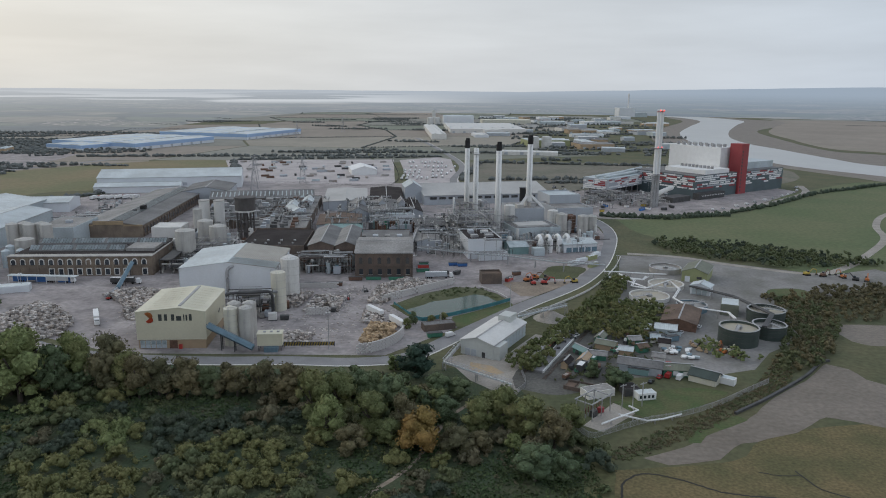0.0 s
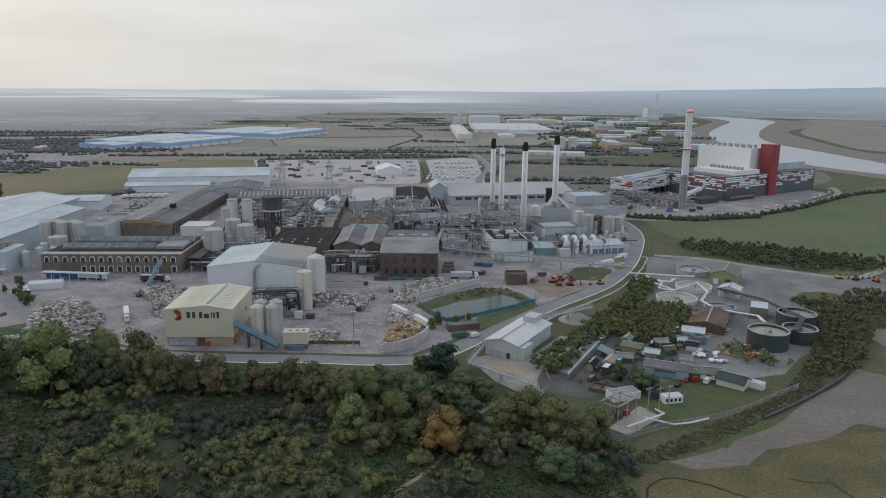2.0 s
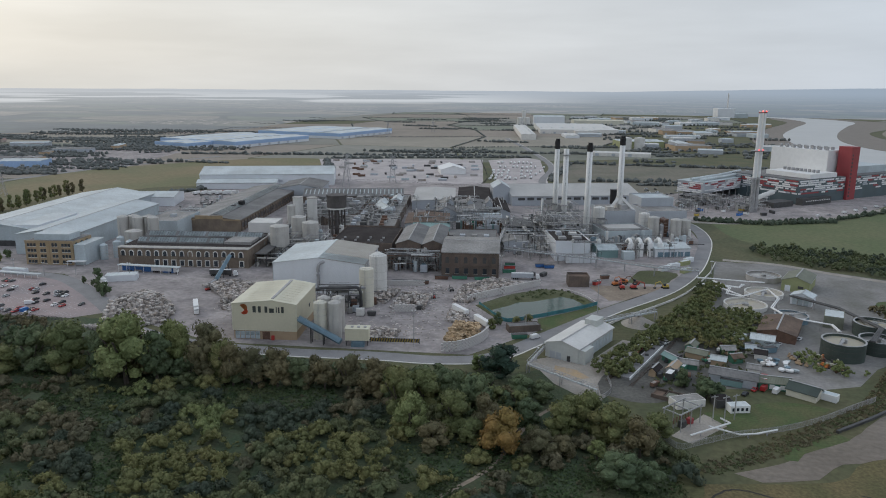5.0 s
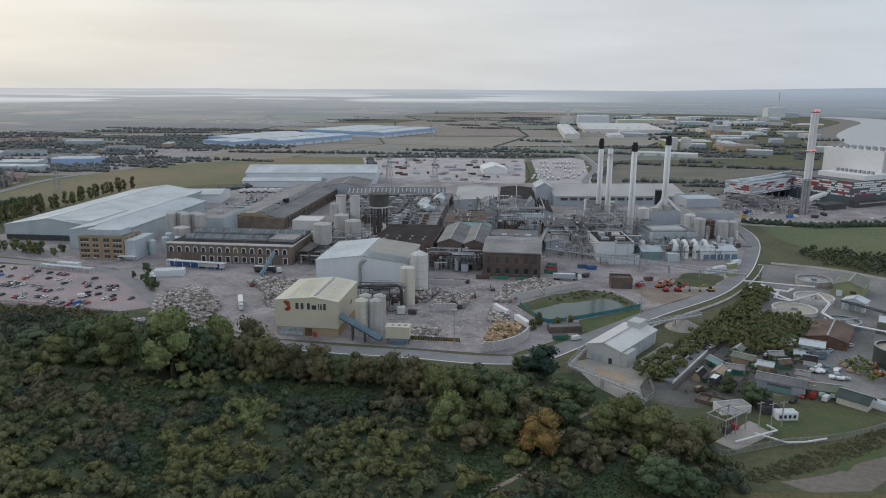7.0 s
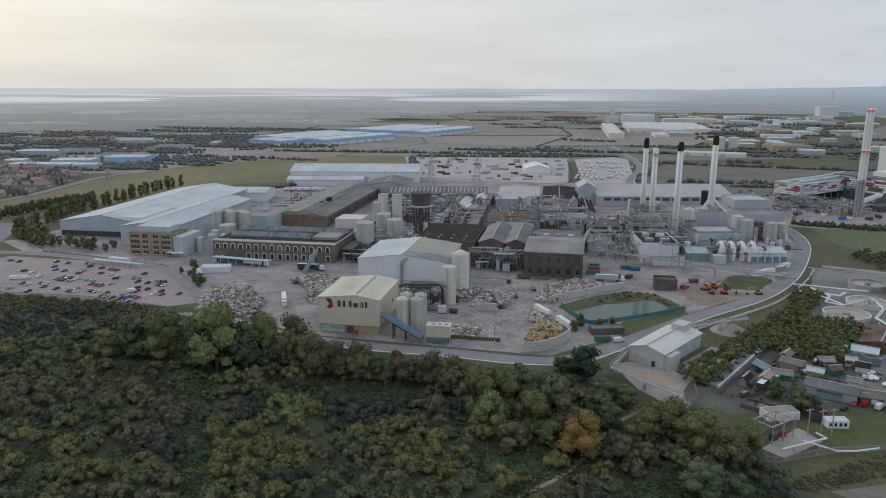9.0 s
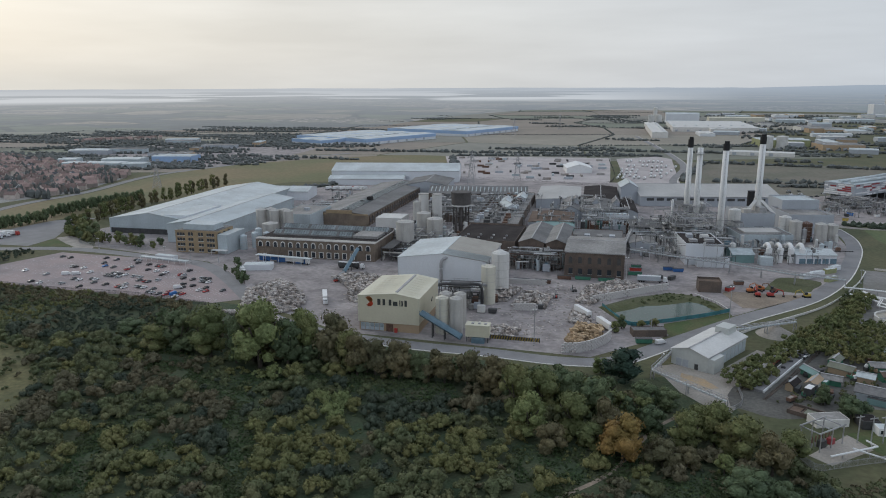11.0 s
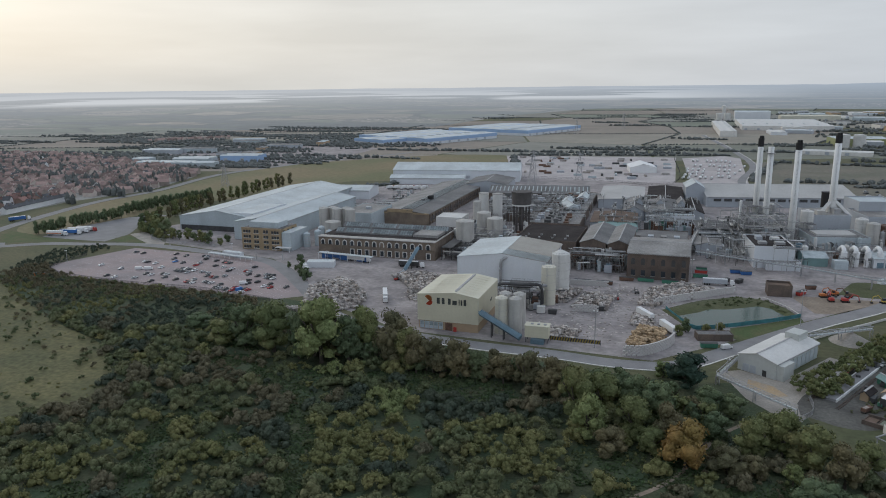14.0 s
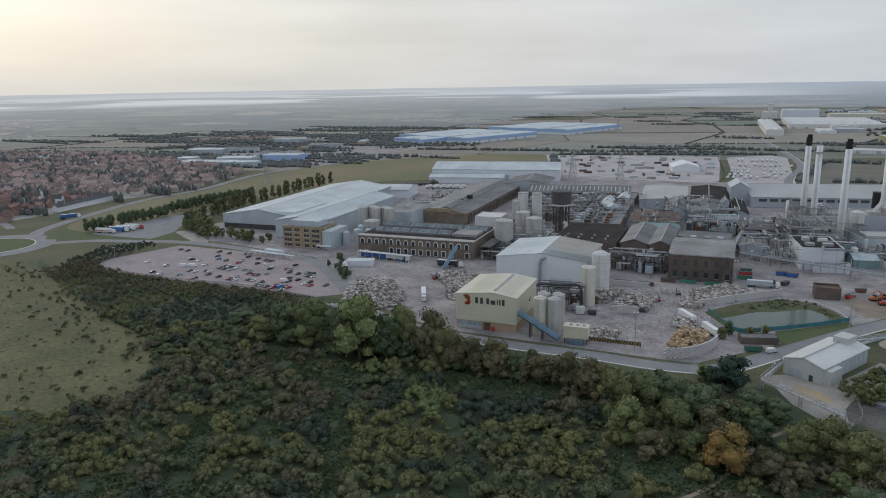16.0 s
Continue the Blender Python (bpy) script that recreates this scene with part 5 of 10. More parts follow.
def striped_barrier():
    b = thing("striped_barrier", "yellow and black striped steel barrier", "barrier", (-72, 312.5, 0), 3)
    part("board", boxes((0, 0, 0.6, 23.2, 0.15, 2.4)), M["dark_steel"], b)
    for k in range(19):
        bm = bmesh.new()
        x = 0.1 + k * 1.21
        bm.faces.new([bm.verts.new(p) for p in ((x, -0.03, 0.65), (x + 0.62, -0.03, 0.65), (x + 1.2, -0.03, 2.35), (x + 0.58, -0.03, 2.35))])
        bmesh.ops.solidify(bm, geom=bm.faces[:], thickness=0.03)
        part("stripe", bm, M["yellow"], b)
    for x in (0, 8, 16, 22.9):
        part("post", boxes((x, 0.15, 0, x + 0.3, 0.45, 2.5)), M["dark_steel"], b)


striped_barrier()


def block_wall(name, pts, rows, label, bl=1.6, bh=0.8, t=0.8):
    """A wall of separate interlocking concrete blocks."""
    b = thing(name, label, "wall")
    line = spline(pts, bl)
    me = None
    for r in range(rows):
        for i in range(len(line) - 1):
            p = line[i].lerp(line[i + 1], 0.5 * (r % 2))
            d = line[i + 1] - line[i]
            if me is None:
                bm = bmesh.new()
                box(bm, -bl / 2 + 0.03, -t / 2, 0.02, bl / 2 - 0.03, t / 2, bh - 0.02)
                bmesh.ops.bevel(bm, geom=bm.edges[:], offset=0.05, segments=1)
                me = bpy.data.meshes.new("concrete_block")
                bm.to_mesh(me)
                bm.free()
                me.materials.append(M["block"])
            o = new("concrete_block", me)
            o.parent = b
            o.matrix_basis = pose(p.x, p.y, r * bh, 0, 0, math.degrees(math.atan2(d.y, d.x)))
    return b


block_wall("curved_block_wall", [(-37, 305), (-31, 307), (-25, 313), (-20, 322), (-18, 330)], 6, "curved wall of pale concrete blocks")
block_wall("bay_wall", [(-70, 360), (-58, 362.5)], 5, "straight concrete block wall of a bale bay")
block_wall("rear_bay_wall", [(-84, 411), (-61, 413)], 4, "concrete block wall behind the bales")
block_wall("pond_wall", [(-32, 385), (-22, 395), (-13, 404), (8, 424)], 4, "long concrete block wall along the pond", 2.4, 1.0)


def bale_heap(name, pts, n, hmax, label, material="bale", seed=0, size=1.25, spread=1.0):
    """A heap of tumbled paper bales: boxes piled over an outline."""
    rg = random.Random(seed)
    xs, ys = [p[0] for p in pts], [p[1] for p in pts]
    cx, cy = sum(xs) / len(xs), sum(ys) / len(ys)
    rad = max(math.hypot(x - cx, y - cy) for x, y in pts)
    bm = bmesh.new()
    made = 0
    while made < n:
        x, y = rg.uniform(min(xs), max(xs)), rg.uniform(min(ys), max(ys))
        if not inside(x, y, pts):
            continue
        made += 1
        q = min(1.0, math.hypot(x - cx, y - cy) / rad)
        top = hmax * max(0.25, (1 - q ** 2.2)) * (0.6 + 0.6 * (0.5 + noise.noise((x * 0.15, y * 0.15, seed))))
        z = rg.uniform(0.4, max(0.5, top))
        s = size * rg.uniform(0.7, 1.15)
        obox(bm, (x - cx, y - cy, z), (s * rg.uniform(1, 1.6), s, s * 0.85), (rg.gauss(0, 0.2), rg.gauss(0, 0.2), rg.uniform(0, 3.14)))
    return lone(name, bm, M[material], label, "bales", (cx, cy, 0), kind="stuff")


bale_heap("bale_heap", [(-226, 352), (-212, 322), (-192, 314), (-180, 326), (-184, 345), (-203, 366), (-221, 380)], 1300, 3.6, "heap of baled grey waste paper in the yard", seed=1)
bale_heap("bale_heap", [(-192, 393), (-172, 374), (-164, 380), (-155, 400), (-180, 406)], 620, 3.4, "stacked bales of pale waste paper", seed=2)
bale_heap("bale_heap", [(-172, 374), (-160, 348), (-146, 350), (-150, 384), (-160, 390)], 560, 3.4, "heap of waste paper bales beside the hall", seed=3)
bale_heap("bale_heap", [(-73, 366), (-55, 366), (-54, 394), (-70, 392)], 560, 3.6, "stack of mixed paper bales behind the block wall", seed=4)
bale_heap("bale_heap", [(-88, 374), (-77, 372), (-73, 402), (-86, 404)], 340, 3.6, "heap of baled paper beside the silo", seed=5)
bale_heap("bale_heap", [(-41, 384), (-33, 381), (-23, 396), (-12, 413), (3, 426), (-20, 433), (-38, 410)], 1300, 3.6, "long stack of pale paper bales along the wall", seed=6)
bale_heap("cardboard_heap", [(-38, 319), (-26, 317), (-22, 330), (-23, 347), (-35, 344)], 460, 4.0, "heap of brown baled cardboard in a walled bay", "card", seed=7)
bale_heap("bale_heap", [(-40, 348), (-29, 344), (-31, 364), (-41, 368)], 200, 2.2, "pile of white paper bales", seed=8)
bale_heap("bale_heap", [(-76, 316), (-62, 316), (-61, 330), (-74, 332)], 170, 2.4, "heap of pale bales behind the barrier", seed=9)
bale_heap("bale_heap", [(-219, 314), (-188, 302), (-176, 308), (-200, 324)], 260, 1.4, "low scatter of loose baled paper", seed=10)
b = lone("paper_litter", (lambda bm: ([obox(bm, (random.uniform(-130, -10) - 40 if k % 2 else random.uniform(-72, -22), random.uniform(318, 420), 0.12), (random.uniform(0.3, 1.4), random.uniform(0.3, 1.0), 0.15), (0, 0, random.random() * 3)) for k in range(1100)], bm)[1])(bmesh.new()),
         M["bale"], "scraps of loose paper littering the yard", "litter", kind="stuff")

# ---------------------------------------------------------------- vehicles
def wheel(parent, x, y, r, w=0.25, rim=True):
    bm = bmesh.new()
    n = 14
    a = [bm.verts.new((x + r * math.cos(6.28319 * i / n), y - w / 2, r + r * math.sin(6.28319 * i / n))) for i in range(n)]
    c = [bm.verts.new((x + r * math.cos(6.28319 * i / n), y + w / 2, r + r * math.sin(6.28319 * i / n))) for i in range(n)]
    bm.faces.new(a)
    bm.faces.new(c[::-1])
    for i in range(n):
        bm.faces.new((a[(i + 1) % n], a[i], c[i], c[(i + 1) % n]))
    return part("wheel", bm, M["rubber"], parent)


def loft(bm, sections):
    """Closed skin over cross-sections of equal length."""
    rows = [[bm.verts.new(p) for p in s] for s in sections]
    n = len(rows[0])
    for a, b in zip(rows, rows[1:]):
        for i in range(n):
            bm.faces.new((a[i], a[(i + 1) % n], b[(i + 1) % n], b[i]))
    bm.faces.new(rows[0][::-1])
    bm.faces.new(rows[-1])
    bmesh.ops.recalc_face_normals(bm, faces=bm.faces)
    return bm


def sec(x, w, z0, z1, k=0.86):
    return [(x, -w, z0), (x, w, z0), (x, w, (z0 + z1) / 2), (x, w * k, z1), (x, -w * k, z1), (x, -w, (z0 + z1) / 2)]


CARS = {}


def car(colour, kind="car"):
    if (colour, kind) in CARS:
        return CARS[colour, kind]
    names = dict(white="white", silver="silver grey", black="black", red="red", blue="bright blue", grey="dark grey")
    cols = dict(white=(0.7, 0.7, 0.7), silver=(0.38, 0.39, 0.4), black=(0.02, 0.02, 0.022), red=(0.35, 0.03, 0.03), blue=(0.04, 0.16, 0.42), grey=(0.08, 0.085, 0.09))
    key = "car_paint_" + colour
    m = M.get(key) or M.setdefault(key, mat(key, cols[colour], 0.3, 0.1, var=0.05, spec=0.6))
    b = thing(kind, f"{names[colour]} {kind} parked on the asphalt", kind, (0, 0, -50), 0, "parked cars" if kind == "car" else "parked vans")
    if kind == "car":
        part("body", loft(bmesh.new(), [sec(-2.15, 0.78, 0.35, 0.8), sec(-1.9, 0.88, 0.25, 0.95), sec(-0.9, 0.9, 0.22, 0.98), sec(0.9, 0.9, 0.22, 0.98), sec(1.9, 0.86, 0.25, 0.88), sec(2.15, 0.74, 0.35, 0.7)]), m, b)
        part("window_band", loft(bmesh.new(), [sec(-1.75, 0.78, 0.93, 1.0), sec(-1.2, 0.77, 0.93, 1.36, 0.8), sec(0.1, 0.77, 0.93, 1.38, 0.8), sec(1.0, 0.78, 0.93, 0.99)]), M["glass"], b)
        part("roof", loft(bmesh.new(), [sec(-1.3, 0.62, 1.34, 1.42), sec(-0.6, 0.66, 1.36, 1.48), sec(0.2, 0.62, 1.35, 1.43)]), m, b)
        wb, r = 1.32, 0.32
    else:
        part("body", loft(bmesh.new(), [sec(-2.6, 0.95, 0.4, 2.2, 0.92), sec(1.2, 0.95, 0.35, 2.2, 0.92), sec(1.75, 0.95, 0.35, 1.5, 0.9), sec(2.6, 0.88, 0.4, 1.0, 0.9)]), m, b)
        part("windscreen", loft(bmesh.new(), [sec(1.1, 0.85, 1.3, 2.1, 0.9), sec(1.85, 0.86, 1.15, 1.5, 0.9)]), M["glass"], b)
        wb, r = 1.7, 0.36
    for x in (-wb, wb):
        for y in (-0.82, 0.82):
            wheel(b, x, y, r)
    CARS[colour, kind] = b
    return b


def park(colour, x, y, yaw, kind="car"):
    return copy_thing(car(colour, kind), pose(x, y, 0.07, 0, 0, yaw))


# ---- the car park: rows of bays along one direction
CP = [(-406, 333), (-416, 370), (-388, 402), (-300, 393), (-268, 374), (-226, 335), (-236, 328), (-285, 331), (-349, 328)]
rgc = random.Random(8)
AX = Vector((0.985, -0.17, 0))
AY = Vector((0.17, 0.985, 0))
bm_lines = bmesh.new()
count = 0
for row in range(6):
    base = Vector((-418, 345, 0)) + AY * (row * 15.5 - 6)
    for side in (0, 1):
        for k in range(76):
            p = base + AX * (k * 2.6) + AY * (side * 5.4)
            q = p + AY * 2.5
            if not inside(q.x, q.y, CP):
                continue
            a, c = p - AX * 0.05, p + AX * 0.05
            patch(bm_lines, [(a.x, a.y), (c.x, c.y), ((c + AY * 4.8).x, (c + AY * 4.8).y), ((a + AY * 4.8).x, (a + AY * 4.8).y)], 0.075)
            m = p + AX * 1.3 + AY * 2.5
            chance = 0.62 * max(0.12, min(1, (m.x + 372) / 60)) * (0.75 if m.x > -250 else 1)
            if inside(m.x, m.y, CP) and rgc.random() < chance * 0.62 and count < 88:
                count += 1
                park(rgc.choices(("black", "grey", "silver", "white", "red", "blue"), (30, 22, 20, 18, 9, 3))[0], m.x, m.y, 80 + 180 * rgc.randrange(2) + rgc.gauss(0, 2))
lone("bay_markings", bm_lines, M["paint"], "worn white parking bay lines", "road marking", kind="structure")
for x, y in ((-356, 352), (-350, 354), (-268, 345)):
    park("white", x, y, 30, "van")
park("white", 4.5, 329, 40, "van")
park("blue", -262, 333, 80, "van")


def lorry(at, yaw, label, trailer="white_paint", cab="white_paint", tractor=True, length=13.6, stripe=None):
    b = thing("lorry" if tractor else "trailer", label, "lorry" if tractor else "trailer", (*at, 0.1), yaw, "lorries and trailers")
    part("trailer_box", boxes((0, -1.27, 1.2, length, 1.27, 4.0)), M[trailer], b)
    part("roof_sheet", boxes((0.05, -1.2, 4.0, length - 0.05, 1.2, 4.06)), M["white_paint"], b)
    if stripe:
        for y in (-1.31, 1.27):
            part("stripe", boxes((0.3, y, 1.6, length - 0.3, y + 0.04, 2.4)), M[stripe], b)
    part("chassis", boxes((0.3, -0.5, 0.85, length - 0.2, 0.5, 1.2)), M["dark_steel"], b)
    part("bumper", boxes((-0.1, -1.2, 0.5, 0.1, 1.2, 0.8)), M["dark_steel"], b)
    xs = [1.2, 2.5, 3.8] + ([length - 0.6, length + 3.4] if tractor else [])
    for x in xs:
        for y in (-1.05, 1.05):
            wheel(b, x, y, 0.5, 0.35)
    if tractor:
        c = part("cab", loft(bmesh.new(), [sec(length + 1.6, 1.22, 0.7, 3.5, 0.95), sec(length + 3.2, 1.22, 0.6, 3.4, 0.95), sec(length + 3.9, 1.2, 0.6, 2.4, 0.98)]), M[cab], b)
        part("windscreen", boxes((length + 3.45, -1.05, 2.0, length + 3.75, 1.05, 2.9)), M["glass"], c)
        part("tractor_chassis", boxes((length - 1.6, -0.5, 0.6, length + 3.4, 0.5, 0.95)), M["dark_steel"], b)
    else:
        for y in (-0.7, 0.6):
            part("landing_leg", boxes((length - 3, y, 0, length - 2.8, y + 0.1, 1.0)), M["dark_steel"], b)
    return b


lorry((-178, 355), -63, "white articulated lorry standing in the paper yard")
lorry((-38.5, 366.5), -54, "white open-topped trailer beside the bales", tractor=False)
lorry((-25.5, 350), -58, "white box trailer parked beside the road", tractor=False)
lorry((-10, 436.5), 5, "white lorry with a curtain-sided trailer by the brick hall", "grey_clad")
lorry((-513, 415), 12, "white lorry with an orange stripe in the lorry park", stripe="orange")
lorry((-507, 423), 12, "lorry with a dark blue trailer in the lorry park", "blue", "white_paint")
lorry((-507, 430), 12, "lorry with a white trailer in the lorry park")
lorry((-505, 437), 12, "lorry with a red cab in the lorry park", "white_paint", "red")
lorry((-256, 421.5), -3, "blue-sided trailer by the loading canopy", "blue", tractor=False)
lorry((-238, 420), -3, "white lorry by the loading canopy")
lorry((-255, 391), -46, "white rigid lorry parked beside the car park", length=8)
lorry((-198, 417), 3, "white lorry cab with a dark flatbed beside the brick hall", "dark_steel")
lorry((-600, 448), 62, "lorry with a dark blue trailer on the main road", "blue", "white_paint")
for k in range(6):
    lorry((-362 + 7.5 * k, 735 + 2 * k), 75, "tanker lorry trailer parked behind the sheds", "white_paint", "red" if k % 3 == 0 else "white_paint", length=9)


def forklift(x, y, yaw, m="red"):
    b = thing("forklift", "red forklift truck in the paper yard" if m == "red" else "dark forklift truck in the paper yard", "forklift", (x, y, 0.05), yaw, "forklifts")
    part("body", loft(bmesh.new(), [sec(-1.5, 0.7, 0.4, 1.3), sec(-0.6, 0.75, 0.35, 1.35), sec(0.9, 0.7, 0.35, 1.0)]), M[m], b)
    part("overhead_guard", boxes((-0.8, -0.65, 2.3, 0.8, 0.65, 2.4), (-0.8, -0.65, 1.2, -0.7, -0.55, 2.3), (-0.8, 0.55, 1.2, -0.7, 0.65, 2.3), (0.7, -0.65, 1.0, 0.8, -0.55, 2.3), (0.7, 0.55, 1.0, 0.8, 0.65, 2.3)), M["dark_steel"], b)
    part("mast", boxes((1.0, -0.5, 0.1, 1.15, -0.38, 4.0), (1.0, 0.38, 0.1, 1.15, 0.5, 4.0), (1.0, -0.5, 3.8, 1.15, 0.5, 4.0)), M["dark_steel"], b)
    part("clamp", boxes((1.2, -0.9, 0.6, 2.2, -0.75, 1.8), (1.2, 0.75, 0.6, 2.2, 0.9, 1.8)), M["steel"], b)
    for xx in (-1.0, 0.75):
        for yy in (-0.65, 0.65):
            wheel(b, xx, yy, 0.38)


forklift(-185, 385, 60)
forklift(-52, 388, -80)
forklift(-44, 404, 200, "dark_steel")
forklift(-33, 408, 140, "dark_steel")
forklift(-60, 378, 30, "dark_steel")


def digger(x, y, yaw, m, label):
    b = thing("excavator", label, "excavator", (x, y, 0.05), yaw, "excavators")
    for s in (-1.1, 1.1):
        part("track", boxes((-2, s - 0.3, 0, 2, s + 0.3, 0.8)), M["rubber"], b)
    part("house", loft(bmesh.new(), [sec(-1.9, 1.2, 0.95, 2.2), sec(0.2, 1.25, 0.95, 2.3), sec(1.4, 1.1, 0.95, 1.9)]), M[m], b)
    part("cab", boxes((0.1, 0.2, 1.8, 1.5, 1.2, 3.1)), M["glass"], b)
    part("boom", tube(bmesh.new(), [(1.2, -0.2, 1.6), (3.6, -0.2, 4.4), (6.2, -0.2, 3.6)], 0.3, 4), M[m], b)
    part("stick", tube(bmesh.new(), [(6.2, -0.2, 3.7), (6.8, -0.2, 1.0)], 0.24, 4), M[m], b)
    part("bucket", boxes((6.2, -0.8, 0.1, 7.3, 0.4, 1.0)), M["dark_steel"], b)


for x, y, yw, m in ((53, 431, 20, "orange"), (59, 437, 200, "orange"), (66, 436, 160, "rust"), (56, 424, 100, "red"), (63, 425, 10, "red"), (82, 429, 200, "yellow")):
    digger(x, y, yw, m, f"{m} tracked excavator on the bare ground")
for x, y, yw, m in ((246, 449, 30, "rust"), (257, 446, 100, "orange"), (262, 440, 150, "dark_steel"), (268, 438, 60, "orange"), (237, 452, 10, "yellow")):
    digger(x, y, yw, m, "excavator standing beside the gravel track")


# ---------------------------------------------------------------- lamp posts, masts, pylons
def lamp_post(x, y, h, label="tall galvanised floodlight mast", heads=2):
    b = thing("lamp_post", label, "lamp post", (x, y, 0), 0, "floodlight masts")
    part("pole", cylinder(0, 0, 0, h, 0.22, 0.12, n=8), M["steel"], b)
    part("base", boxes((-0.5, -0.5, 0, 0.5, 0.5, 0.4)), M["block"], b)
    part("crossbar", boxes((-0.9, -0.08, h - 0.2, 0.9, 0.08, h)), M["steel"], b)
    for s in (-0.7, 0.7)[:heads]:
        part("lamp_head", boxes((s - 0.35, -0.5, h, s + 0.35, 0.1, h + 0.3)), M["white_paint"], b)


for x, y, h in ((-51, 310.5, 17.2), (37.5, 374.5, 17.5), (-16, 424, 17.5), (-88, 432, 17), (-151, 430, 12), (-243, 402, 10), (-282, 407, 8), (-300, 402, 8), (-420, 352, 8), (-325, 408, 8), (5, 300, 6), (118, 470, 8), (-390, 418, 8)):
    lamp_post(x, y, h)


def pylon(x, y, h, yaw=0):
    b = thing("pylon", "grey steel lattice electricity pylon", "pylon", (x, y, 0), yaw, "pylons")
    def half(z):
        return 3.6 * (1 - z / h) ** 1.1 + 0.5
    levels = [0, 0.2, 0.38, 0.54, 0.68, 0.8, 0.9, 1.0]
    bm = bmesh.new()
    for q, p in zip(levels, levels[1:]):
        z0, z1 = q * h, p * h
        a, c = half(z0), half(z1)
        for i, (sx, sy) in enumerate(((-1, -1), (1, -1), (1, 1), (-1, 1))):
            tx, ty = ((1, -1), (1, 1), (-1, 1), (-1, -1))[i]
            beam(bm, (sx * a, sy * a, z0), (sx * c, sy * c, z1), 0.28)
            beam(bm, (sx * a, sy * a, z0), (tx * c, ty * c, z1), 0.16)
            beam(bm, (tx * a, ty * a, z0), (sx * c, sy * c, z1), 0.16)
    part("tower", bm, M["steel"], b)
    for q, l in ((0.62, 6.5), (0.77, 5.5), (0.92, 4.5)):
        z = q * h
        bm = bmesh.new()
        for s in (-1, 1):
            beam(bm, (0, 0, z), (s * l, 0, z), 0.25)
            beam(bm, (s * half(z), 0, z + 1.8), (s * l, 0, z), 0.16)
            beam(bm, (s * l, 0, z), (s * l, 0, z - 1.6), 0.2)
        part("cross_arm", bm, M["steel"], b)


for x, y, h in ((-217, 828, 35), (-170, 875, 34), (-236, 908, 32), (-560, 700, 28), (-330, 1650, 40), (-260, 1900, 40)):
    pylon(x, y, h, 20)


# ---------------------------------------------------------------- canopy, huts and loose items in the yard
b = thing("loading_canopy", "long low canopy with a pale roof over blue loading bays", "canopy", (-260, 417, 0), -3)
part("roof", boxes((0, 0, 4.4, 42, 4, 4.8)), M["white_roof"], b)
for k in range(8):
    part("post", cylinder(0.5 + k * 5.8, 0.4, 0, 4.4, 0.15, n=8), M["white_paint"], b)
for k in range(3):
    part("bay_sheet", boxes((1 + k * 14, 3.5, 0.2, 9 + k * 14, 3.8, 4.0)), M["blue"], b)
flat_block("yard_office", "small white flat-roofed hut among bushes", (-254, 393), 18, 8, 3.6, 20, "white_clad", "white_roof", parapet=0.2)
flat_block("gate_hut", "low hut with a pale canopy beside the car park", (-330, 404), 16, 4, 3, -6, "white_clad", "white_roof", parapet=0.2)
b = thing("car_park_shelter", "long pale shelter roof at the car park's edge", "shelter", (-338, 398, 0), -6)
part("roof", boxes((0, 0, 2.6, 40, 3, 2.85)), M["white_roof"], b)
for k in range(9):
    part("post", cylinder(0.4 + k * 4.9, 0.4, 0, 2.6, 0.12, n=8), M["white_paint"], b)


def rising_conveyor():
    b = thing("bale_conveyor", "green-grey covered conveyor rising to the brick hall", "conveyor")
    a, c = Vector((-188.5, 404, 1.2)), Vector((-188, 425, 11.5))
    part("housing", tube(bmesh.new(), [a, c], 1.5, 4), M["blue_steel"], b)
    part("feed_belt", tube(bmesh.new(), [Vector((-188, 388, 0.9)), a], 1.0, 4), M["steel"], b)
    for q in (0.4, 0.75):
        p = a.lerp(c, q)
        part("trestle", boxes((p.x - 1.3, p.y - 0.2, 0, p.x - 0.9, p.y + 0.2, p.z), (p.x + 0.9, p.y - 0.2, 0, p.x + 1.3, p.y + 0.2, p.z)), M["dark_steel"], b)


rising_conveyor()


def skip(x, y, yaw, m, label, l=6.0, w=2.4, h=2.2):
    b = thing("skip", label, "skip", (x, y, 0.05), yaw, "skips and containers")
    part("body", loft(bmesh.new(), [[(-l / 2, -w / 2, 0.2), (-l / 2, w / 2, 0.2), (-l / 2 - 0.3, w / 2, h), (-l / 2 - 0.3, -w / 2, h)], [(l / 2, -w / 2, 0.2), (l / 2, w / 2, 0.2), (l / 2 + 0.3, w / 2, h), (l / 2 + 0.3, -w / 2, h)]]), M[m], b)
    part("rim", boxes((-l / 2 - 0.35, -w / 2 - 0.08, h, l / 2 + 0.35, w / 2 + 0.08, h + 0.14)), M["dark_steel"], b)
    for k in (-1, 1):
        part("skid", boxes((-l / 2, k * 0.7 - 0.1, 0, l / 2, k * 0.7 + 0.1, 0.2)), M["dark_steel"], b)


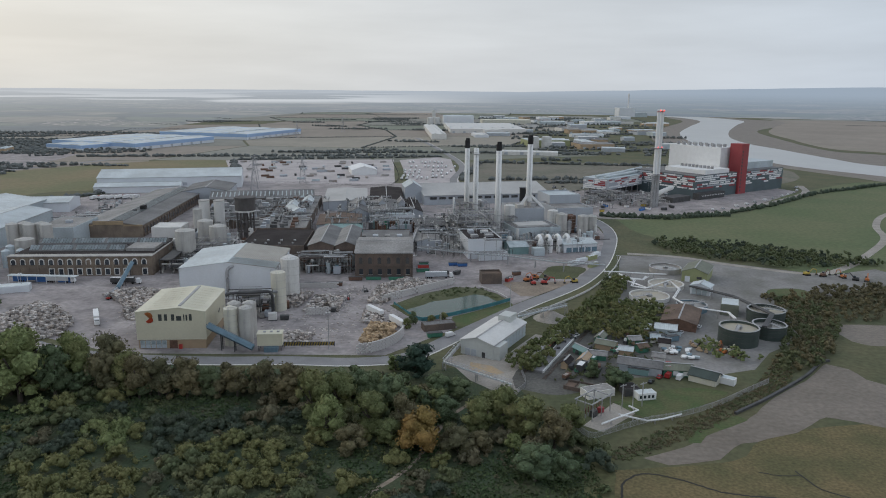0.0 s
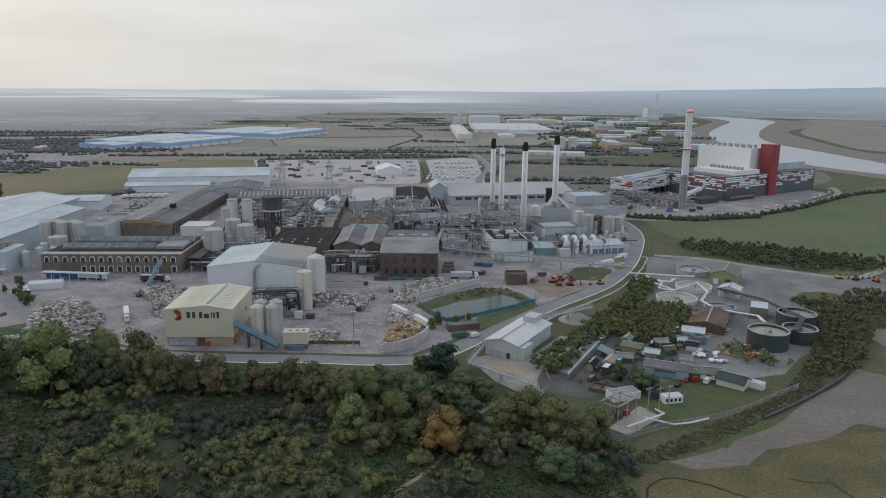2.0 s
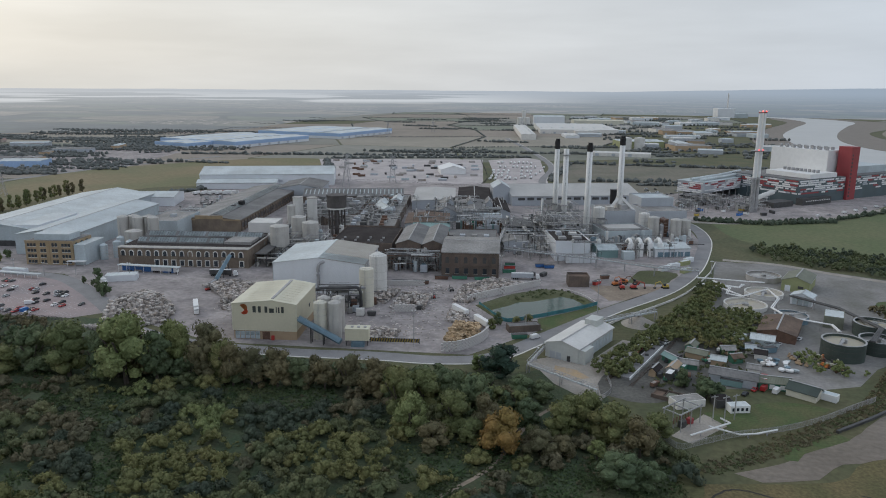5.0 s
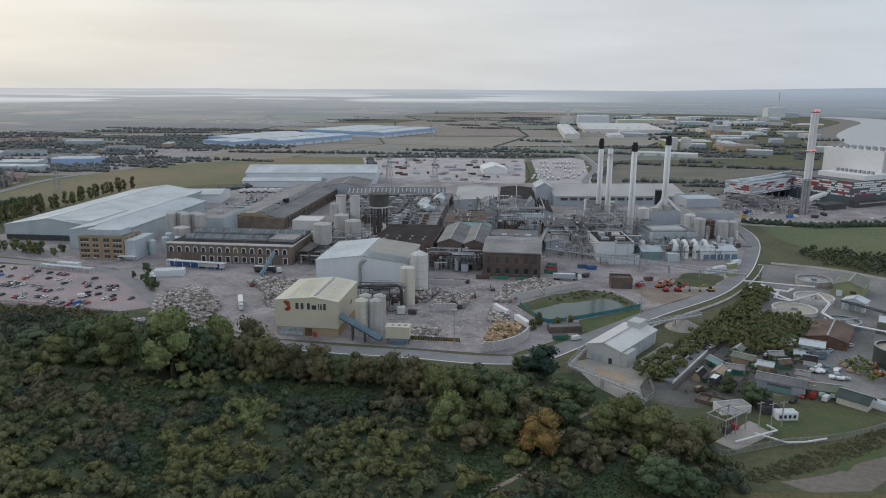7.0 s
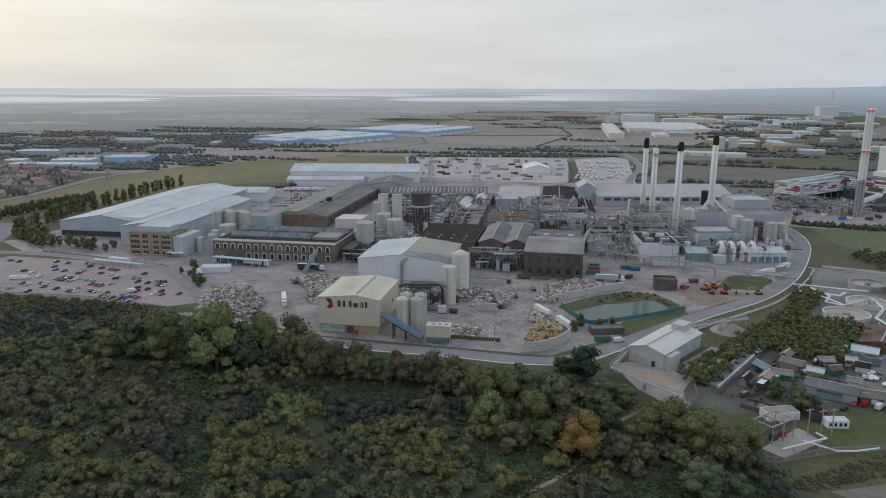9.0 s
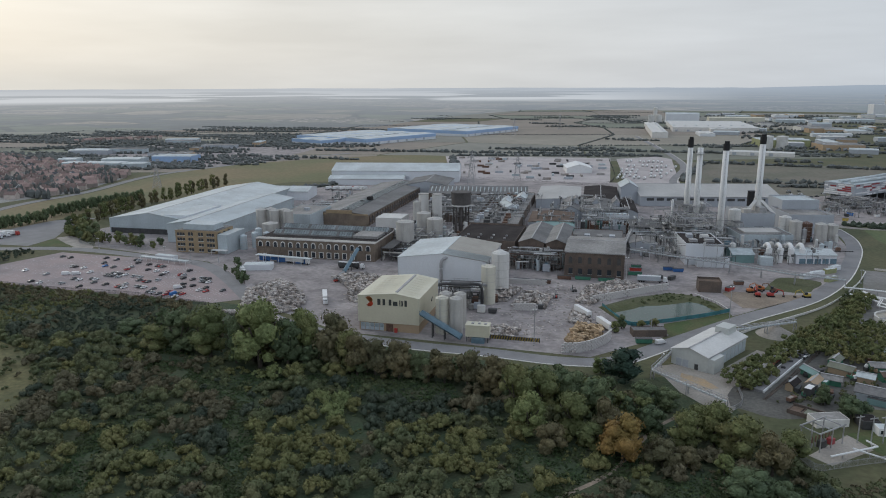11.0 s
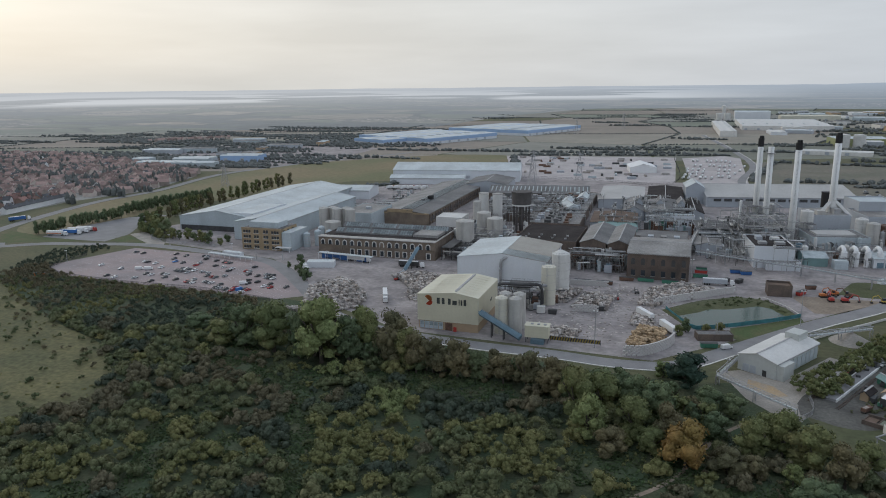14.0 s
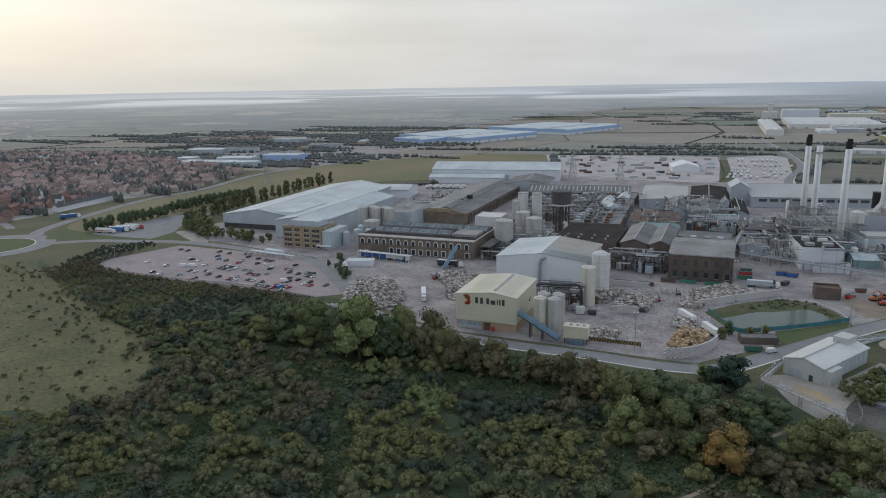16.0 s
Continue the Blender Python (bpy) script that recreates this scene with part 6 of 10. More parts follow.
for x, y, yw, m, l in ((-3, 328, 15, "green", 7), (-42, 432, 3, "green", 9), (-28, 432, 3, "green", 9), (-12, 452, 5, "green", 8), (-12, 462, 5, "red", 7), (-12, 470, 5, "green", 6), (8, 470, 8, "blue", 6), (14, 468, 8, "blue", 6),
                      (-53, 430, 3, "rust", 8), (-77, 416, 3, "rust", 9), (-64, 417, 3, "rust", 9), (-58, 366, 5, "dark_steel", 4), (-80, 352, 5, "dark_steel", 4), (33, 428, 30, "red", 7), (42, 432, 60, "red", 7),
                      (2, 446, 40, "dark_steel", 5), (10, 447, 60, "dark_steel", 5), (48, 446, 20, "rust", 5), (-2, 600, 10, "blue", 10), (-2, 610, 10, "blue", 10)):
    skip(x, y, yw, m, f"{m.replace('_', ' ')} steel skip in the works yard", l)

for k in range(46):
    rg = random.Random(100 + k)
    x, y = rg.uniform(-58, -22), rg.uniform(576, 602)
    b = thing("process_unit", "painted machine unit crowded behind the brick halls", "machine", (x, y, 0), 8 + 90 * rg.randrange(2), "machine units")
    w, d, h = rg.uniform(2, 5), rg.uniform(2, 4), rg.uniform(3, 9)
    part("casing", boxes((0, 0, 0.4, w, d, h)), M[rg.choice(("blue_steel", "blue_steel", "teal_roof", "grey_clad", "grey_clad", "pale_grey", "dark_steel", "dark_steel", "rust", "green"))], b)
    part("base_frame", boxes((-0.2, -0.2, 0, w + 0.2, d + 0.2, 0.4)), M["dark_steel"], b)
    part("duct", tube(bmesh.new(), [(w / 2, d / 2, h), (w / 2, d / 2, h + 1.5), (w / 2 + 3, d / 2, h + 1.5)], 0.4, 8), M["steel"], b)

# ---------------------------------------------------------------- pond and its surroundings
POND = [(-19.8, 369.2), (-9.5, 379.7), (-5.0, 386.4), (3.6, 389.4), (11.4, 395.0), (19.4, 401.0), (25.5, 398.4), (32.5, 386), (21.4, 377.2), (10.7, 368.4), (4.5, 363.3), (-9.5, 355.0), (-14.7, 361.5)]
SHORE = [(-28, 378), (-15, 396), (-8, 404), (2, 411), (8, 416), (20, 415.5), (32.6, 403.2), (38.4, 388.7), (23, 374.6), (12, 365.6), (5.5, 360.3), (-9.4, 352), (-17, 359)]


def pond():
    n = len(POND) * 8
    def around(poly):
        return [Vector((*poly[k // 8], 0)).lerp(Vector((*poly[(k // 8 + 1) % len(poly)], 0)), (k % 8) / 8) for k in range(n)]
    o, i = around(SHORE), around(POND)
    bm = bmesh.new()
    rows = []
    for q, z in ((0.0, 0.06), (0.3, 0.9), (0.6, 0.9), (1.0, 0.10)):
        rows.append([bm.verts.new((a.x + (c.x - a.x) * q, a.y + (c.y - a.y) * q, z + (0.3 * noise.noise((a.x * 0.3, a.y * 0.3, q)) if 0 < q < 1 else 0))) for a, c in zip(o, i)])
    for a, c in zip(rows, rows[1:]):
        for k in range(n):
            bm.faces.new((a[k], a[(k + 1) % n], c[(k + 1) % n], c[k]))
    bmesh.ops.recalc_face_normals(bm, faces=bm.faces)
    lone("pond_bank", bm, M["bank"], "rough reedy bank round the pond", "bank", kind="structure")
    zone("pond_lawn", [(5.8, 359), (13, 364.5), (23, 373), (38.5, 387.5), (40, 380), (36.2, 370), (20.1, 350.3), (10.6, 339.5), (6, 346)], 0.07, M["lawn"], "green grass strip beside the pond", "lawn")
    zone("pond", [(p.x, p.y) for p in i], 0.16, M["pond"], "still green-grey pond", "pond")
    b = thing("pond_fence", "low teal sheet fence along the pond", "fence")
    line = spline([(-26, 379.3), (-20, 367), (-14.6, 357.6), (-9.4, 351.5), (4.5, 359.8), (14, 367), (23, 374), (31, 381), (38.8, 388.7)], 3)
    for p, q in zip(line, line[1:]):
        part("panel", ribbon(bmesh.new(), [p, q], 0.1, 0.05, 2.0), M["fence_teal"], b)
    for p in line[::2]:
        part("post", boxes((p.x - 0.08, p.y - 0.08, 0, p.x + 0.08, p.y + 0.08, 2.3)), M["dark_steel"], b)
    line = spline([(38.8, 388.7), (32.6, 403.2), (22.3, 416.2)], 3)
    for p, q in zip(line, line[1:]):
        part("rail", ribbon(bmesh.new(), [p, q], 0.3, 0.9, 0.3), M["concrete_w"], b)
        part("post", boxes((p.x - 0.08, p.y - 0.08, 0, p.x + 0.08, p.y + 0.08, 1.2)), M["dark_steel"], b)


pond()
zone("spoil_ground", [(46, 398), (40, 416), (38, 428), (60, 430), (84, 432), (86, 425), (70, 412), (56, 400)], 0.05, M["earth"], "bare brown earth beside the pond", "ground", True)
zone("verge", [(8, 343), (34, 373), (52, 394), (72, 418), (76, 423), (60, 405), (46, 388), (30, 366), (12, 342)], 0.05, M["lawn"], "mown grass verge along the road", "verge", True)
zone("pylon_grass", [(60.5, 438.7), (74.4, 470.2), (95.9, 466.2), (89, 448.2), (81.7, 437.5)], 0.06, M["bank"], "rough dark grass beside the works road", "grass", True)
b = flat_block("ruined_store", "roofless dark brick store beside the excavators", (24.5, 423.5), 12.5, 10, 5.5, 5, "brick", "rust_roof", parapet=1.2)
b = flat_block("pump_house", "small dark brick pump house by the pond", (-8, 335), 16, 6, 3.0, 18, "brick", "grey_roof", parapet=0.3)
part("stack_pipe", cylinder(9, 2, 3, 8, 0.25, n=8), M["steel"], b)


# ---------------------------------------------------------------- the white shed by the road
def white_shed():
    b = shed("white_shed", "white clad shed with a low gabled roof and roof box", (9, 306.5), 16, 37, 6.6, 8.8, -29, "y", "silo_pale", "concrete_w",
             doors=((2.2, 0, 2.6, 3.2, "grey_clad"), (5.2, 0, 2.6, 3.2, "grey_clad"), (10.6, 0, 1.6, 2.6, "dark_steel")), category="building")
    part("roof_box", boxes((5.5, 28, 7.5, 11.5, 36, 11.2)), M["silo_pale"], b)
    part("side_bay", boxes((16, 0.3, 0, 19, 9, 6.2)), M["silo_pale"], b)
    for k in range(7):
        part("side_panel", boxes((16, 10.5 + k * 3.8, 0.3, 16.12, 13.6 + k * 3.8, 5.2)), M["pale_grey"], b)


white_shed()
zone("sand_spill", [(13, 296), (22, 292), (27, 284), (20, 280), (12, 288)], 0.06, M["sand"], "orange sand spilt on the concrete", "ground", True)
zone("shed_apron", [(2, 300), (10, 305), (26, 299), (46, 333), (52, 330), (42, 296), (30, 262), (24, 262), (12, 276)], 0.04, M["track"], "pale concrete apron round the white shed", "yard")
pipe_bridge("road_pipe_bridge", [(10, 312), (1.5, 286)], 3.6, "blue-grey pipe bridge beside the shed", 1.4, 2)
pipe_bridge("apron_pipe_bridge", [(1.5, 286), (28, 263)], 3.6, "blue-grey pipe bridge over the access road", 1.4, 3)
lone("gravel_mound", cylinder(0, 0, 0, 4.5, 9, 0.6, n=24), M["track"], "conical heap of pale gravel", "heap", (57, 358, 0))

# ---------------------------------------------------------------- energy plant by the river
def dashes(parent, w, h0, h1, x0=0.0, face="front", d=0.0, seed=0, rows=7):
    """Rows of short cladding panels in white, red and grey on a wall; each one stands proud of it."""
    rg = random.Random(seed)
    rh = (h1 - h0) / rows
    for r in range(rows):
        x = x0 + rg.uniform(0, 4)
        while x < x0 + w - 3:
            l = min(rg.choice((4, 6, 9, 14)), x0 + w - x)
            if rg.random() < 0.98 - 0.05 * (rows - 1 - r):
                z = h0 + r * rh
                m = rg.choices(("white_paint", "red_clad", "grey_clad"), (7, 2.6, 1.2))[0]
                if face == "front":
                    q = (x, -0.25, z + 0.1, x + l, 0.02, z + rh * 0.78)
                else:
                    q = (-0.25, x, z + 0.1, 0.02, x + l, z + rh * 0.78)
                part("cladding_panel", boxes(q), M[m], parent)
            x += l + rg.choice((0, 0.6, 2.5))


def energy_plant():
    b = thing("energy_plant", "large white and dark teal energy plant with a red stair tower", "power plant", (275, 780, 0), 35)
    part("lower_wall", boxes((0, 0, 0, 172, 85, 25)), M["teal_clad"], b)
    part("lower_roof", boxes((0.3, 0.3, 25, 171.7, 84.7, 25.3)), M["grey_roof"], b)
    dashes(b, 76, 10, 24.8, 0, "front", seed=1)
    dashes(b, 80, 10, 24.8, 91, "front", seed=2)
    dashes(b, 84, 10, 24.8, 0, "side", seed=3)
    part("white_hall", boxes((64, 15, 25.3, 90, 86, 52)), M["white_paint"], b, "tall white boiler hall")
    part("mid_hall", boxes((20, 2, 25.3, 64, 56, 30)), M["white_paint"], b, "white stepped hall")
    part("side_hall", boxes((90, 13, 25.3, 170, 70, 33)), M["pale_grey"], b, "pale grey side hall")
    part("stair_tower", boxes((77, -3, 0, 91, 12, 57)), M["red_clad"], b, "dark red stair tower")
    for k in range(12):
        part("tower_window", boxes((79, -3.2, 3 + k * 4, 81, -2.9, 5 + k * 4)), M["dark_steel"], b)
    for k in range(16):
        x, y = 69 + 9 * (k // 8), 20 + 8.2 * (k % 8)
        part("roof_fan", cylinder(x, y, 52, 55.5, 1.9, n=12), M["steel"], b)
    for k in range(9):
        part("roof_fan", cylinder(40, 8 + 5 * k, 30, 33, 1.8, n=12), M["steel"], b)
    part("roof_unit", boxes((93, 24, 33, 100, 36, 44)), M["dark_steel"], b)
    part("low_annexe", boxes((-2, -8, 0, 44, 0, 7)), M["dark_steel"], b)
    part("low_annexe", boxes((-44, -6, 0, -14, 10, 5.5)), M["dark_steel"], b)
    # window light put into the colour: plain white boxes that do not emit
    for k in range(14):
        part("lit_window", boxes((3 + k * 2.9, -8.1, 3.5, 4.2 + k * 2.9, -7.98, 4.6)), M["white_paint"], b)
    return b


energy_plant()


def energy_stack():
    b = thing("twin_chimney", "pair of tall white flues with red lights and a stair tower", "chimney", (215, 722, 0), 35)
    for x in (-2.6, 2.6):
        part("flue", cylinder(x, 0, 34, 97.5, 1.9, 1.7, n=20), M["white_paint"], b)
        part("flue_base", cylinder(x, 0, 0, 34, 2.2, 1.9, n=20), M["steel"], b)
        for z in (60, 96):
            part("warning_light", cylinder(x, -2.0, z, z + 0.9, 0.5, n=8), M["red_lamp"], b)
            part("band", ring_wall(bmesh.new(), x, 0, z - 1.2, z - 0.4, 2.2, 0.4, 20), M["red_clad"], b)
    for z in (33, 60):
        part("gallery", boxes((-6.5, -4, z - 0.4, 6.5, 4, z - 0.1)), M["steel"], b)
    bm = bmesh.new()
    for k in range(9):
        for sx in (-8.5, -4.5):
            beam(bm, (sx, -2, 0), (sx, -2, 34), 0.3)
            beam(bm, (sx, 2, 0), (sx, 2, 34), 0.3)
        beam(bm, (-8.5, -2, k * 3.8), (-4.5, -2, k * 3.8 + 3.4), 0.5)
    part("stair_frame", bm, M["steel"], b)
    part("flue_duct", tube(bmesh.new(), [(3, 0, 13), (14, 2, 15), (34, 6, 17)], 2.4, 14), M["concrete_w"], b)
    return b


rl = bpy.data.materials.new("red_lamp")
rl.use_nodes = True
rl.node_tree.nodes["Principled BSDF"].inputs["Base Color"].default_value = (0.6, 0.03, 0.03, 1)
rl.node_tree.nodes["Principled BSDF"].inputs["Emission Color"].default_value = (1, 0.08, 0.06, 1)
rl.node_tree.nodes["Principled BSDF"].inputs["Emission Strength"].default_value = 3.0
M["red_lamp"] = rl
energy_stack()


def fuel_hall():
    b = thing("fuel_hall", "long raised fuel hall with white, red and grey cladding strips", "building", (181, 783, 0), 47)
    L, W = 108, 31
    part("hall", boxes((0, 0, 8.5, L, W, 20)), M["grey_clad"], b)
    part("roof", boxes((-0.4, -0.4, 20, L + 0.4, W + 0.4, 20.4)), M["pale_grey"], b)
    dashes(b, L, 8.6, 20, 0, "front", seed=5, rows=6)
    dashes(b, W, 8.6, 20, 0, "side", seed=6, rows=6)
    for y in (8, 18):
        part("conveyor_tube", tube(bmesh.new(), [(4, y, 21.6), (L * 0.55, y, 22.2), (L, y, 24)], 1.6, 12), M["white_roof"], b)
    for k in range(9):
        for y in (1, W - 1):
            part("column", boxes((2 + k * 13.4, y - 0.4, 0, 2.8 + k * 13.4, y + 0.4, 7.5)), M["steel"], b)
    part("undercroft", boxes((6, 12, 0, L - 6, W - 4, 8.4)), M["dark_steel"], b)


fuel_hall()
steel_frame("fuel_gantry", "open steel gantries below the fuel hall", (172, 752), 40, 26, 9, 6, 3, 2, 40, pipes=10, seed=31)
steel_frame("cooler_frame", "steel frame with coolers by the energy plant", (205, 722), 30, 18, 6, 4, 2, 1, 30, pipes=8, seed=33)
steel_frame("works_gantry", "steel pipe rack beside the plant road", (150, 735), 30, 12, 7, 4, 1, 1, 45, pipes=8, seed=35)
for k in range(14):
    rg = random.Random(300 + k)
    skip(rg.uniform(150, 235), rg.uniform(690, 745), rg.uniform(0, 180), rg.choice(("pale_grey", "yellow", "blue", "dark_steel", "white_paint")), "steel container standing beside the energy plant", rg.uniform(3, 8), 2.4, 2.5)
for k in range(18):
    rg = random.Random(600 + k)
    park(rg.choice(("white", "black", "silver", "grey", "red")), rg.uniform(120, 190), rg.uniform(800, 905), rg.uniform(0, 180), "car")
for k in range(12):
    rg = random.Random(700 + k)
    q = k3_road[int(len(k3_road) * (0.35 + 0.05 * k)) % len(k3_road)]
    park(rg.choice(("white", "white", "silver")), q.x - 6, q.y + 9, rg.uniform(20, 60), rg.choice(("car", "van")))


# ---------------------------------------------------------------- water treatment works
def clarifier(at, r, h, label, liquid="tank_scum", wall="concrete_w", bridge=True, yaw=20, low=0.8):
    b = thing("settling_tank", label, "tank", (*at, 0.03), yaw, "treatment tanks")
    part("wall", ring_wall(bmesh.new(), 0, 0, 0, h, r, 0.5, 44), M[wall], b)
    part("liquid", cylinder(0, 0, 0.05, h - low, r - 0.5, n=44), M[liquid], b)
    part("rim", ring_wall(bmesh.new(), 0, 0, h, h + 0.12, r + 0.12, 0.8, 44), M["concrete_w"] if wall == "concrete_w" else M["steel"], b)
    part("centre_well", cylinder(0, 0, h - low, h + 0.3, r * 0.16, n=16), M["steel"], b)
    if h > 5:
        for z in (h * 0.3, h * 0.6, h * 0.85):
            part("hoop", ring_wall(bmesh.new(), 0, 0, z, z + 0.2, r + 0.08, 0.1, 44), M["dark_steel"], b)
    if bridge:
        bm = bmesh.new()
        box(bm, -r - 0.5, -0.7, h + 0.3, r * 0.1, 0.7, h + 0.45)
        for y in (-0.7, 0.7):
            box(bm, -r - 0.5, y - 0.04, h + 1.3, r * 0.1, y + 0.04, h + 1.38)
            for k in range(7):
                x = -r - 0.4 + (r * 1.1) * k / 6
                box(bm, x - 0.04, y - 0.04, h + 0.4, x + 0.04, y + 0.04, h + 1.3)
        part("walkway", bm, M["steel"], b)
    return b


clarifier((119, 396), 11.2, 2.2, "round concrete settling tank with cream scum", yaw=30)
clarifier((136, 421), 10.5, 2.4, "round concrete settling tank with cream liquid", yaw=70)
clarifier((147, 459), 10.2, 3.2, "round grey concrete settling tank", "tank_grey", "parapet", yaw=120)
clarifier((136, 375), 8.2, 3.4, "round blue-grey steel settling tank", "tank_grey", "blue_steel", yaw=200)
clarifier((141, 324), 9.1, 8, "tall round dark green steel tank with pale scum", "tank_scum", "tank_green", yaw=60, low=1.2)
clarifier((159.5, 333), 7.9, 6.4, "round dark green steel tank of brown sludge", "tank_grey", "tank_green", yaw=110, low=1.6)
clarifier((168.5, 357), 9.3, 6.4, "round dark green steel tank beside the thicket", "tank_scum", "tank_green", yaw=150, low=1.4)


def pipe_run(name, pts, r, label, m="white_paint", n=2, gap=0.9, legs=True, step=1.2):
    b = thing(name, label, "pipe")
    line = [Vector(p) for p in pts]
    for k in range(n):
        off = (k - (n - 1) / 2) * gap
        q = []
        for i, p in enumerate(line):
            d = line[min(i + 1, len(line) - 1)] - line[max(i - 1, 0)]
            s = Vector((d.y, -d.x, 0)).normalized()
            q.append(p + s * off)
        part("pipe", tube(bmesh.new(), q, r, 8), M[m], b)
    if legs:
        for a, c in zip(line, line[1:]):
            m2 = max(1, int((c - a).length / 9))
            for k in range(m2):
                p = a.lerp(c, (k + 0.5) / m2)
                part("support", boxes((p.x - 0.12, p.y - 0.5, 0, p.x + 0.12, p.y + 0.5, p.z - r)), M["steel"], b)
    return b


pipe_run("works_pipe", [(104, 432, 3), (111, 428, 3), (121, 408, 3), (139, 424, 3.4), (138, 402, 4), (129, 384, 4), (132, 368, 4), (149, 357, 4.4), (143, 334, 8.6)], 0.32, "pair of white pipes on supports across the works")
pipe_run("works_pipe", [(104, 446, 3), (114, 445, 3), (127, 442, 3), (142, 440, 3)], 0.3, "white pipes beside the settling tanks")
pipe_run("works_pipe", [(112, 440, 3), (118, 425, 3), (113, 412, 3), (120, 407, 3)], 0.3, "white pipes crossing between the tanks")
pipe_run("works_pipe", [(108, 436, 2.4), (124, 428, 2.6), (128, 434, 3)], 0.28, "pale pipes behind the settling tank", n=3)
pipe_run("sludge_bridge", [(146, 408, 4.5), (163, 385, 4.8), (166, 345, 7.5), (152, 322, 8.5)], 0.5, "dark steel pipe bridge between the tanks", "dark_steel", 3, 0.8)
shed("olive_shed", "olive green gabled shed with a grey-green roof", (150, 435), 15, 24, 6.4, 9.2, -28, "y", "olive", "olive_roof", doors=((2, 0.1, 3, 3.6, "white_clad"), (9, 2.4, 3, 1.6, "dark_steel")))
shed("white_plant_shed", "small white clad plant shed", (146, 407), 11, 9, 5, 6.8, -32, "y", "white_clad", "white_roof", doors=((1, 0.1, 2.4, 3.4, "pale_grey"), (4, 0.1, 2.4, 3.4, "pale_grey"), (7, 0.1, 2.4, 3.4, "pale_grey")))
flat_block("green_plant_room", "grey-green boxed plant room with a white roof", (148.5, 366.5), 9, 13, 6, -22, "olive_roof", "white_roof", parapet=0.15)
shed("maroon_shed", "low shed with a faded maroon roof", (110, 344), 17, 28, 4, 6, -24, "y", "rust", "rust_roof", gutters=False)
shed("tarp_store", "low pale sheeted store", (104, 333), 10, 8, 3.6, 5, -20, "x", "pale_grey", "white_roof", gutters=False)
for x, y, m in ((104, 326, "pale_grey"), (110, 325, "blue_steel"), (113, 331, "pale_grey"), (101, 329, "teal_roof")):
    skip(x, y, 20, m, "pale steel container by the works track", 6, 2.5, 2.6)
for k in range(26):
    rg = random.Random(900 + k)
    x, y = 122 + rg.uniform(-4, 14), 306 + rg.uniform(-4, 14)
    b = thing("scrap_unit", "orange and brown scrap machinery by the tanks", "scrap", (x, y, 0.05), rg.uniform(0, 180), "scrap machinery")
    l = rg.uniform(1.2, 3)
    part("frame", boxes((0, 0, 0.3, l, 1.0, 1.0), (l * 0.3, 0.1, 1.0, l * 0.8, 0.9, rg.uniform(1.4, 2.4))), M[rg.choice(("orange", "rust", "tan_clad", "dark_steel", "silo"))], b)
    part("roller", cylinder(0.4, 0.5, 0, 0.6, 0.4, n=10), M["rubber"], b)
for k in range(22):
    rg = random.Random(1200 + k)
    x, y = 106 + rg.uniform(-4, 8), 308 + rg.uniform(-7, 10)
    b = thing("sheeted_boat", "pale sheeted boat hull laid up on the ground", "boat", (x, y, 0.05), rg.uniform(0, 180), "laid-up boats")
    l = rg.uniform(1.8, 3.6)
    part("hull", loft(bmesh.new(), [[(-l / 2, -0.7, 0.6), (-l / 2, 0.7, 0.6), (-l / 2, 0.8, 1.2), (-l / 2, -0.8, 1.2)], [(0, -0.9, 0.35), (0, 0.9, 0.35), (0, 1.0, 1.3), (0, -1.0, 1.3)], [(l / 2, -0.1, 0.7), (l / 2, 0.1, 0.7), (l / 2, 0.12, 1.4), (l / 2, -0.12, 1.4)]]), M[rg.choice(("white_paint", "pale_grey", "parapet", "blue_steel"))], b)
    part("cradle", boxes((-0.6, -0.6, 0, -0.4, 0.6, 0.6), (0.4, -0.6, 0, 0.6, 0.6, 0.6)), M["rust"], b)


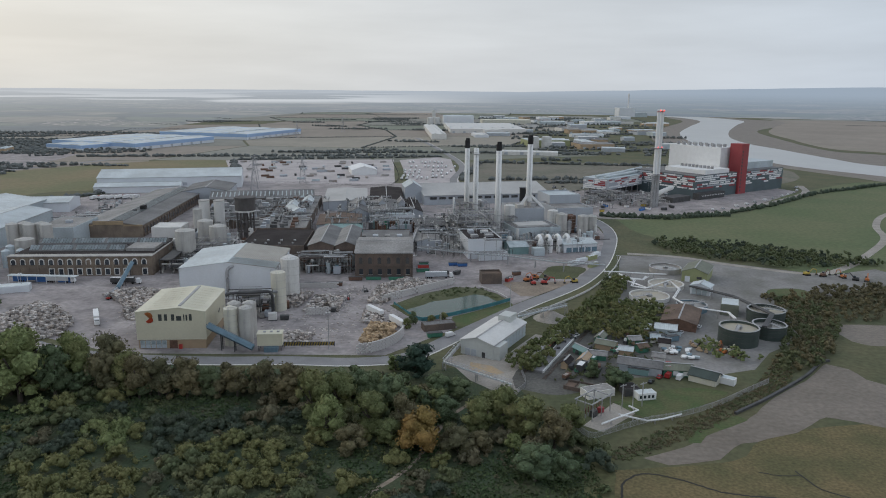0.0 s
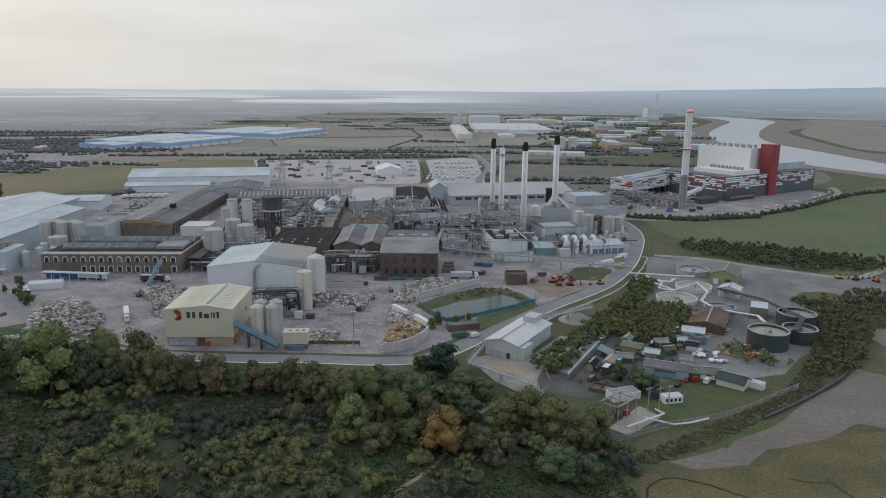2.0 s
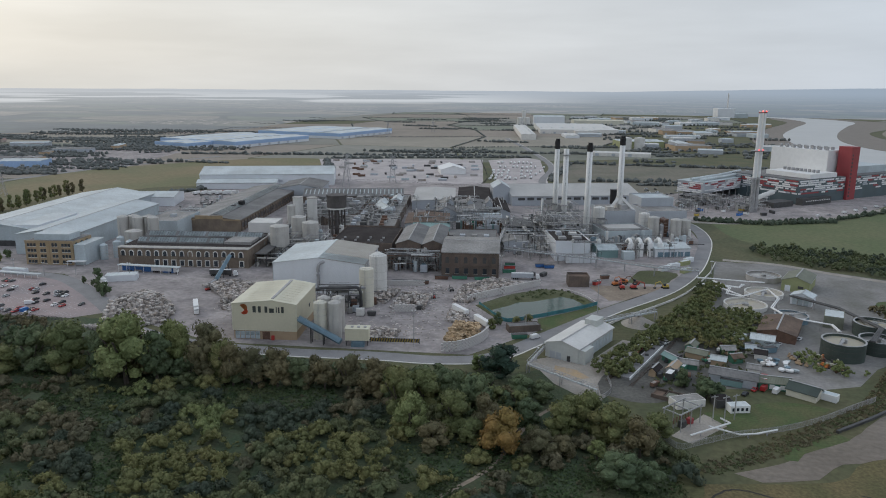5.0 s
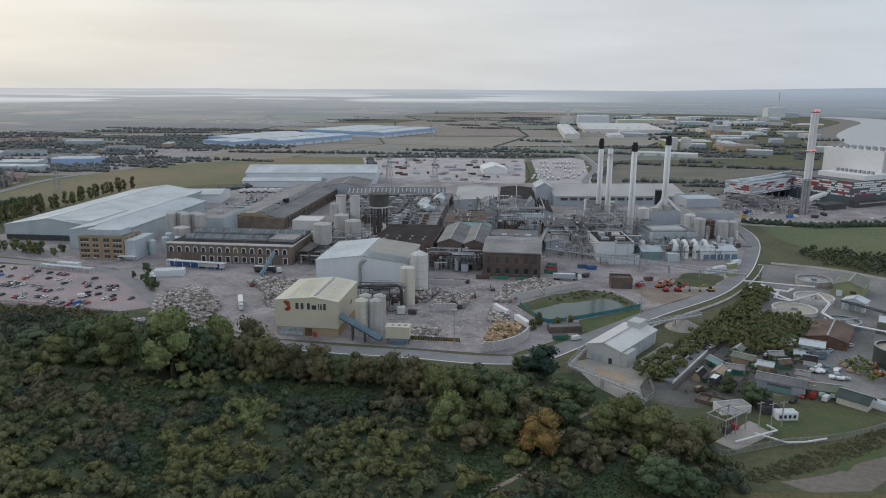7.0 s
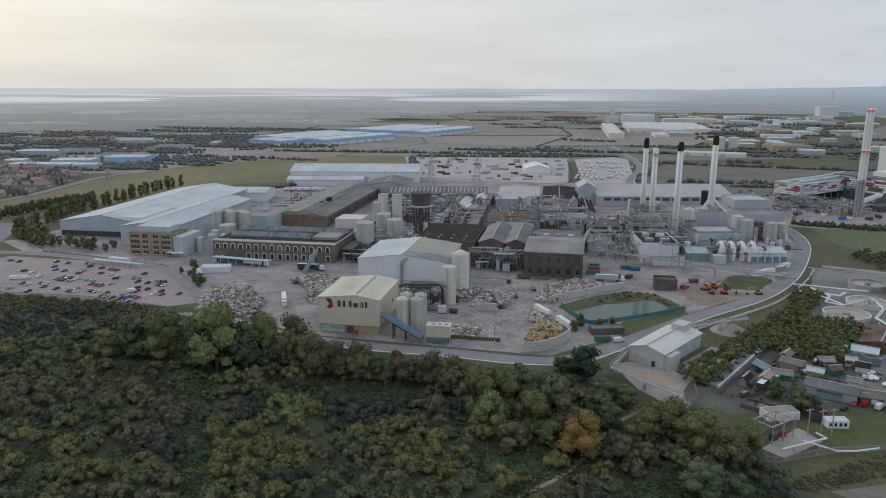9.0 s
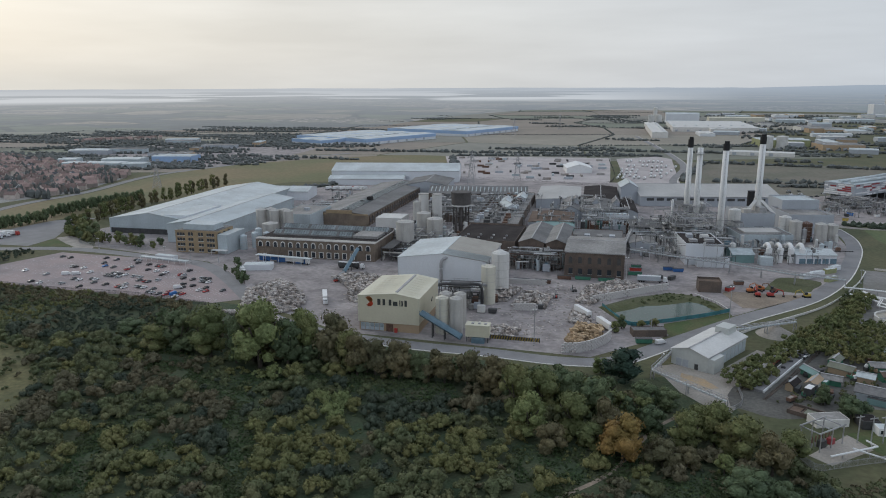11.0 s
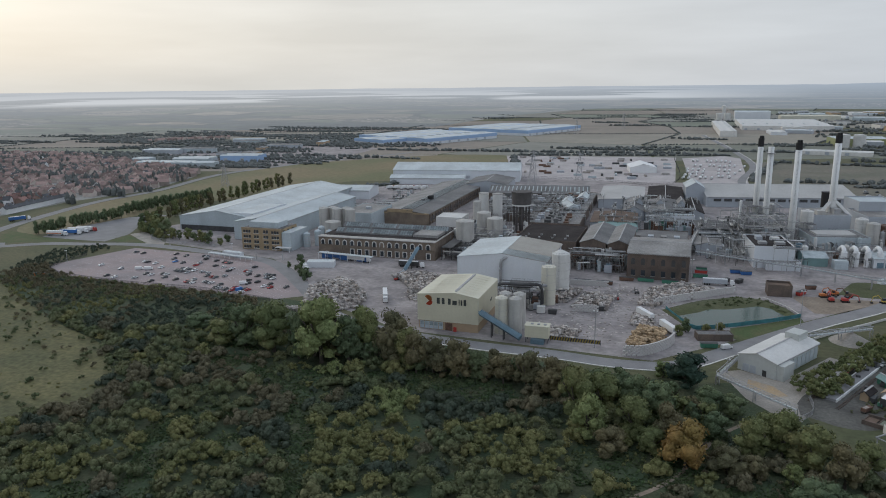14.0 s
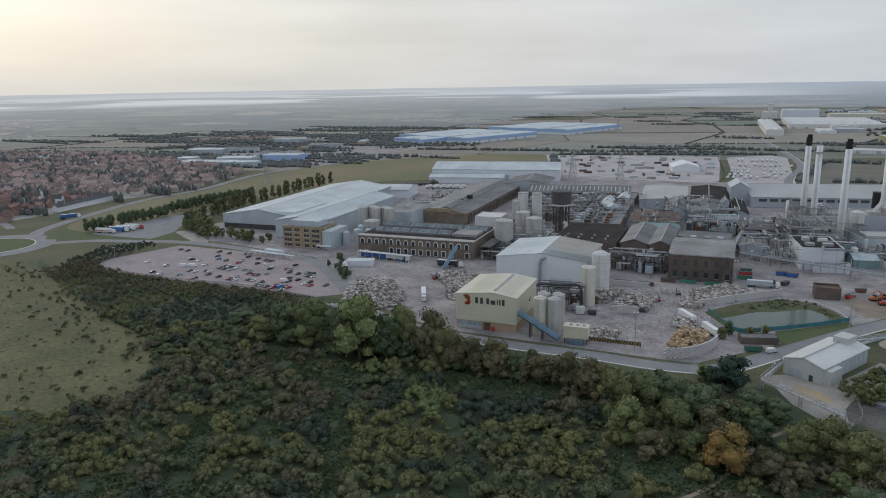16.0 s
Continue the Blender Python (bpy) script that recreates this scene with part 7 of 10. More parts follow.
# ---------------------------------------------------------------- heritage railway yard
def rail_yard():
    zone("yard_cinders", [(30, 268), (32, 286), (58, 330), (76, 362), (96, 362), (104, 340), (103, 322), (98, 306), (88, 292), (76, 282), (60, 268), (46, 262)], 0.045, M["cinder"], "dark cinder ground of the railway yard", "ground", True)
    b = thing("platform", "narrow grey railway platform with white edges", "platform", (41, 285, 0), 0)
    a, d = Vector((0, 0, 0)), Vector((25.5, 52, 0))
    s = Vector((d.y, -d.x, 0)).normalized()
    line = [a + d * (k / 12) for k in range(13)]
    part("slab", ribbon(bmesh.new(), line, 4.2, 0, 0.9), M["road"], b)
    for o in (-2.25, 2.25):
        part("white_edge", ribbon(bmesh.new(), line, 0.5, 0, 1.0, off=o), M["white_paint"], b)
    for k in (2, 4, 6, 8, 10):
        p = a + d * (k / 12)
        part("bench", boxes((p.x - 0.8, p.y - 0.4, 0.9, p.x + 0.8, p.y + 0.4, 1.7)), M["dark_steel"], b)
    for dd in (-5.2, 4.8):
        t = thing("rail_track", "narrow-gauge railway track on ballast", "track", (41, 285, 0), 0, "railway tracks")
        for o in (-0.4, 0.4):
            part("rail", ribbon(bmesh.new(), [a + d * (-0.1 + 1.4 * k / 10) for k in range(11)], 0.09, 0.1, 0.14, off=dd + o), M["rust"], t)
        for k in range(60):
            p = a + d * (-0.1 + 1.4 * k / 60) + s * dd
            o = part("sleeper", boxes((-0.9, -0.12, 0.03, 0.9, 0.12, 0.12)), M["bark"], t) if k == 0 else None
            if o is None:
                o = new("sleeper", t.children[2].data)
                o.parent = t
            o.matrix_basis = pose(p.x, p.y, 0.02, 0, 0, math.degrees(math.atan2(s.y, s.x)))
    ang = math.degrees(math.atan2(d.y, d.x))
    for k in range(4):
        p = Vector((41, 285, 0)) + d * (0.18 + 0.19 * k) - s * 5.2
        t = thing("railway_coach", "maroon and cream narrow-gauge coach" if k < 3 else "small green narrow-gauge railway engine", "coach" if k < 3 else "locomotive", (p.x, p.y, 0.3), ang, "train at the platform")
        part("body", boxes((-4.6, -0.95, 0.5, 4.6, 0.95, 1.5)), M["red_clad" if k < 3 else "green"], t)
        part("roof", boxes((-4.7, -1.05, 2.6, 4.7, 1.05, 2.8)), M["asbestos"], t)
        for j in range(9):
            part("pillar", boxes((-4.6 + j * 1.13, -0.95, 1.5, -4.45 + j * 1.13, 0.95, 2.6)), M["stone"], t)
        for x in (-3.2, -2.4, 2.4, 3.2):
            for y in (-0.4, 0.4):
                wheel(t, x, y, 0.28, 0.1)


rail_yard()
shed("engine_shed", "long low grey-roofed workshop", (75, 287), 18, 8, 3.6, 5.2, -21, "x", "grey_clad", "grey_roof", gutters=False)
skip(83, 283.5, -21, "teal_roof", "turquoise steel shipping container", 8, 2.6, 2.7)
shed("green_shed", "dark green hut with white windows", (93, 282), 12, 6, 3, 4.6, -8, "x", "green", "olive_roof", gutters=False, doors=((4, 0.6, 2, 1.8, "white_paint"), (8, 0.6, 2, 1.8, "white_paint")))
shed("green_roofed_hall", "cream hut with a dark green roof beside the fence", (102, 277.5), 11, 7.5, 2.8, 4.8, -38, "x", "silo", "tank_green", gutters=False)
flat_block("white_hut", "low white hut behind the green-roofed hut", (113, 276), 7, 3.5, 2.6, -38, "white_paint", "pale_grey", parapet=0.1)
b = flat_block("white_cabin", "small white cabin with dark windows on grass", (76, 257), 7.5, 4, 2.8, 12, "white_paint", "white_roof", parapet=0.1, doors=tuple((0.6 + 1.7 * k, 0.9, 0.9, 1.2, "glass") for k in range(4)))
flat_block("black_shed", "small black felt-roofed shed", (72, 261), 6, 6, 3, 12, "dark_steel", "dark_roof", parapet=0.1)
flat_block("low_store", "low white-walled store with a flat roof", (57, 257.5), 12, 6, 2.8, 22, "stone", "asbestos", parapet=0.15)
b = thing("ruined_walls", "roofless enclosure of rusty and mossy walls", "ruin", (49, 268, 0), -28)
for q in ((0, 0, 14, 0.4, 1.6), (0, 6, 14, 6.4, 1.9), (0, 0.4, 0.4, 6, 1.3), (4.8, 0.4, 5.1, 6, 1.5), (9.5, 0.4, 9.8, 6, 1.1), (13.6, 0.4, 14, 6, 1.7)):
    part("wall", boxes((q[0], q[1], 0, q[2], q[3], q[4])), M["brick"], b)
for k, m in enumerate(("rust_roof", "olive_roof", "rust_roof")):
    part("sheet", boxes((0.5 + 4.7 * k, 0.5, 1.0 + 0.2 * k, 4.0 + 4.7 * k, 5.6, 1.1 + 0.2 * k)), M[m], b)
for x, y, yw, w, d, rf in ((71, 314, -30, 9, 6, "olive_roof"), (80, 306, -20, 6, 4, "white_roof"), (97, 336, -25, 5, 9, "white_roof"), (99, 322, -15, 4, 4, "pale_grey"), (66, 300, -15, 7, 3, "asbestos"), (88, 318, 10, 6, 4, "asbestos"), (60, 309, -60, 8, 3, "teal_roof"), (76, 320, 62, 7, 4, "olive_roof"), (90, 308, 20, 5, 4, "rust_roof"), (62, 291, 62, 9, 3.5, "tan_clad"), (54, 288, 62, 7, 3, "dark_roof"), (93, 298, -20, 5, 3, "asbestos"), (101, 316, -18, 5, 5, "dark_roof")):
    shed("yard_hut", "small timber hut in the railway yard", (x, y), w, d, 2.6, 3.8, yw, "x", random.choice(("green", "stone", "tan_clad")), rf, gutters=False, group="yard huts", category="hut")
for k in range(64):
    rg = random.Random(1500 + k)
    x, y = rg.uniform(44, 100), rg.uniform(272, 335)
    if not inside(x, y, [(42, 274), (62, 312), (84, 340), (100, 318), (96, 296), (70, 282), (56, 274)]) or inside(x, y, [(70, 286), (98, 276), (100, 290), (80, 300)]):
        continue
    t = thing("yard_wagon", "old rail wagon loaded with scrap", "wagon", (x, y, 0.05), 62 + rg.gauss(0, 12), "yard wagons")
    l = rg.uniform(3, 7)
    part("tub", boxes((0, -0.9, 0.7, l, 0.9, rg.uniform(1.3, 2.2))), M[rg.choice(("green", "rust", "tan_clad", "dark_steel", "stone", "red", "dark_steel"))], t)
    part("underframe", boxes((-0.2, -0.7, 0.45, l + 0.2, 0.7, 0.7)), M["dark_steel"], t)
    part("load", boxes((0.4, -0.6, 1.3, l * 0.6, 0.6, rg.uniform(1.8, 2.6))), M[rg.choice(("rust", "bale", "dark_steel", "white_paint"))], t)
    for xx in (0.6, l - 0.6):
        for yy in (-0.7, 0.7):
            wheel(t, xx, yy, 0.35, 0.15)
lorry((95, 283), 70, "red lorry parked beside the green hut", "red", "red", length=4)
lorry((58, 283), 62, "grey lorry parked in the railway yard", "dark_steel", "dark_steel", length=5)
for x, y, c, k in ((86, 275, "black", "car"), (95, 281, "red", "van"), (99, 279, "white", "van"), (91, 280, "red", "car"), (66, 331, "white", "car"), (70, 338, "grey", "car"), (74, 344, "white", "van"), (63, 326, "black", "car"), (78, 350, "white", "car"), (130, 345, "white", "car"), (118, 336, "white", "car")):
    park(c, x, y, 55, k)


# ---- substation and fences
def substation():
    zone("substation_gravel", [(51, 236), (57, 231), (73, 247), (66, 255)], 0.07, M["track"], "grey gravel of the substation", "ground")
    b = thing("substation", "small electrical substation of grey steel frames", "substation", (54, 237, 0), 46)
    for x in (2, 8, 14):
        for y in (1, 8):
            part("post", boxes((x - 0.15, y - 0.15, 0, x + 0.15, y + 0.15, 7)), M["steel"], b)
    for y in (1, 8):
        part("beam", boxes((1, y - 0.2, 6.6, 15, y + 0.2, 7)), M["steel"], b)
    for x in (2, 8, 14):
        part("beam", boxes((x - 0.2, 1, 6.2, x + 0.2, 8, 6.5)), M["steel"], b)
    for k in range(7):
        part("insulator", cylinder(3 + 1.8 * k, 4.5, 1.6, 3.8, 0.22, n=8), M["rust"], b)
        part("stand", boxes((2.8 + 1.8 * k, 4.3, 0, 3.2 + 1.8 * k, 4.7, 1.6)), M["steel"], b)
    part("transformer", boxes((5, 2.2, 0, 7.5, 4, 2.4)), M["dark_steel"], b)
    part("transformer", boxes((10, 2.2, 0, 12, 4, 2.0)), M["red_clad"], b)
    for x, y in ((68, 250), (72, 250), (76, 252)):
        t = thing("terminal_pole", "steel terminal frame of the power line", "pole", (x, y, 0), 30, "terminal poles")
        part("pole", cylinder(0, 0, 0, 10, 0.2, n=8), M["steel"], t)
        part("cross_arm", boxes((-1.6, -0.1, 9.2, 1.6, 0.1, 9.5)), M["steel"], t)


substation()
pipe_run("white_pipe", [(57, 234.5, 1.5), (73, 246, 1.5), (70.5, 249.5, 1.5)], 0.32, "white pipe loop beside the substation", n=1)
pipe_run("white_pipe", [(65, 242.5, 1.4), (74, 237.5, 1.4), (80, 239, 1.4), (88, 243, 1.4)], 0.32, "white pipe along the fence", n=1)


def fence(name, pts, h, label, m="steel", gap=2.8):
    b = thing(name, label, "fence")
    line = spline(pts, gap)
    bm = bmesh.new()
    for p, q in zip(line, line[1:]):
        for z in (0.3, h * 0.9):
            beam(bm, p + Vector((0, 0, z)), q + Vector((0, 0, z)), 0.09)
        for k in range(9):
            r = p.lerp(q, k / 9)
            box(bm, r.x - 0.035, r.y - 0.035, 0.05, r.x + 0.035, r.y + 0.035, h)
    o = part("palisade", bm, M[m], b)
    tagged(o, kind="stuff")
    for p in line:
        part("post", boxes((p.x - 0.07, p.y - 0.07, 0, p.x + 0.07, p.y + 0.07, h + 0.1)), M[m], b)


fence("works_fence", [(45, 242), (51, 227), (57, 229), (73, 238), (88, 243.5), (105, 253), (122, 266), (134, 275)], 2.4, "galvanised palisade fence along the creek")
fence("road_fence", [(26, 258), (34, 270), (34, 285)], 2.2, "grey steel fence by the access road")
fence("car_park_fence", [(-424, 372), (-412, 331), (-349, 322.5), (-285, 326.5), (-233, 321.5)], 2.0, "dark mesh fence along the car park", "dark_steel", 4)
fence("entrance_fence", [(-430, 470), (-425, 436), (-398, 426), (-352, 424)], 2.2, "pale palisade fence by the entrance", "steel", 4)
lone("parapet_rail", ribbon(bmesh.new(), spline([(20, 338), (45, 371), (82, 416), (107, 465), (120, 500)], 3), 0.35, 0.1, 1.1, off=7.5), M["stone"], "low white wall along the road", "wall", kind="structure")

zone("works_lawn", [(66, 256), (76, 241), (88, 246), (104, 257), (114, 266), (100, 270), (86, 266)], 0.08, M["lawn"], "rough lawn beside the railway yard", "lawn", True)
zone("green_mound", [(188, 388), (196, 416), (218, 416), (206, 384)], 0.1, M["lawn"], "bright green grass patch by the tanks", "lawn", True)
zone("embankment_path", [(50, 218), (57, 218), (54, 200), (49, 180), (46, 150), (38, 150), (42, 190)], 0.07, M["meadow"], "grassy path along the creek", "path", True)
lone("creek_edge", ribbon(bmesh.new(), spline([(172, 300), (168, 299), (153, 282.5), (129, 261.5), (109, 246)], 3), 1.0, 0.02, 1.0), M["dark_steel"], "dark eroded edge of the creek bank", "bank", kind="structure")
zone("algae_bank", [(84, 224), (90, 232.5), (109, 245), (112, 241), (104, 236), (92, 229), (88, 223)], 0.09, M["lawn"], "green weedy edge of the creek", "bank", True)
# gullies are flat near-black strips laid over the marsh
for k, line in enumerate(([(53, 188), (56, 198), (64, 203.5), (74, 200), (85, 193), (100, 190), (118, 184)], [(112, 206), (113, 201), (115, 195), (122, 190)], [(100, 205), (106, 203), (112, 203)])):
    q = [p + Vector((0.5 * noise.noise((p.x, p.y, 1)), 0.5 * noise.noise((p.x, p.y, 8)), 0)) for p in spline(line, 1.2)]
    lone("marsh_gully", ribbon(bmesh.new(), q, 0.7 - 0.12 * k, 0.08), M["dark_gully"], "narrow near-black gully strip on the marsh", "gully", kind="structure")


# ---- pipework and plant crowded between the halls
def clutter(n, poly, seed, group, hmax=6.0):
    rg = random.Random(seed)
    xs, ys = [p[0] for p in poly], [p[1] for p in poly]
    made = 0
    while made < n:
        x, y = rg.uniform(min(xs), max(xs)), rg.uniform(min(ys), max(ys))
        if not inside(x, y, poly):
            continue
        made += 1
        q = rg.random()
        if q < 0.4:
            b = thing("plant_unit", "grey plant unit standing between the buildings", "machine", (x, y, 0.04), 8 + 90 * rg.randrange(2), group)
            w, d, h = rg.uniform(1.5, 5), rg.uniform(1.5, 3.5), rg.uniform(1.5, hmax)
            part("casing", boxes((0, 0, 0.3, w, d, h)), M[rg.choice(("grey_clad", "dark_steel", "asbestos", "pale_grey", "rust", "blue_steel", "concrete_w"))], b)
            part("base_frame", boxes((-0.15, -0.15, 0, w + 0.15, d + 0.15, 0.3)), M["dark_steel"], b)
        elif q < 0.7:
            b = thing("pressure_vessel", "upright steel vessel with a domed top", "tank", (x, y, 0.04), 0, group)
            r, h = rg.uniform(0.8, 2.0), rg.uniform(3, hmax + 3)
            m = rg.choice(("silo_g", "concrete_w", "steel", "pale_grey"))
            part("shell", cylinder(0, 0, 0, h, r, n=16), M[m], b)
            part("dome", cylinder(0, 0, h, h + r * 0.5, r, r * 0.3, n=16), M[m], b)
            part("pipe", tube(bmesh.new(), [(0, 0, h + r * 0.4), (0, 0, h + 1.5), (rg.uniform(-4, 4), rg.uniform(-4, 4), h + 1.5)], 0.18, 6), M["steel"], b)
        else:
            z = rg.uniform(2.5, hmax + 2)
            l = rg.uniform(6, 20)
            a = radians(8 + 90 * rg.randrange(2))
            e = (x + l * math.cos(a), y + l * math.sin(a))
            pipe_run("process_pipe", [(x, y, 0.5), (x, y, z), (*e, z)], rg.uniform(0.15, 0.4), "grey process pipes on supports", rg.choice(("steel", "concrete_w", "dark_steel")), rg.randint(1, 3), 0.8)


clutter(50, [(-20, 500), (14, 510), (14, 600), (-18, 600)], 51, "plant between the halls and boilers")
clutter(36, [(-188, 475), (-140, 475), (-138, 545), (-200, 560)], 52, "plant among the grey silos", 8)
clutter(26, [(-110, 440), (-60, 444), (-60, 456), (-110, 455)], 53, "plant before the brick halls")
clutter(40, [(44, 515), (90, 525), (100, 590), (50, 600)], 54, "plant round the turbine hall", 8)
clutter(20, [(-108, 345), (-86, 350), (-84, 378), (-100, 380)], 55, "plant beside the gantry", 5)
clutter(30, [(-300, 545), (-282, 545), (-300, 720), (-340, 720)], 56, "plant behind the pale sheds", 5)
clutter(26, [(100, 540), (128, 550), (130, 610), (100, 600)], 57, "plant beside the process tanks", 7)
skip(-405, 318, 12, "orange", "orange steel skip beside the car park hedge", 7, 2.4, 2.2)


# ---------------------------------------------------------------- the tangle of pipework over the mill
def pipework(name, poly, n, z0, z1, seed, label, long=(6, 22), yaw=5.0):
    rg = random.Random(seed)
    xs, ys = [p[0] for p in poly], [p[1] for p in poly]
    bm = bmesh.new()
    made = 0
    while made < n:
        x, y = rg.uniform(min(xs), max(xs)), rg.uniform(min(ys), max(ys))
        a = radians(yaw + 90 * rg.randrange(2))
        l = rg.uniform(*long)
        e = (x + l * math.cos(a), y + l * math.sin(a))
        if not inside(x, y, poly) or not inside(*e, poly):
            made += 0.05
            continue
        made += 1
        z, t = rg.uniform(z0, z1), rg.choice((0.16, 0.2, 0.3, 0.55))
        for k in range(rg.randint(1, 4)):
            o = 0.7 * k
            p, q = Vector((x - o * math.sin(a), y + o * math.cos(a), z)), Vector((e[0] - o * math.sin(a), e[1] + o * math.cos(a), z + rg.uniform(-0.3, 0.3)))
            beam(bm, p, q, t)
        for q in ((x, y), e, ((x + e[0]) / 2, (y + e[1]) / 2)):
            beam(bm, Vector((q[0], q[1], 0)), Vector((q[0], q[1], z)), 0.22)
        if rg.random() < 0.5:
            for zz in (z + 0.9, z + 1.2):
                beam(bm, Vector((x, y, zz)), Vector((*e, zz)), 0.07)
            for k in range(5):
                u = k / 4
                c = (x + (e[0] - x) * u, y + (e[1] - y) * u)
                beam(bm, Vector((*c, z)), Vector((*c, z + 1.2)), 0.07)
        if rg.random() < 0.35:
            box(bm, x - 0.8, y - 0.8, z, x + 0.8, y + 0.8, z + rg.uniform(1, 2.6))
    o = lone(name, bm, M["pipe_mix"], label, "pipework")
    return tagged(o, label, "pipework", kind="stuff")


pipework("wall_pipework", [(-92, 446), (-92, 461), (-57, 458), (-57, 444)], 44, 2.5, 13, 71, "tangle of grey pipes before the brick halls", (5, 20))
pipework("yard_pipework", [(-22, 490), (-16, 622), (50, 642), (52, 480)], 130, 3, 15, 72, "tangle of process pipes round the boiler house")
pipework("roof_pipework", [(-206, 548), (-104, 552), (-108, 722), (-200, 690)], 110, 9.8, 13, 73, "pipes, ducts and handrails over the old roofs")
pipework("hall_pipework", [(-100, 562), (-20, 556), (-24, 700), (-96, 690)], 90, 9.5, 14, 74, "ducts and pipes over the machine halls")
pipework("west_pipework", [(-330, 560), (-284, 555), (-270, 700), (-330, 690)], 50, 3, 8, 75, "pipes and racks behind the pale sheds")
pipework("side_pipework", [(-180, 455), (-136, 455), (-136, 500), (-200, 500)], 36, 3, 11, 76, "pipes and walkways among the silos", (4, 14))
pipework("plant_pipework", [(52, 500), (110, 510), (112, 560), (56, 570)], 50, 2, 8, 77, "low process pipes before the power house", (4, 16))
pipework("energy_pipework", [(140, 700), (240, 720), (250, 780), (160, 800)], 60, 2, 9, 78, "pipe racks below the fuel hall", (5, 20), 45.0)

# ---------------------------------------------------------------- trees and scrub
LUMP = []


def lump(rg):
    """A small uneven lump of 20 faces."""
    if not LUMP:
        bm = bmesh.new()
        bmesh.ops.create_icosphere(bm, subdivisions=1, radius=1)
        bm.verts.ensure_lookup_table()
        LUMP.extend((np.array([v.co[:] for v in bm.verts]), np.array([[v.index for v in f.verts] for f in bm.faces])))
        bm.free()
    return LUMP[0] * rg.uniform(0.75, 1.2, (len(LUMP[0]), 1)), LUMP[1]


def leaf_cloud(rng, lobes, count, size, tilt=0.5):
    """Leaf cards scattered over the outer skin of round lobes: (verts, faces)."""
    lobes = np.array(lobes, float)              # x, y, z, r
    wts = lobes[:, 3] ** 2
    idx = rng.choice(len(lobes), count, p=wts / wts.sum())
    d = rng.normal(size=(count, 3))
    d[:, 2] = np.abs(d[:, 2]) * 0.9 - 0.35 * rng.random(count)
    d /= np.linalg.norm(d, axis=1)[:, None]
    L = lobes[idx]
    c = L[:, :3] + d * (L[:, 3] * rng.uniform(0.78, 1.2, count))[:, None]
    nrm = d + rng.normal(scale=tilt, size=(count, 3))
    nrm /= np.linalg.norm(nrm, axis=1)[:, None]
    u = np.cross(nrm, rng.normal(size=(count, 3)))
    u /= np.linalg.norm(u, axis=1)[:, None]
    v = np.cross(nrm, u)
    s = (size * rng.uniform(0.55, 1.25, count))[:, None]
    k = rng.uniform(0.5, 0.9, count)[:, None]
    quad = np.stack([c - u * s, c - v * s * k, c + u * s, c + v * s * k], 1).reshape(-1, 3)
    return quad, np.arange(4 * count).reshape(-1, 4)


def blob(rng, lobe, shrink=0.88):
    """A lumpy inner mass, so that a lobe is not see-through."""
    v, f = lump(rng)
    x, y, z, r = lobe
    return np.array([x, y, z]) + v * r * shrink, f


def cloud_mesh(name, rng, lobes, count, size, material, core=True):
    q, f = leaf_cloud(rng, lobes, count, size)
    verts, faces = [q], [f.tolist()]
    base = len(q)
    if core:
        for l in lobes:
            v, t = blob(rng, l)
            verts.append(v)
            faces.append((t + base).tolist())
            base += len(v)
    me = bpy.data.meshes.new(name)
    me.from_pydata(np.concatenate(verts).tolist(), [], [x for y in faces for x in y])
    me.materials.append(material)
    me.polygons.foreach_set("use_smooth", [True] * len(me.polygons))
    return me


def crown_lobes(rng, h, w, n, low=0.3):
    """Round lobes that together make an uneven crown of height h and width w."""
    out = []
    for _ in range(n):
        t = rng.random()
        a = rng.uniform(0, 6.283)
        z = h * (low + (0.88 - low) * t)
        spread = w * 0.5 * math.sqrt(max(0.05, 1 - ((t - 0.35) / 0.72) ** 2)) * 0.68
        q = math.sqrt(rng.random()) * spread
        out.append((q * math.cos(a), q * math.sin(a), z, w * rng.uniform(0.11, 0.22)))
    return out


def trunk_mesh(rng, h, w):
    bm = bmesh.new()
    r = 0.035 * h
    cyl(bm, 0, 0, 0, h * 0.35, r, r * 0.7, n=7)
    for k in range(5):
        a = 1.257 * k + rng.uniform(-0.4, 0.4)
        tube(bm, [(0, 0, h * 0.28), (0.16 * w * math.cos(a), 0.16 * w * math.sin(a), h * 0.45), (0.3 * w * math.cos(a), 0.3 * w * math.sin(a), h * 0.66)], r * 0.38, 5)
    me = bpy.data.meshes.new("trunk")
    bm.to_mesh(me)
    bm.free()
    me.materials.append(M["bark"])
    return me


TREE_KINDS = dict(green=("tree_green", "mixed green broadleaf tree in the wood"), dark=("tree_dark", "dark green dense tree in the wood"),
                  brown=("tree_brown", "russet-brown autumn tree in the wood"), light=("leaf_light", "light green willow tree in the wood"),
                  orange=("leaf_orange", "orange autumn tree in the wood"), pine=("leaf_pine", "dark blue-green pine by the road"))
TEMPLATES = {}


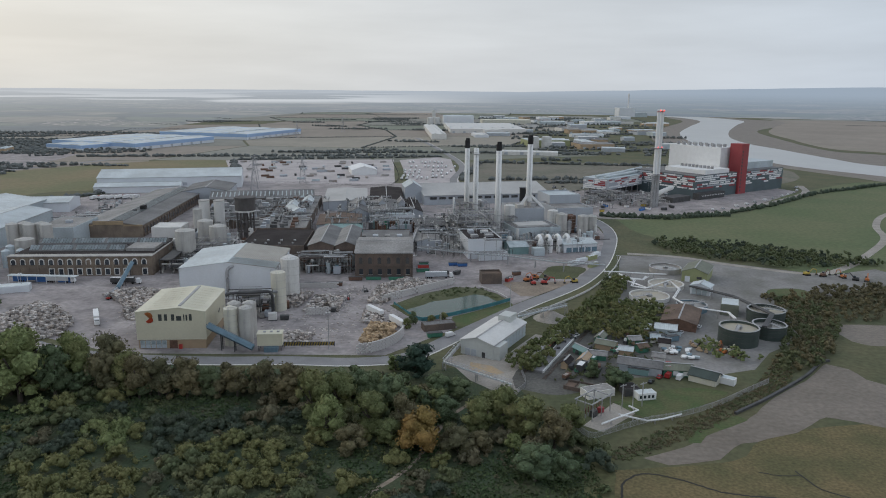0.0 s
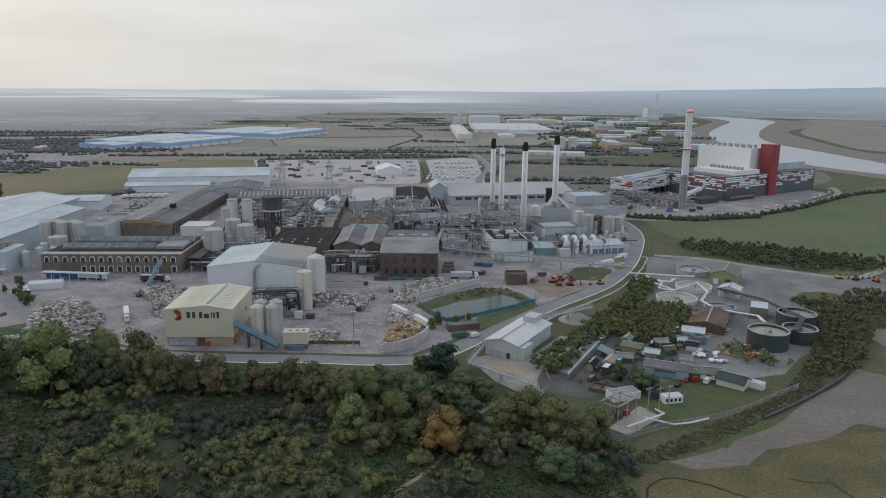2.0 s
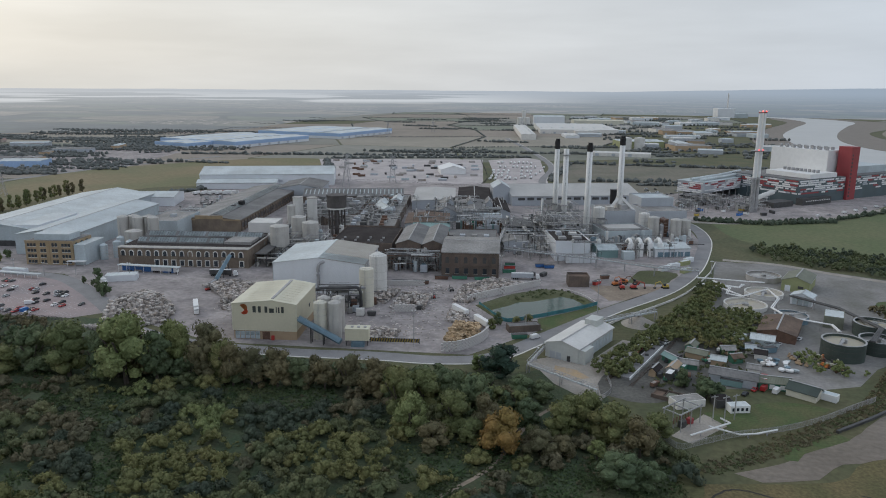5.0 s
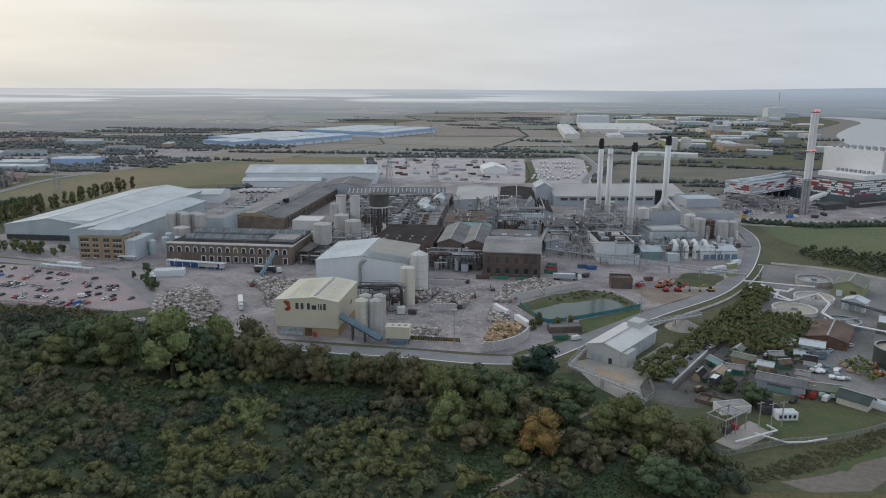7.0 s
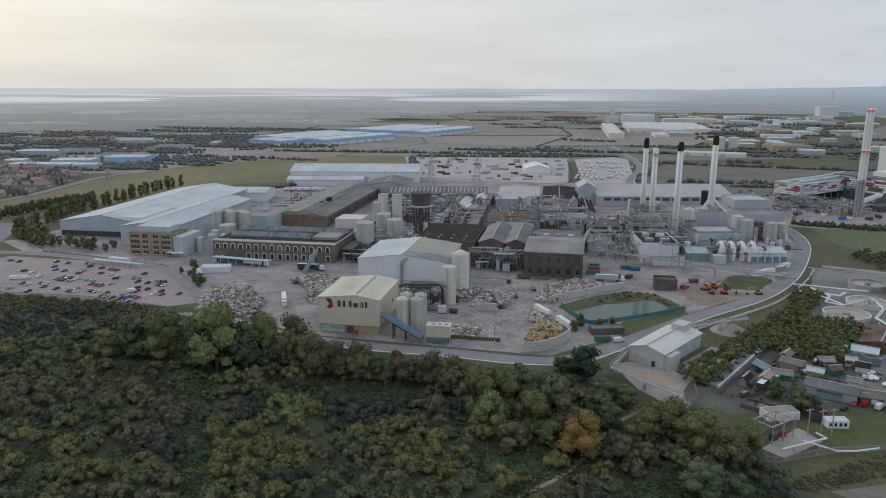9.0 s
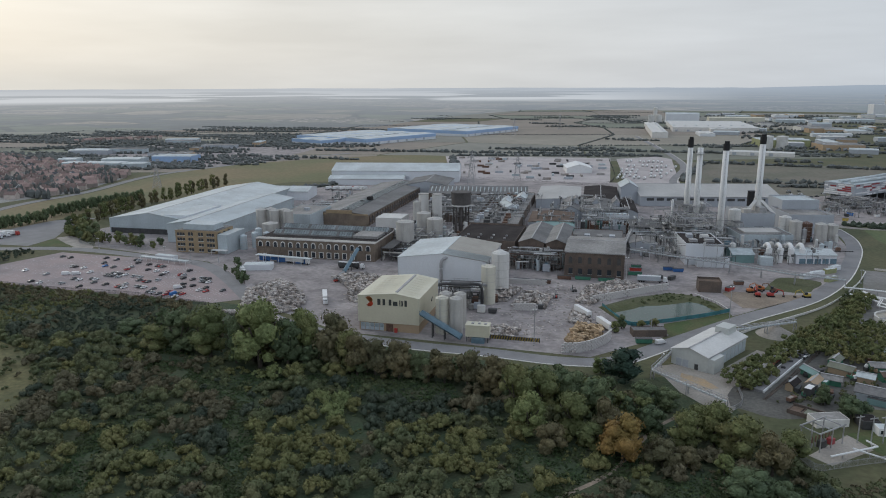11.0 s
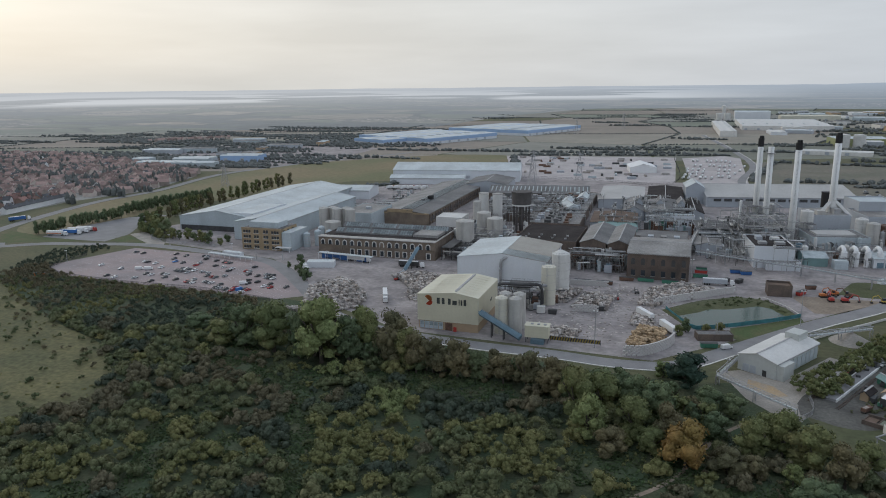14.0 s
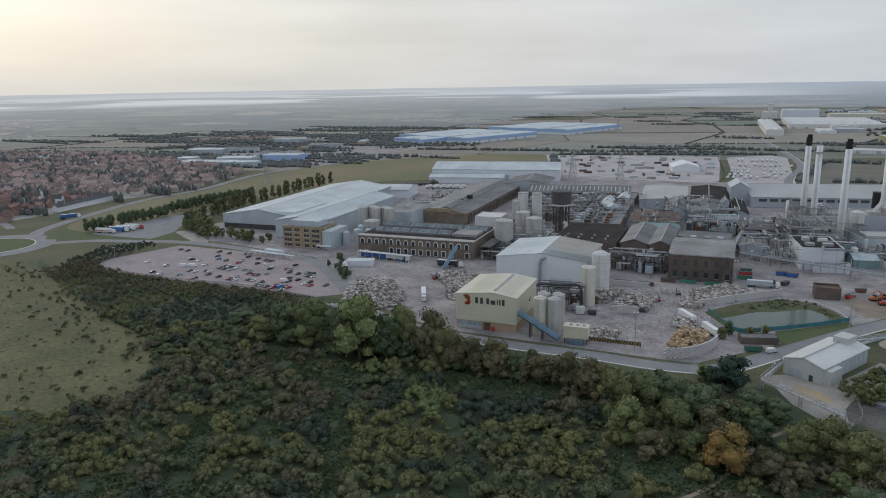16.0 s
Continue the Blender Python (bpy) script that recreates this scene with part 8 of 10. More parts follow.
def tree_template(kind, shape, far=False):
    """Crown and trunk meshes, unit height 10 m; shapes: 0 round, 1 broad, 2 tall."""
    key = (kind, shape, far)
    if key not in TEMPLATES:
        rng = np.random.default_rng(len(TEMPLATES) + 11)
        w = (8.5, 10.5, 6.5, 9.5)[shape]
        lobes = crown_lobes(rng, 10, w, 17 if far else 26, 0.14)
        TEMPLATES[key] = (cloud_mesh("crown", rng, lobes, 520 if far else 2100, 0.52 if far else 0.27, M[TREE_KINDS[kind][0]]), trunk_mesh(rng, 10, w))
    return TEMPLATES[key]


def tree(kind, shape, x, y, h, yaw, group="woodland trees", wide=1.0, coarse=False):
    crown, trunk = tree_template(kind, shape, coarse or math.hypot(x, y) > 420)
    t = thing("tree", TREE_KINDS[kind][1], "tree", (x, y, 0), yaw, group)
    t.scale = (h / 10 * wide, h / 10 * wide, h / 10)
    for nm, me in (("trunk", trunk), ("crown", crown)):
        o = new(nm, me)
        o.parent = t
    return t



# ---------------------------------------------------------------- the country beyond
def far_block(name, at, L, W, h, yaw, wall, roof, label, band=None, group=""):
    b = thing(name, label, "warehouse", (*at, 0), yaw, group)
    part("wall", boxes((0, 0, 0, L, W, h)), M[wall], b)
    r = 0.06 * h + 0.8
    bm = bmesh.new()
    n = max(2, int(W / 60))
    for k in range(n):
        solid_gable(bm, L, W / n, h + 0.05, h + r, "x", y0=W * k / n, z0=h)
    part("roof", bm, M[roof], b)
    if band:
        part("band", boxes((-0.3, -0.3, h * 0.45, L + 0.3, W + 0.3, h + 0.2)), M[band], b)
    for k in range(int(L / 28) if L > 60 else 1):
        part("rooflight", boxes((5 + k * 28, W * 0.2, h + r * 0.6, 8 + k * 28, W * 0.3, h + r + 0.2)), M["rooflight"], b)
    for k in range(int(L / 30) if L > 60 else 1):
        part("dock_door", boxes((6 + k * 28, -0.4, 0.5, 12 + k * 28, -0.31, 5)), M["grey_clad"], b)
    return b


far_block("distribution_warehouse", (-559, 1320), 218, 205, 11.5, 68.5, "white_clad", "white_roof", "huge sky-blue and white distribution warehouse", "sky_clad", "blue warehouses")
far_block("distribution_warehouse", (-640, 1285), 80, 90, 10, 66, "white_clad", "white_roof", "low sky-blue warehouse annexe", "sky_clad", "blue warehouses")
far_block("distribution_warehouse", (-429, 1596), 240, 230, 12, 72, "white_clad", "white_roof", "large sky-blue warehouse further off", "sky_clad", "blue warehouses")
far_block("process_works", (9, 1668), 420, 34, 12, 94, "stone", "concrete_w", "long pale factory wing")
far_block("process_works", (20, 1900), 200, 330, 11, 3, "stone", "concrete_w", "broad pale factory shed")
far_block("process_works", (3, 2295), 95, 60, 28, 3, "white_clad", "white_roof", "tall white factory block")
far_block("process_works", (130, 2380), 160, 50, 14, 6, "silo", "cream_roof", "pale yellow factory block")
for x, y, r, h in ((-40, 2290, 9, 24), (-18, 2300, 9, 24), (183, 1451, 10, 22), (208, 1453, 10, 22), (-30, 2420, 6, 42)):
    silo("storage_tank", "pale steel storage tank at the far works", (x, y), r, h, "concrete_w", rail=False, group="far tanks")
far_block("green_works", (175, 1490), 90, 60, 12, 8, "olive", "white_roof", "pale green industrial hall")
far_block("green_works", (270, 1420), 70, 60, 10, 8, "tan_clad", "asbestos", "buff industrial hall beside the tanks")
far_block("road_depot", (105, 1295), 100, 26, 6, -10, "stone", "concrete_w", "long low pale depot")
b = thing("far_power_station", "distant pale power block with a tall slim chimney", "power plant", (790, 3100, 0), 10)
part("block", boxes((-45, 0, 0, 25, 50, 38)), M["white_clad"], b)
part("annexe", boxes((25, 0, 0, 80, 40, 18)), M["pale_grey"], b)
part("chimney", cylinder(20, 60, 0, 98, 3.4, 2.6, n=16), M["concrete_w"], b)

rgf = random.Random(41)
for k in range(72):                               # the industrial estate on the far side
    x, y = rgf.uniform(90, 700), rgf.uniform(1180, 2900)
    if inside(x, y, [(480, 1000), (500, 1500), (540, 1850), (740, 2500), (1000, 3200), (1500, 3200), (1200, 1000)]) or y < 1250 + 0.3 * x:
        continue
    L, W = rgf.uniform(25, 90), rgf.uniform(18, 55)
    far_block("industrial_unit", (x, y), L, W, rgf.uniform(6, 11), rgf.choice((4, 12, -12, 95)), rgf.choice(("white_clad", "grey_clad", "stone", "pale_grey", "tan_clad")),
              rgf.choice(("white_roof", "asbestos", "grey_roof", "pale_grey", "concrete_w")), "industrial unit on the far estate", None, "far industrial units")
for k in range(9):                                # depots and yards to the north-west
    x, y = rgf.uniform(-1000, -600), rgf.uniform(980, 1260)
    if x > -700 and y > 1180:
        continue
    L, W = rgf.uniform(20, 70), rgf.uniform(14, 40)
    far_block("depot_unit", (x, y), L, W, rgf.uniform(5, 9), rgf.choice((15, 20, 105)), rgf.choice(("pale_grey", "grey_clad", "tan_clad")), rgf.choice(("asbestos", "pale_grey", "grey_roof")), "small pale depot building", None, "depot units")
far_block("trade_depot", (-863, 862), 28, 22, 9, 16, "pale_grey", "white_roof", "white flat-roofed depot by the housing", None, "depot units")
far_block("trade_depot", (-832, 838), 88, 26, 7, 12, "pale_grey", "white_roof", "long white depot by the housing", None, "depot units")
far_block("trade_depot", (-800, 880), 58, 34, 9, 16, "pale_grey", "white_roof", "white depot annexe by the housing", None, "depot units")

far_block("trade_depot", (-742, 855), 34, 20, 7, 16, "pale_grey", "white_roof", "pale depot annexe by the main road", None, "depot units")
far_block("trade_depot", (-757, 939), 62, 40, 9, 14, "sky_clad", "pale_grey", "pale blue-green trade warehouse", None, "depot units")
zone("depot_yard", [(-900, 960), (-640, 890), (-590, 1010), (-620, 1230), (-900, 1250), (-1050, 1150)], 0.016, M["concrete"], "grey depot yards beyond the housing", "yard")
# storage yard and tank park behind the mill
zone("storage_yard", [(-345, 1150), (-80, 1190), (-58, 880), (-255, 880)], 0.05, M["old_concrete"], "pale concrete storage yard behind the mill", "yard")
zone("tank_park", [(-70, 1180), (-10, 1235), (14, 1200), (22, 905), (-40, 885)], 0.06, M["old_concrete"], "pale concrete lorry park", "yard")


def white_tank(x, y, yaw, tmpl=[]):
    if not tmpl:
        b = thing("tank_trailer", "white tank trailer standing in a row", "trailer", (0, 0, -60), 0, "white tank trailers")
        part("barrel", tube(bmesh.new(), [(-3.5, 0, 2.2), (3.5, 0, 2.2)], 1.4, 12), M["white_paint"], b)
        part("chassis", boxes((-3.6, -0.9, 0.5, 3.6, 0.9, 0.9)), M["dark_steel"], b)
        tmpl.append(b)
    return copy_thing(tmpl[0], pose(x, y, 0.07, 0, 0, yaw))


for r, (y, n) in enumerate(((1130, 9), (1070, 12), (1020, 11), (985, 10), (950, 9), (930, 7))):
    for k in range(n):
        if rgf.random() < 0.85:
            white_tank(-52 + k * 6.4 + rgf.uniform(-1, 1), y + rgf.uniform(-6, 6), 80)


def container(m, tmpl={}):
    if m not in tmpl:
        b = thing("stacked_load", "low stack of goods on the storage yard", "stack", (0, 0, -60), 0, "stacks on the storage yard")
        part("load", boxes((-5, -1.3, 0.1, 5, 1.3, 2.6)), M[m], b)
        part("pallet_base", boxes((-5, -1.3, 0, 5, 1.3, 0.1)), M["bark"], b)
        tmpl[m] = b
    return tmpl[m]


for k in range(90):
    x, y = rgf.uniform(-330, -75), rgf.uniform(890, 1165)
    if not inside(x, y, [(-325, 1140), (-88, 1175), (-68, 895), (-245, 895)]) or math.hypot(x + 105, y - 990) < 38:
        continue
    copy_thing(container(rgf.choice(("rust", "dark_steel", "pale_grey", "bale", "bale", "parapet", "parapet", "grey_clad"))), pose(x, y, 0.06, 0, 0, rgf.choice((12, 12, 102)) + rgf.gauss(0, 3)))
fence("storage_fence", [(-255, 882), (-160, 884), (-60, 882), (-82, 1185)], 2.5, "grey fence round the storage yard", "dark_steel", 12)


# ---------------------------------------------------------------- housing estate
SIZES = ((8, 7, 4.8, 7.6), (12.5, 7.5, 5.0, 8.0), (6.5, 8, 5.0, 8.2), (9, 7, 4.8, 7.4), (7, 8.5, 5.0, 8.6))


def house(kind, tmpl={}):
    if kind not in tmpl:
        w, d, e, r = SIZES[kind]
        wall, roof = ("house_wall", "roof_tile") if kind < 3 else ("white_paint", "slate")
        b = thing("house", "two-storey brick house with a red-brown tiled roof" if kind < 3 else "white-gabled house with a dark slate roof", "house", (0, 0, -60), 0, "housing estate")
        bm = bmesh.new()
        solid_gable(bm, w, d, e, r, "x", -w / 2, -d / 2)
        part("wall", bm, M[wall], b)
        for s in (0, 1):
            part("roof_slope", roof_slope(w, d, e, r, "x", s, over=0.35, t=0.18, x0=-w / 2, y0=-d / 2), M[roof], b)
        part("chimney", boxes((w * 0.3, -0.4, r - 0.8, w * 0.3 + 0.8, 0.4, r + 1.2)), M["brick"], b)
        tmpl[kind] = b
    return tmpl[kind]


def house_mass(name, spots, label):
    """The many small houses further back, joined: gabled walls, eaves and two roof slopes each."""
    bm = bmesh.new()
    for kind, x, y, yaw in spots:
        w, d, e, r = SIZES[kind]
        c, s_ = math.cos(radians(yaw)), math.sin(radians(yaw))

        def vert(a, b_, z):
            return bm.verts.new((x + a * c - b_ * s_, y + a * s_ + b_ * c, z))

        lo = [vert(p * w / 2, q * d / 2, 0.02) for p, q in ((-1, -1), (1, -1), (1, 1), (-1, 1))]
        hi = [vert(p * w / 2, q * d / 2, e) for p, q in ((-1, -1), (1, -1), (1, 1), (-1, 1))]
        rd = [vert(-w / 2, 0, r - 0.1), vert(w / 2, 0, r - 0.1)]
        dark = 3 if kind > 2 else 1
        for f in ((lo[0], lo[1], hi[1], hi[0]), (lo[2], lo[3], hi[3], hi[2]), (lo[1], lo[2], hi[2], rd[1], hi[1]), (lo[3], lo[0], hi[0], rd[0], hi[3])):
            bm.faces.new(f).material_index = 2 if kind > 2 else 0
        for q in (-1, 1):
            k = e - 0.35 * (r - e) / (d / 2)
            u0, u1 = vert(-w / 2 - 0.3, q * (d / 2 + 0.35), k), vert(w / 2 + 0.3, q * (d / 2 + 0.35), k)
            t0, t1 = vert(-w / 2 - 0.3, 0, r + 0.08), vert(w / 2 + 0.3, 0, r + 0.08)
            bm.faces.new((u0, u1, t1, t0)).material_index = dark
        lo = [vert(w * 0.3 + p, q, r - 0.9) for p, q in ((0, -0.4), (0.8, -0.4), (0.8, 0.4), (0, 0.4))]
        hi = [vert(w * 0.3 + p, q, r + 1.0) for p, q in ((0, -0.4), (0.8, -0.4), (0.8, 0.4), (0, 0.4))]
        bm.faces.new(hi)
        for k in range(4):
            bm.faces.new((lo[k], lo[(k + 1) % 4], hi[(k + 1) % 4], hi[k]))
    bmesh.ops.recalc_face_normals(bm, faces=bm.faces)
    me = bpy.data.meshes.new(name)
    bm.to_mesh(me)
    bm.free()
    for m in ("estate_wall", "estate_roof", "white_paint", "slate"):
        me.materials.append(M[m])
    return tagged(new(name, me), label, "houses", kind="stuff")


ESTATE = [(-634, 461), (-645, 555), (-624, 640), (-662, 770), (-690, 800), (-841, 871), (-1091, 956), (-1349, 910), (-1400, 800), (-1100, 600), (-800, 400), (-640, 405)]
zone("estate_ground", ESTATE, 0.018, mat("garden_ground", (0.27, 0.27, 0.24), 0.95, var=0.35, scale=0.05, fine=0.5, col2=(0.33, 0.32, 0.31)), "gardens and drives of the housing estate", "ground")
rgh = random.Random(5)
houses, crowd = 0, []
for k in range(46):
    crowd.append((k % 3, -1170 + 2.4 * k + rgh.uniform(-3, 3), 1225 + 2.4 * k + 14 * (k % 3), 45 + 90 * (k % 2)))
for row in range(60):
    for col in range(80):
        u, v = col * 12.0 - 60, row * 15.5 - 40
        patch_no = int(7 * noise.noise((u * 0.011, v * 0.011, 1.7)) + 20) % 4
        if (row % 4 == 3 and rgh.random() < 0.5) or (col % 9 == 8 and rgh.random() < 0.75):
            continue
        x = -575 - u * 0.93 - v * 0.25 + rgh.gauss(0, 1.8)
        y = 400 - u * 0.2 + v * 0.92 + rgh.gauss(0, 1.8)
        if not inside(x, y, ESTATE) or rgh.random() > 0.88 or noise.noise((x * 0.012, y * 0.012, 8.1)) > 0.52 or abs(x + 705 + 0.35 * (y - 470)) < 7:
            continue
        if math.hypot(x + 652, (y - 515) * 0.45) < 20:
            continue
        k = rgh.choices((0, 1, 2, 3, 4), (5, 5, 4, 0.7, 0.7))[0]
        yaw = (12, 102, 28, 64)[patch_no] + rgh.choice((0, 0, 90)) + rgh.gauss(0, 4)
        if houses < 70 and x > -800:
            houses += 1
            copy_thing(house(k), pose(x, y, 0.02, 0, 0, yaw))
        elif len(crowd) < 1500:
            crowd.append((k, x, y, yaw))
house_mass("estate_houses", crowd, "dense estate of small brown-roofed brick houses")
for k in range(10):
    copy_thing(house(3), pose(-641 - 1.7 * k, 478 + 8.6 * k, 0.02, 0, 0, 101))
    if k % 3 == 1:
        copy_thing(house(4), pose(-645 - 1.7 * k, 478 + 8.6 * k, 0.02, 0, 0, 12))
lone("estate_street", ribbon(bmesh.new(), spline([(-600, 400), (-660, 430), (-705, 470), (-745, 580), (-790, 720), (-860, 860)]), 7, 0.06), M["road"], "narrow street through the housing estate", "road", kind="structure")


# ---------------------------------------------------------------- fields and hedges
# straw, green and brown fields, greyed and lightened to include distance haze
HAZED_FIELDS = [mat("far_field_straw", (0.30, 0.275, 0.225), 0.95, var=0.15, scale=0.006, fine=0.05), mat("far_field_green", (0.20, 0.215, 0.165), 0.95, var=0.15, scale=0.006, fine=0.05),
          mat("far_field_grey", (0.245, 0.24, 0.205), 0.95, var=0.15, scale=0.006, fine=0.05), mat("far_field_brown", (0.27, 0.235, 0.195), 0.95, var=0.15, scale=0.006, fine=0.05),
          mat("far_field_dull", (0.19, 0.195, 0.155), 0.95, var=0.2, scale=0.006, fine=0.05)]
rgl = random.Random(12)
hedge_lines = []
ca, sa = math.cos(0.12), math.sin(0.12)
GRID = {}


def node(i, j):
    if (i, j) not in GRID:
        u, v = i * 330 + rgl.uniform(-70, 70), 930 + j * 270 + rgl.uniform(-60, 60)
        GRID[i, j] = (u * ca - v * sa + 60, u * sa + v * ca)
    return GRID[i, j]


RIVER = [(480, 930), (470, 1500), (520, 1850), (740, 2520), (1060, 3300), (1300, 3020), (980, 2250), (840, 2038), (790, 1400), (1100, 1000), (900, 860)]
for i in range(-10, 11):
    for j in range(9):
        q = [node(i, j), node(i + 1, j), node(i + 1, j + 1), node(i, j + 1)]
        cx, cy = sum(p[0] for p in q) / 4, sum(p[1] for p in q) / 4
        if math.hypot(cx, cy) > (2250 if cx < -0.3 * cy else 3300) or any(inside(*p, RIVER) for p in q + [(cx, cy)]) or abs(math.atan2(cx, cy)) > 1.25:
            continue
        if any(inside(*p, YARD) or math.hypot(*p) < 900 for p in q):
            continue
        zone("farm_field", [(cx + (x - cx) * 0.985, cy + (y - cy) * 0.985) for x, y in q], 0.012 + 0.002 * ((i + j) % 2), rgl.choice(HAZED_FIELDS), "distant farm field in haze-paled straw or green", "field")
        for a, c in ((q[0], q[1]), (q[1], q[2])):
            if rgl.random() < 0.6 and math.hypot((a[0] + c[0]) / 2, (a[1] + c[1]) / 2) > 1180:
                hedge_lines.append((a, c))


def hedge_mass(name, lines, width, height, gap, label, material, seed=0, lumps=None):
    """Hedges and far woods as many small lumps in one mesh."""
    rg = np.random.default_rng(seed)
    V, F, base = [], [], 0
    for a, c in lines:
        n = max(2, int(math.hypot(c[0] - a[0], c[1] - a[1]) / gap))
        for k in range(n):
            t = (k + rg.random()) / n
            x, y = a[0] + (c[0] - a[0]) * t + rg.normal() * width * 0.35, a[1] + (c[1] - a[1]) * t + rg.normal() * width * 0.35
            r = width * rg.uniform(0.5, 1.0)
            h = height * rg.uniform(0.5, 1.25)
            v, f = lump(rg)
            v = v * np.array([r, r, h * 0.62]) + np.array([x, y, h * 0.4])
            V.append(v)
            F += (f + base).tolist()
            base += len(v)
    me = bpy.data.meshes.new(name)
    me.from_pydata(np.concatenate(V).tolist(), [], F)
    me.materials.append(material)
    return tagged(new(name, me), label, "hedge", kind="stuff")


hedge_mass("field_hedges", hedge_lines, 2.1, 2.3, 3.4, "haze-paled hedgerows between distant fields", M["leaf_hazed"], 2)
WOODS = []
for k in range(40):
    r, a = rgl.uniform(1150, 2050), rgl.uniform(-1.05, -0.44)
    x, y = r * math.sin(a), r * math.cos(a)
    if inside(x, y, RIVER):
        continue
    for m in range(3):
        WOODS.append(((x - rgl.uniform(60, 190), y + 22 * m + rgl.uniform(-15, 15)), (x + rgl.uniform(60, 190), y + 22 * m + rgl.uniform(-15, 15))))
for k in range(46):                               # small copses and thickets on the plain
    r, a = rgl.uniform(1250, 3000), rgl.uniform(-0.44, 0.3)
    x, y = r * math.sin(a), r * math.cos(a)
    if not inside(x, y, RIVER) and not inside(x, y, [(-700, 1180), (-330, 1180), (-100, 1900), (-600, 1950)]):
        for m in range(2):
            WOODS.append(((x - rgl.uniform(20, 90), y + 18 * m), (x + rgl.uniform(20, 90), y + 18 * m + rgl.uniform(-15, 15))))
hedge_mass("far_woods", WOODS, 5, 4.6, 5.6, "haze-paled belts of distant woodland", M["leaf_hazed"], 3)
hedge_mass("estate_trees", [((x, y), (x + rgl.uniform(8, 40), y + rgl.uniform(-15, 15))) for x, y in [(rgl.uniform(-1300, -590), rgl.uniform(390, 960)) for _ in range(330)] if inside(x, y, ESTATE)], 3.6, 9.5, 4, "garden trees among the houses", M["leaf_hazed"], 4)
hedge_mass("depot_clutter_trees", [((x, y), (x + rgl.uniform(20, 90), y + rgl.uniform(-10, 25))) for x, y in [(rgl.uniform(-1150, -660), rgl.uniform(870, 1300)) for _ in range(60)]], 4, 5, 5, "trees between the depots", M["leaf_hazed"], 5)
hedge_mass("estate_edge_trees", [((x, y), (x + rgl.uniform(30, 120), y + rgl.uniform(-15, 15))) for x, y in [(rgl.uniform(100, 560), rgl.uniform(1150, 2900)) for _ in range(90)] if not inside(x, y, RIVER)], 6, 6, 8, "scrubby trees between the industrial units", M["leaf_hazed"], 6)
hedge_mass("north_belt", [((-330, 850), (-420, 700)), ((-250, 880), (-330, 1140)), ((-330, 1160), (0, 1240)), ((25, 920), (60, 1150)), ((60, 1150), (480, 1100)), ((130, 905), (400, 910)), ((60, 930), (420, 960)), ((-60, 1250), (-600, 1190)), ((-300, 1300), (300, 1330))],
           5, 5, 4, "scrub belts behind the mill", M["leaf_hazed"], 7)
hedge_mass("plant_hedge", [((150, 668), (200, 660)), ((200, 660), (270, 682)), ((270, 682), (340, 735)), ((340, 735), (430, 826)), ((430, 826), (620, 950)), ((155, 663), (205, 652)), ((205, 652), (275, 676))], 3.0, 4.0, 2.5, "dark hedge below the energy plant", M["leaf_dark"], 8)
# scrub brown lifted in its base colour to stand in for haze
zone("bracken_flat", [(30, 900), (110, 805), (255, 910), (410, 905), (500, 1010), (470, 1120), (60, 1160), (26, 1100)], 0.03, mat("hazed_bracken", (0.185, 0.165, 0.13), 0.95, var=0.3, scale=0.02, fine=0.2, col2=(0.135, 0.135, 0.10)), "haze-paled brown scrubland beyond the works", "ground", True)
zone("river_mud", [(560, 1010), (490, 1250), (486, 1656), (580, 1980), (693, 2278), (900, 2740), (960, 3120), (1180, 3140), (1235, 2950), (1313, 2771), (1186, 2500), (923, 2134), (823, 1771), (770, 1445), (830, 1353), (900, 1150), (900, 860), (640, 860)], 0.04, M["mud"], "grey tidal mudflats along the river", "mudflat", True)
zone("river_meadow", [(1000, 1150), (861, 1404), (800, 1500), (850, 1771), (940, 2100), (1254, 2672), (1400, 2900), (2300, 2500), (2000, 1500), (1500, 1100)], 0.05, HAZED_FIELDS[3], "brown grazing marsh beyond the river", "field", True)


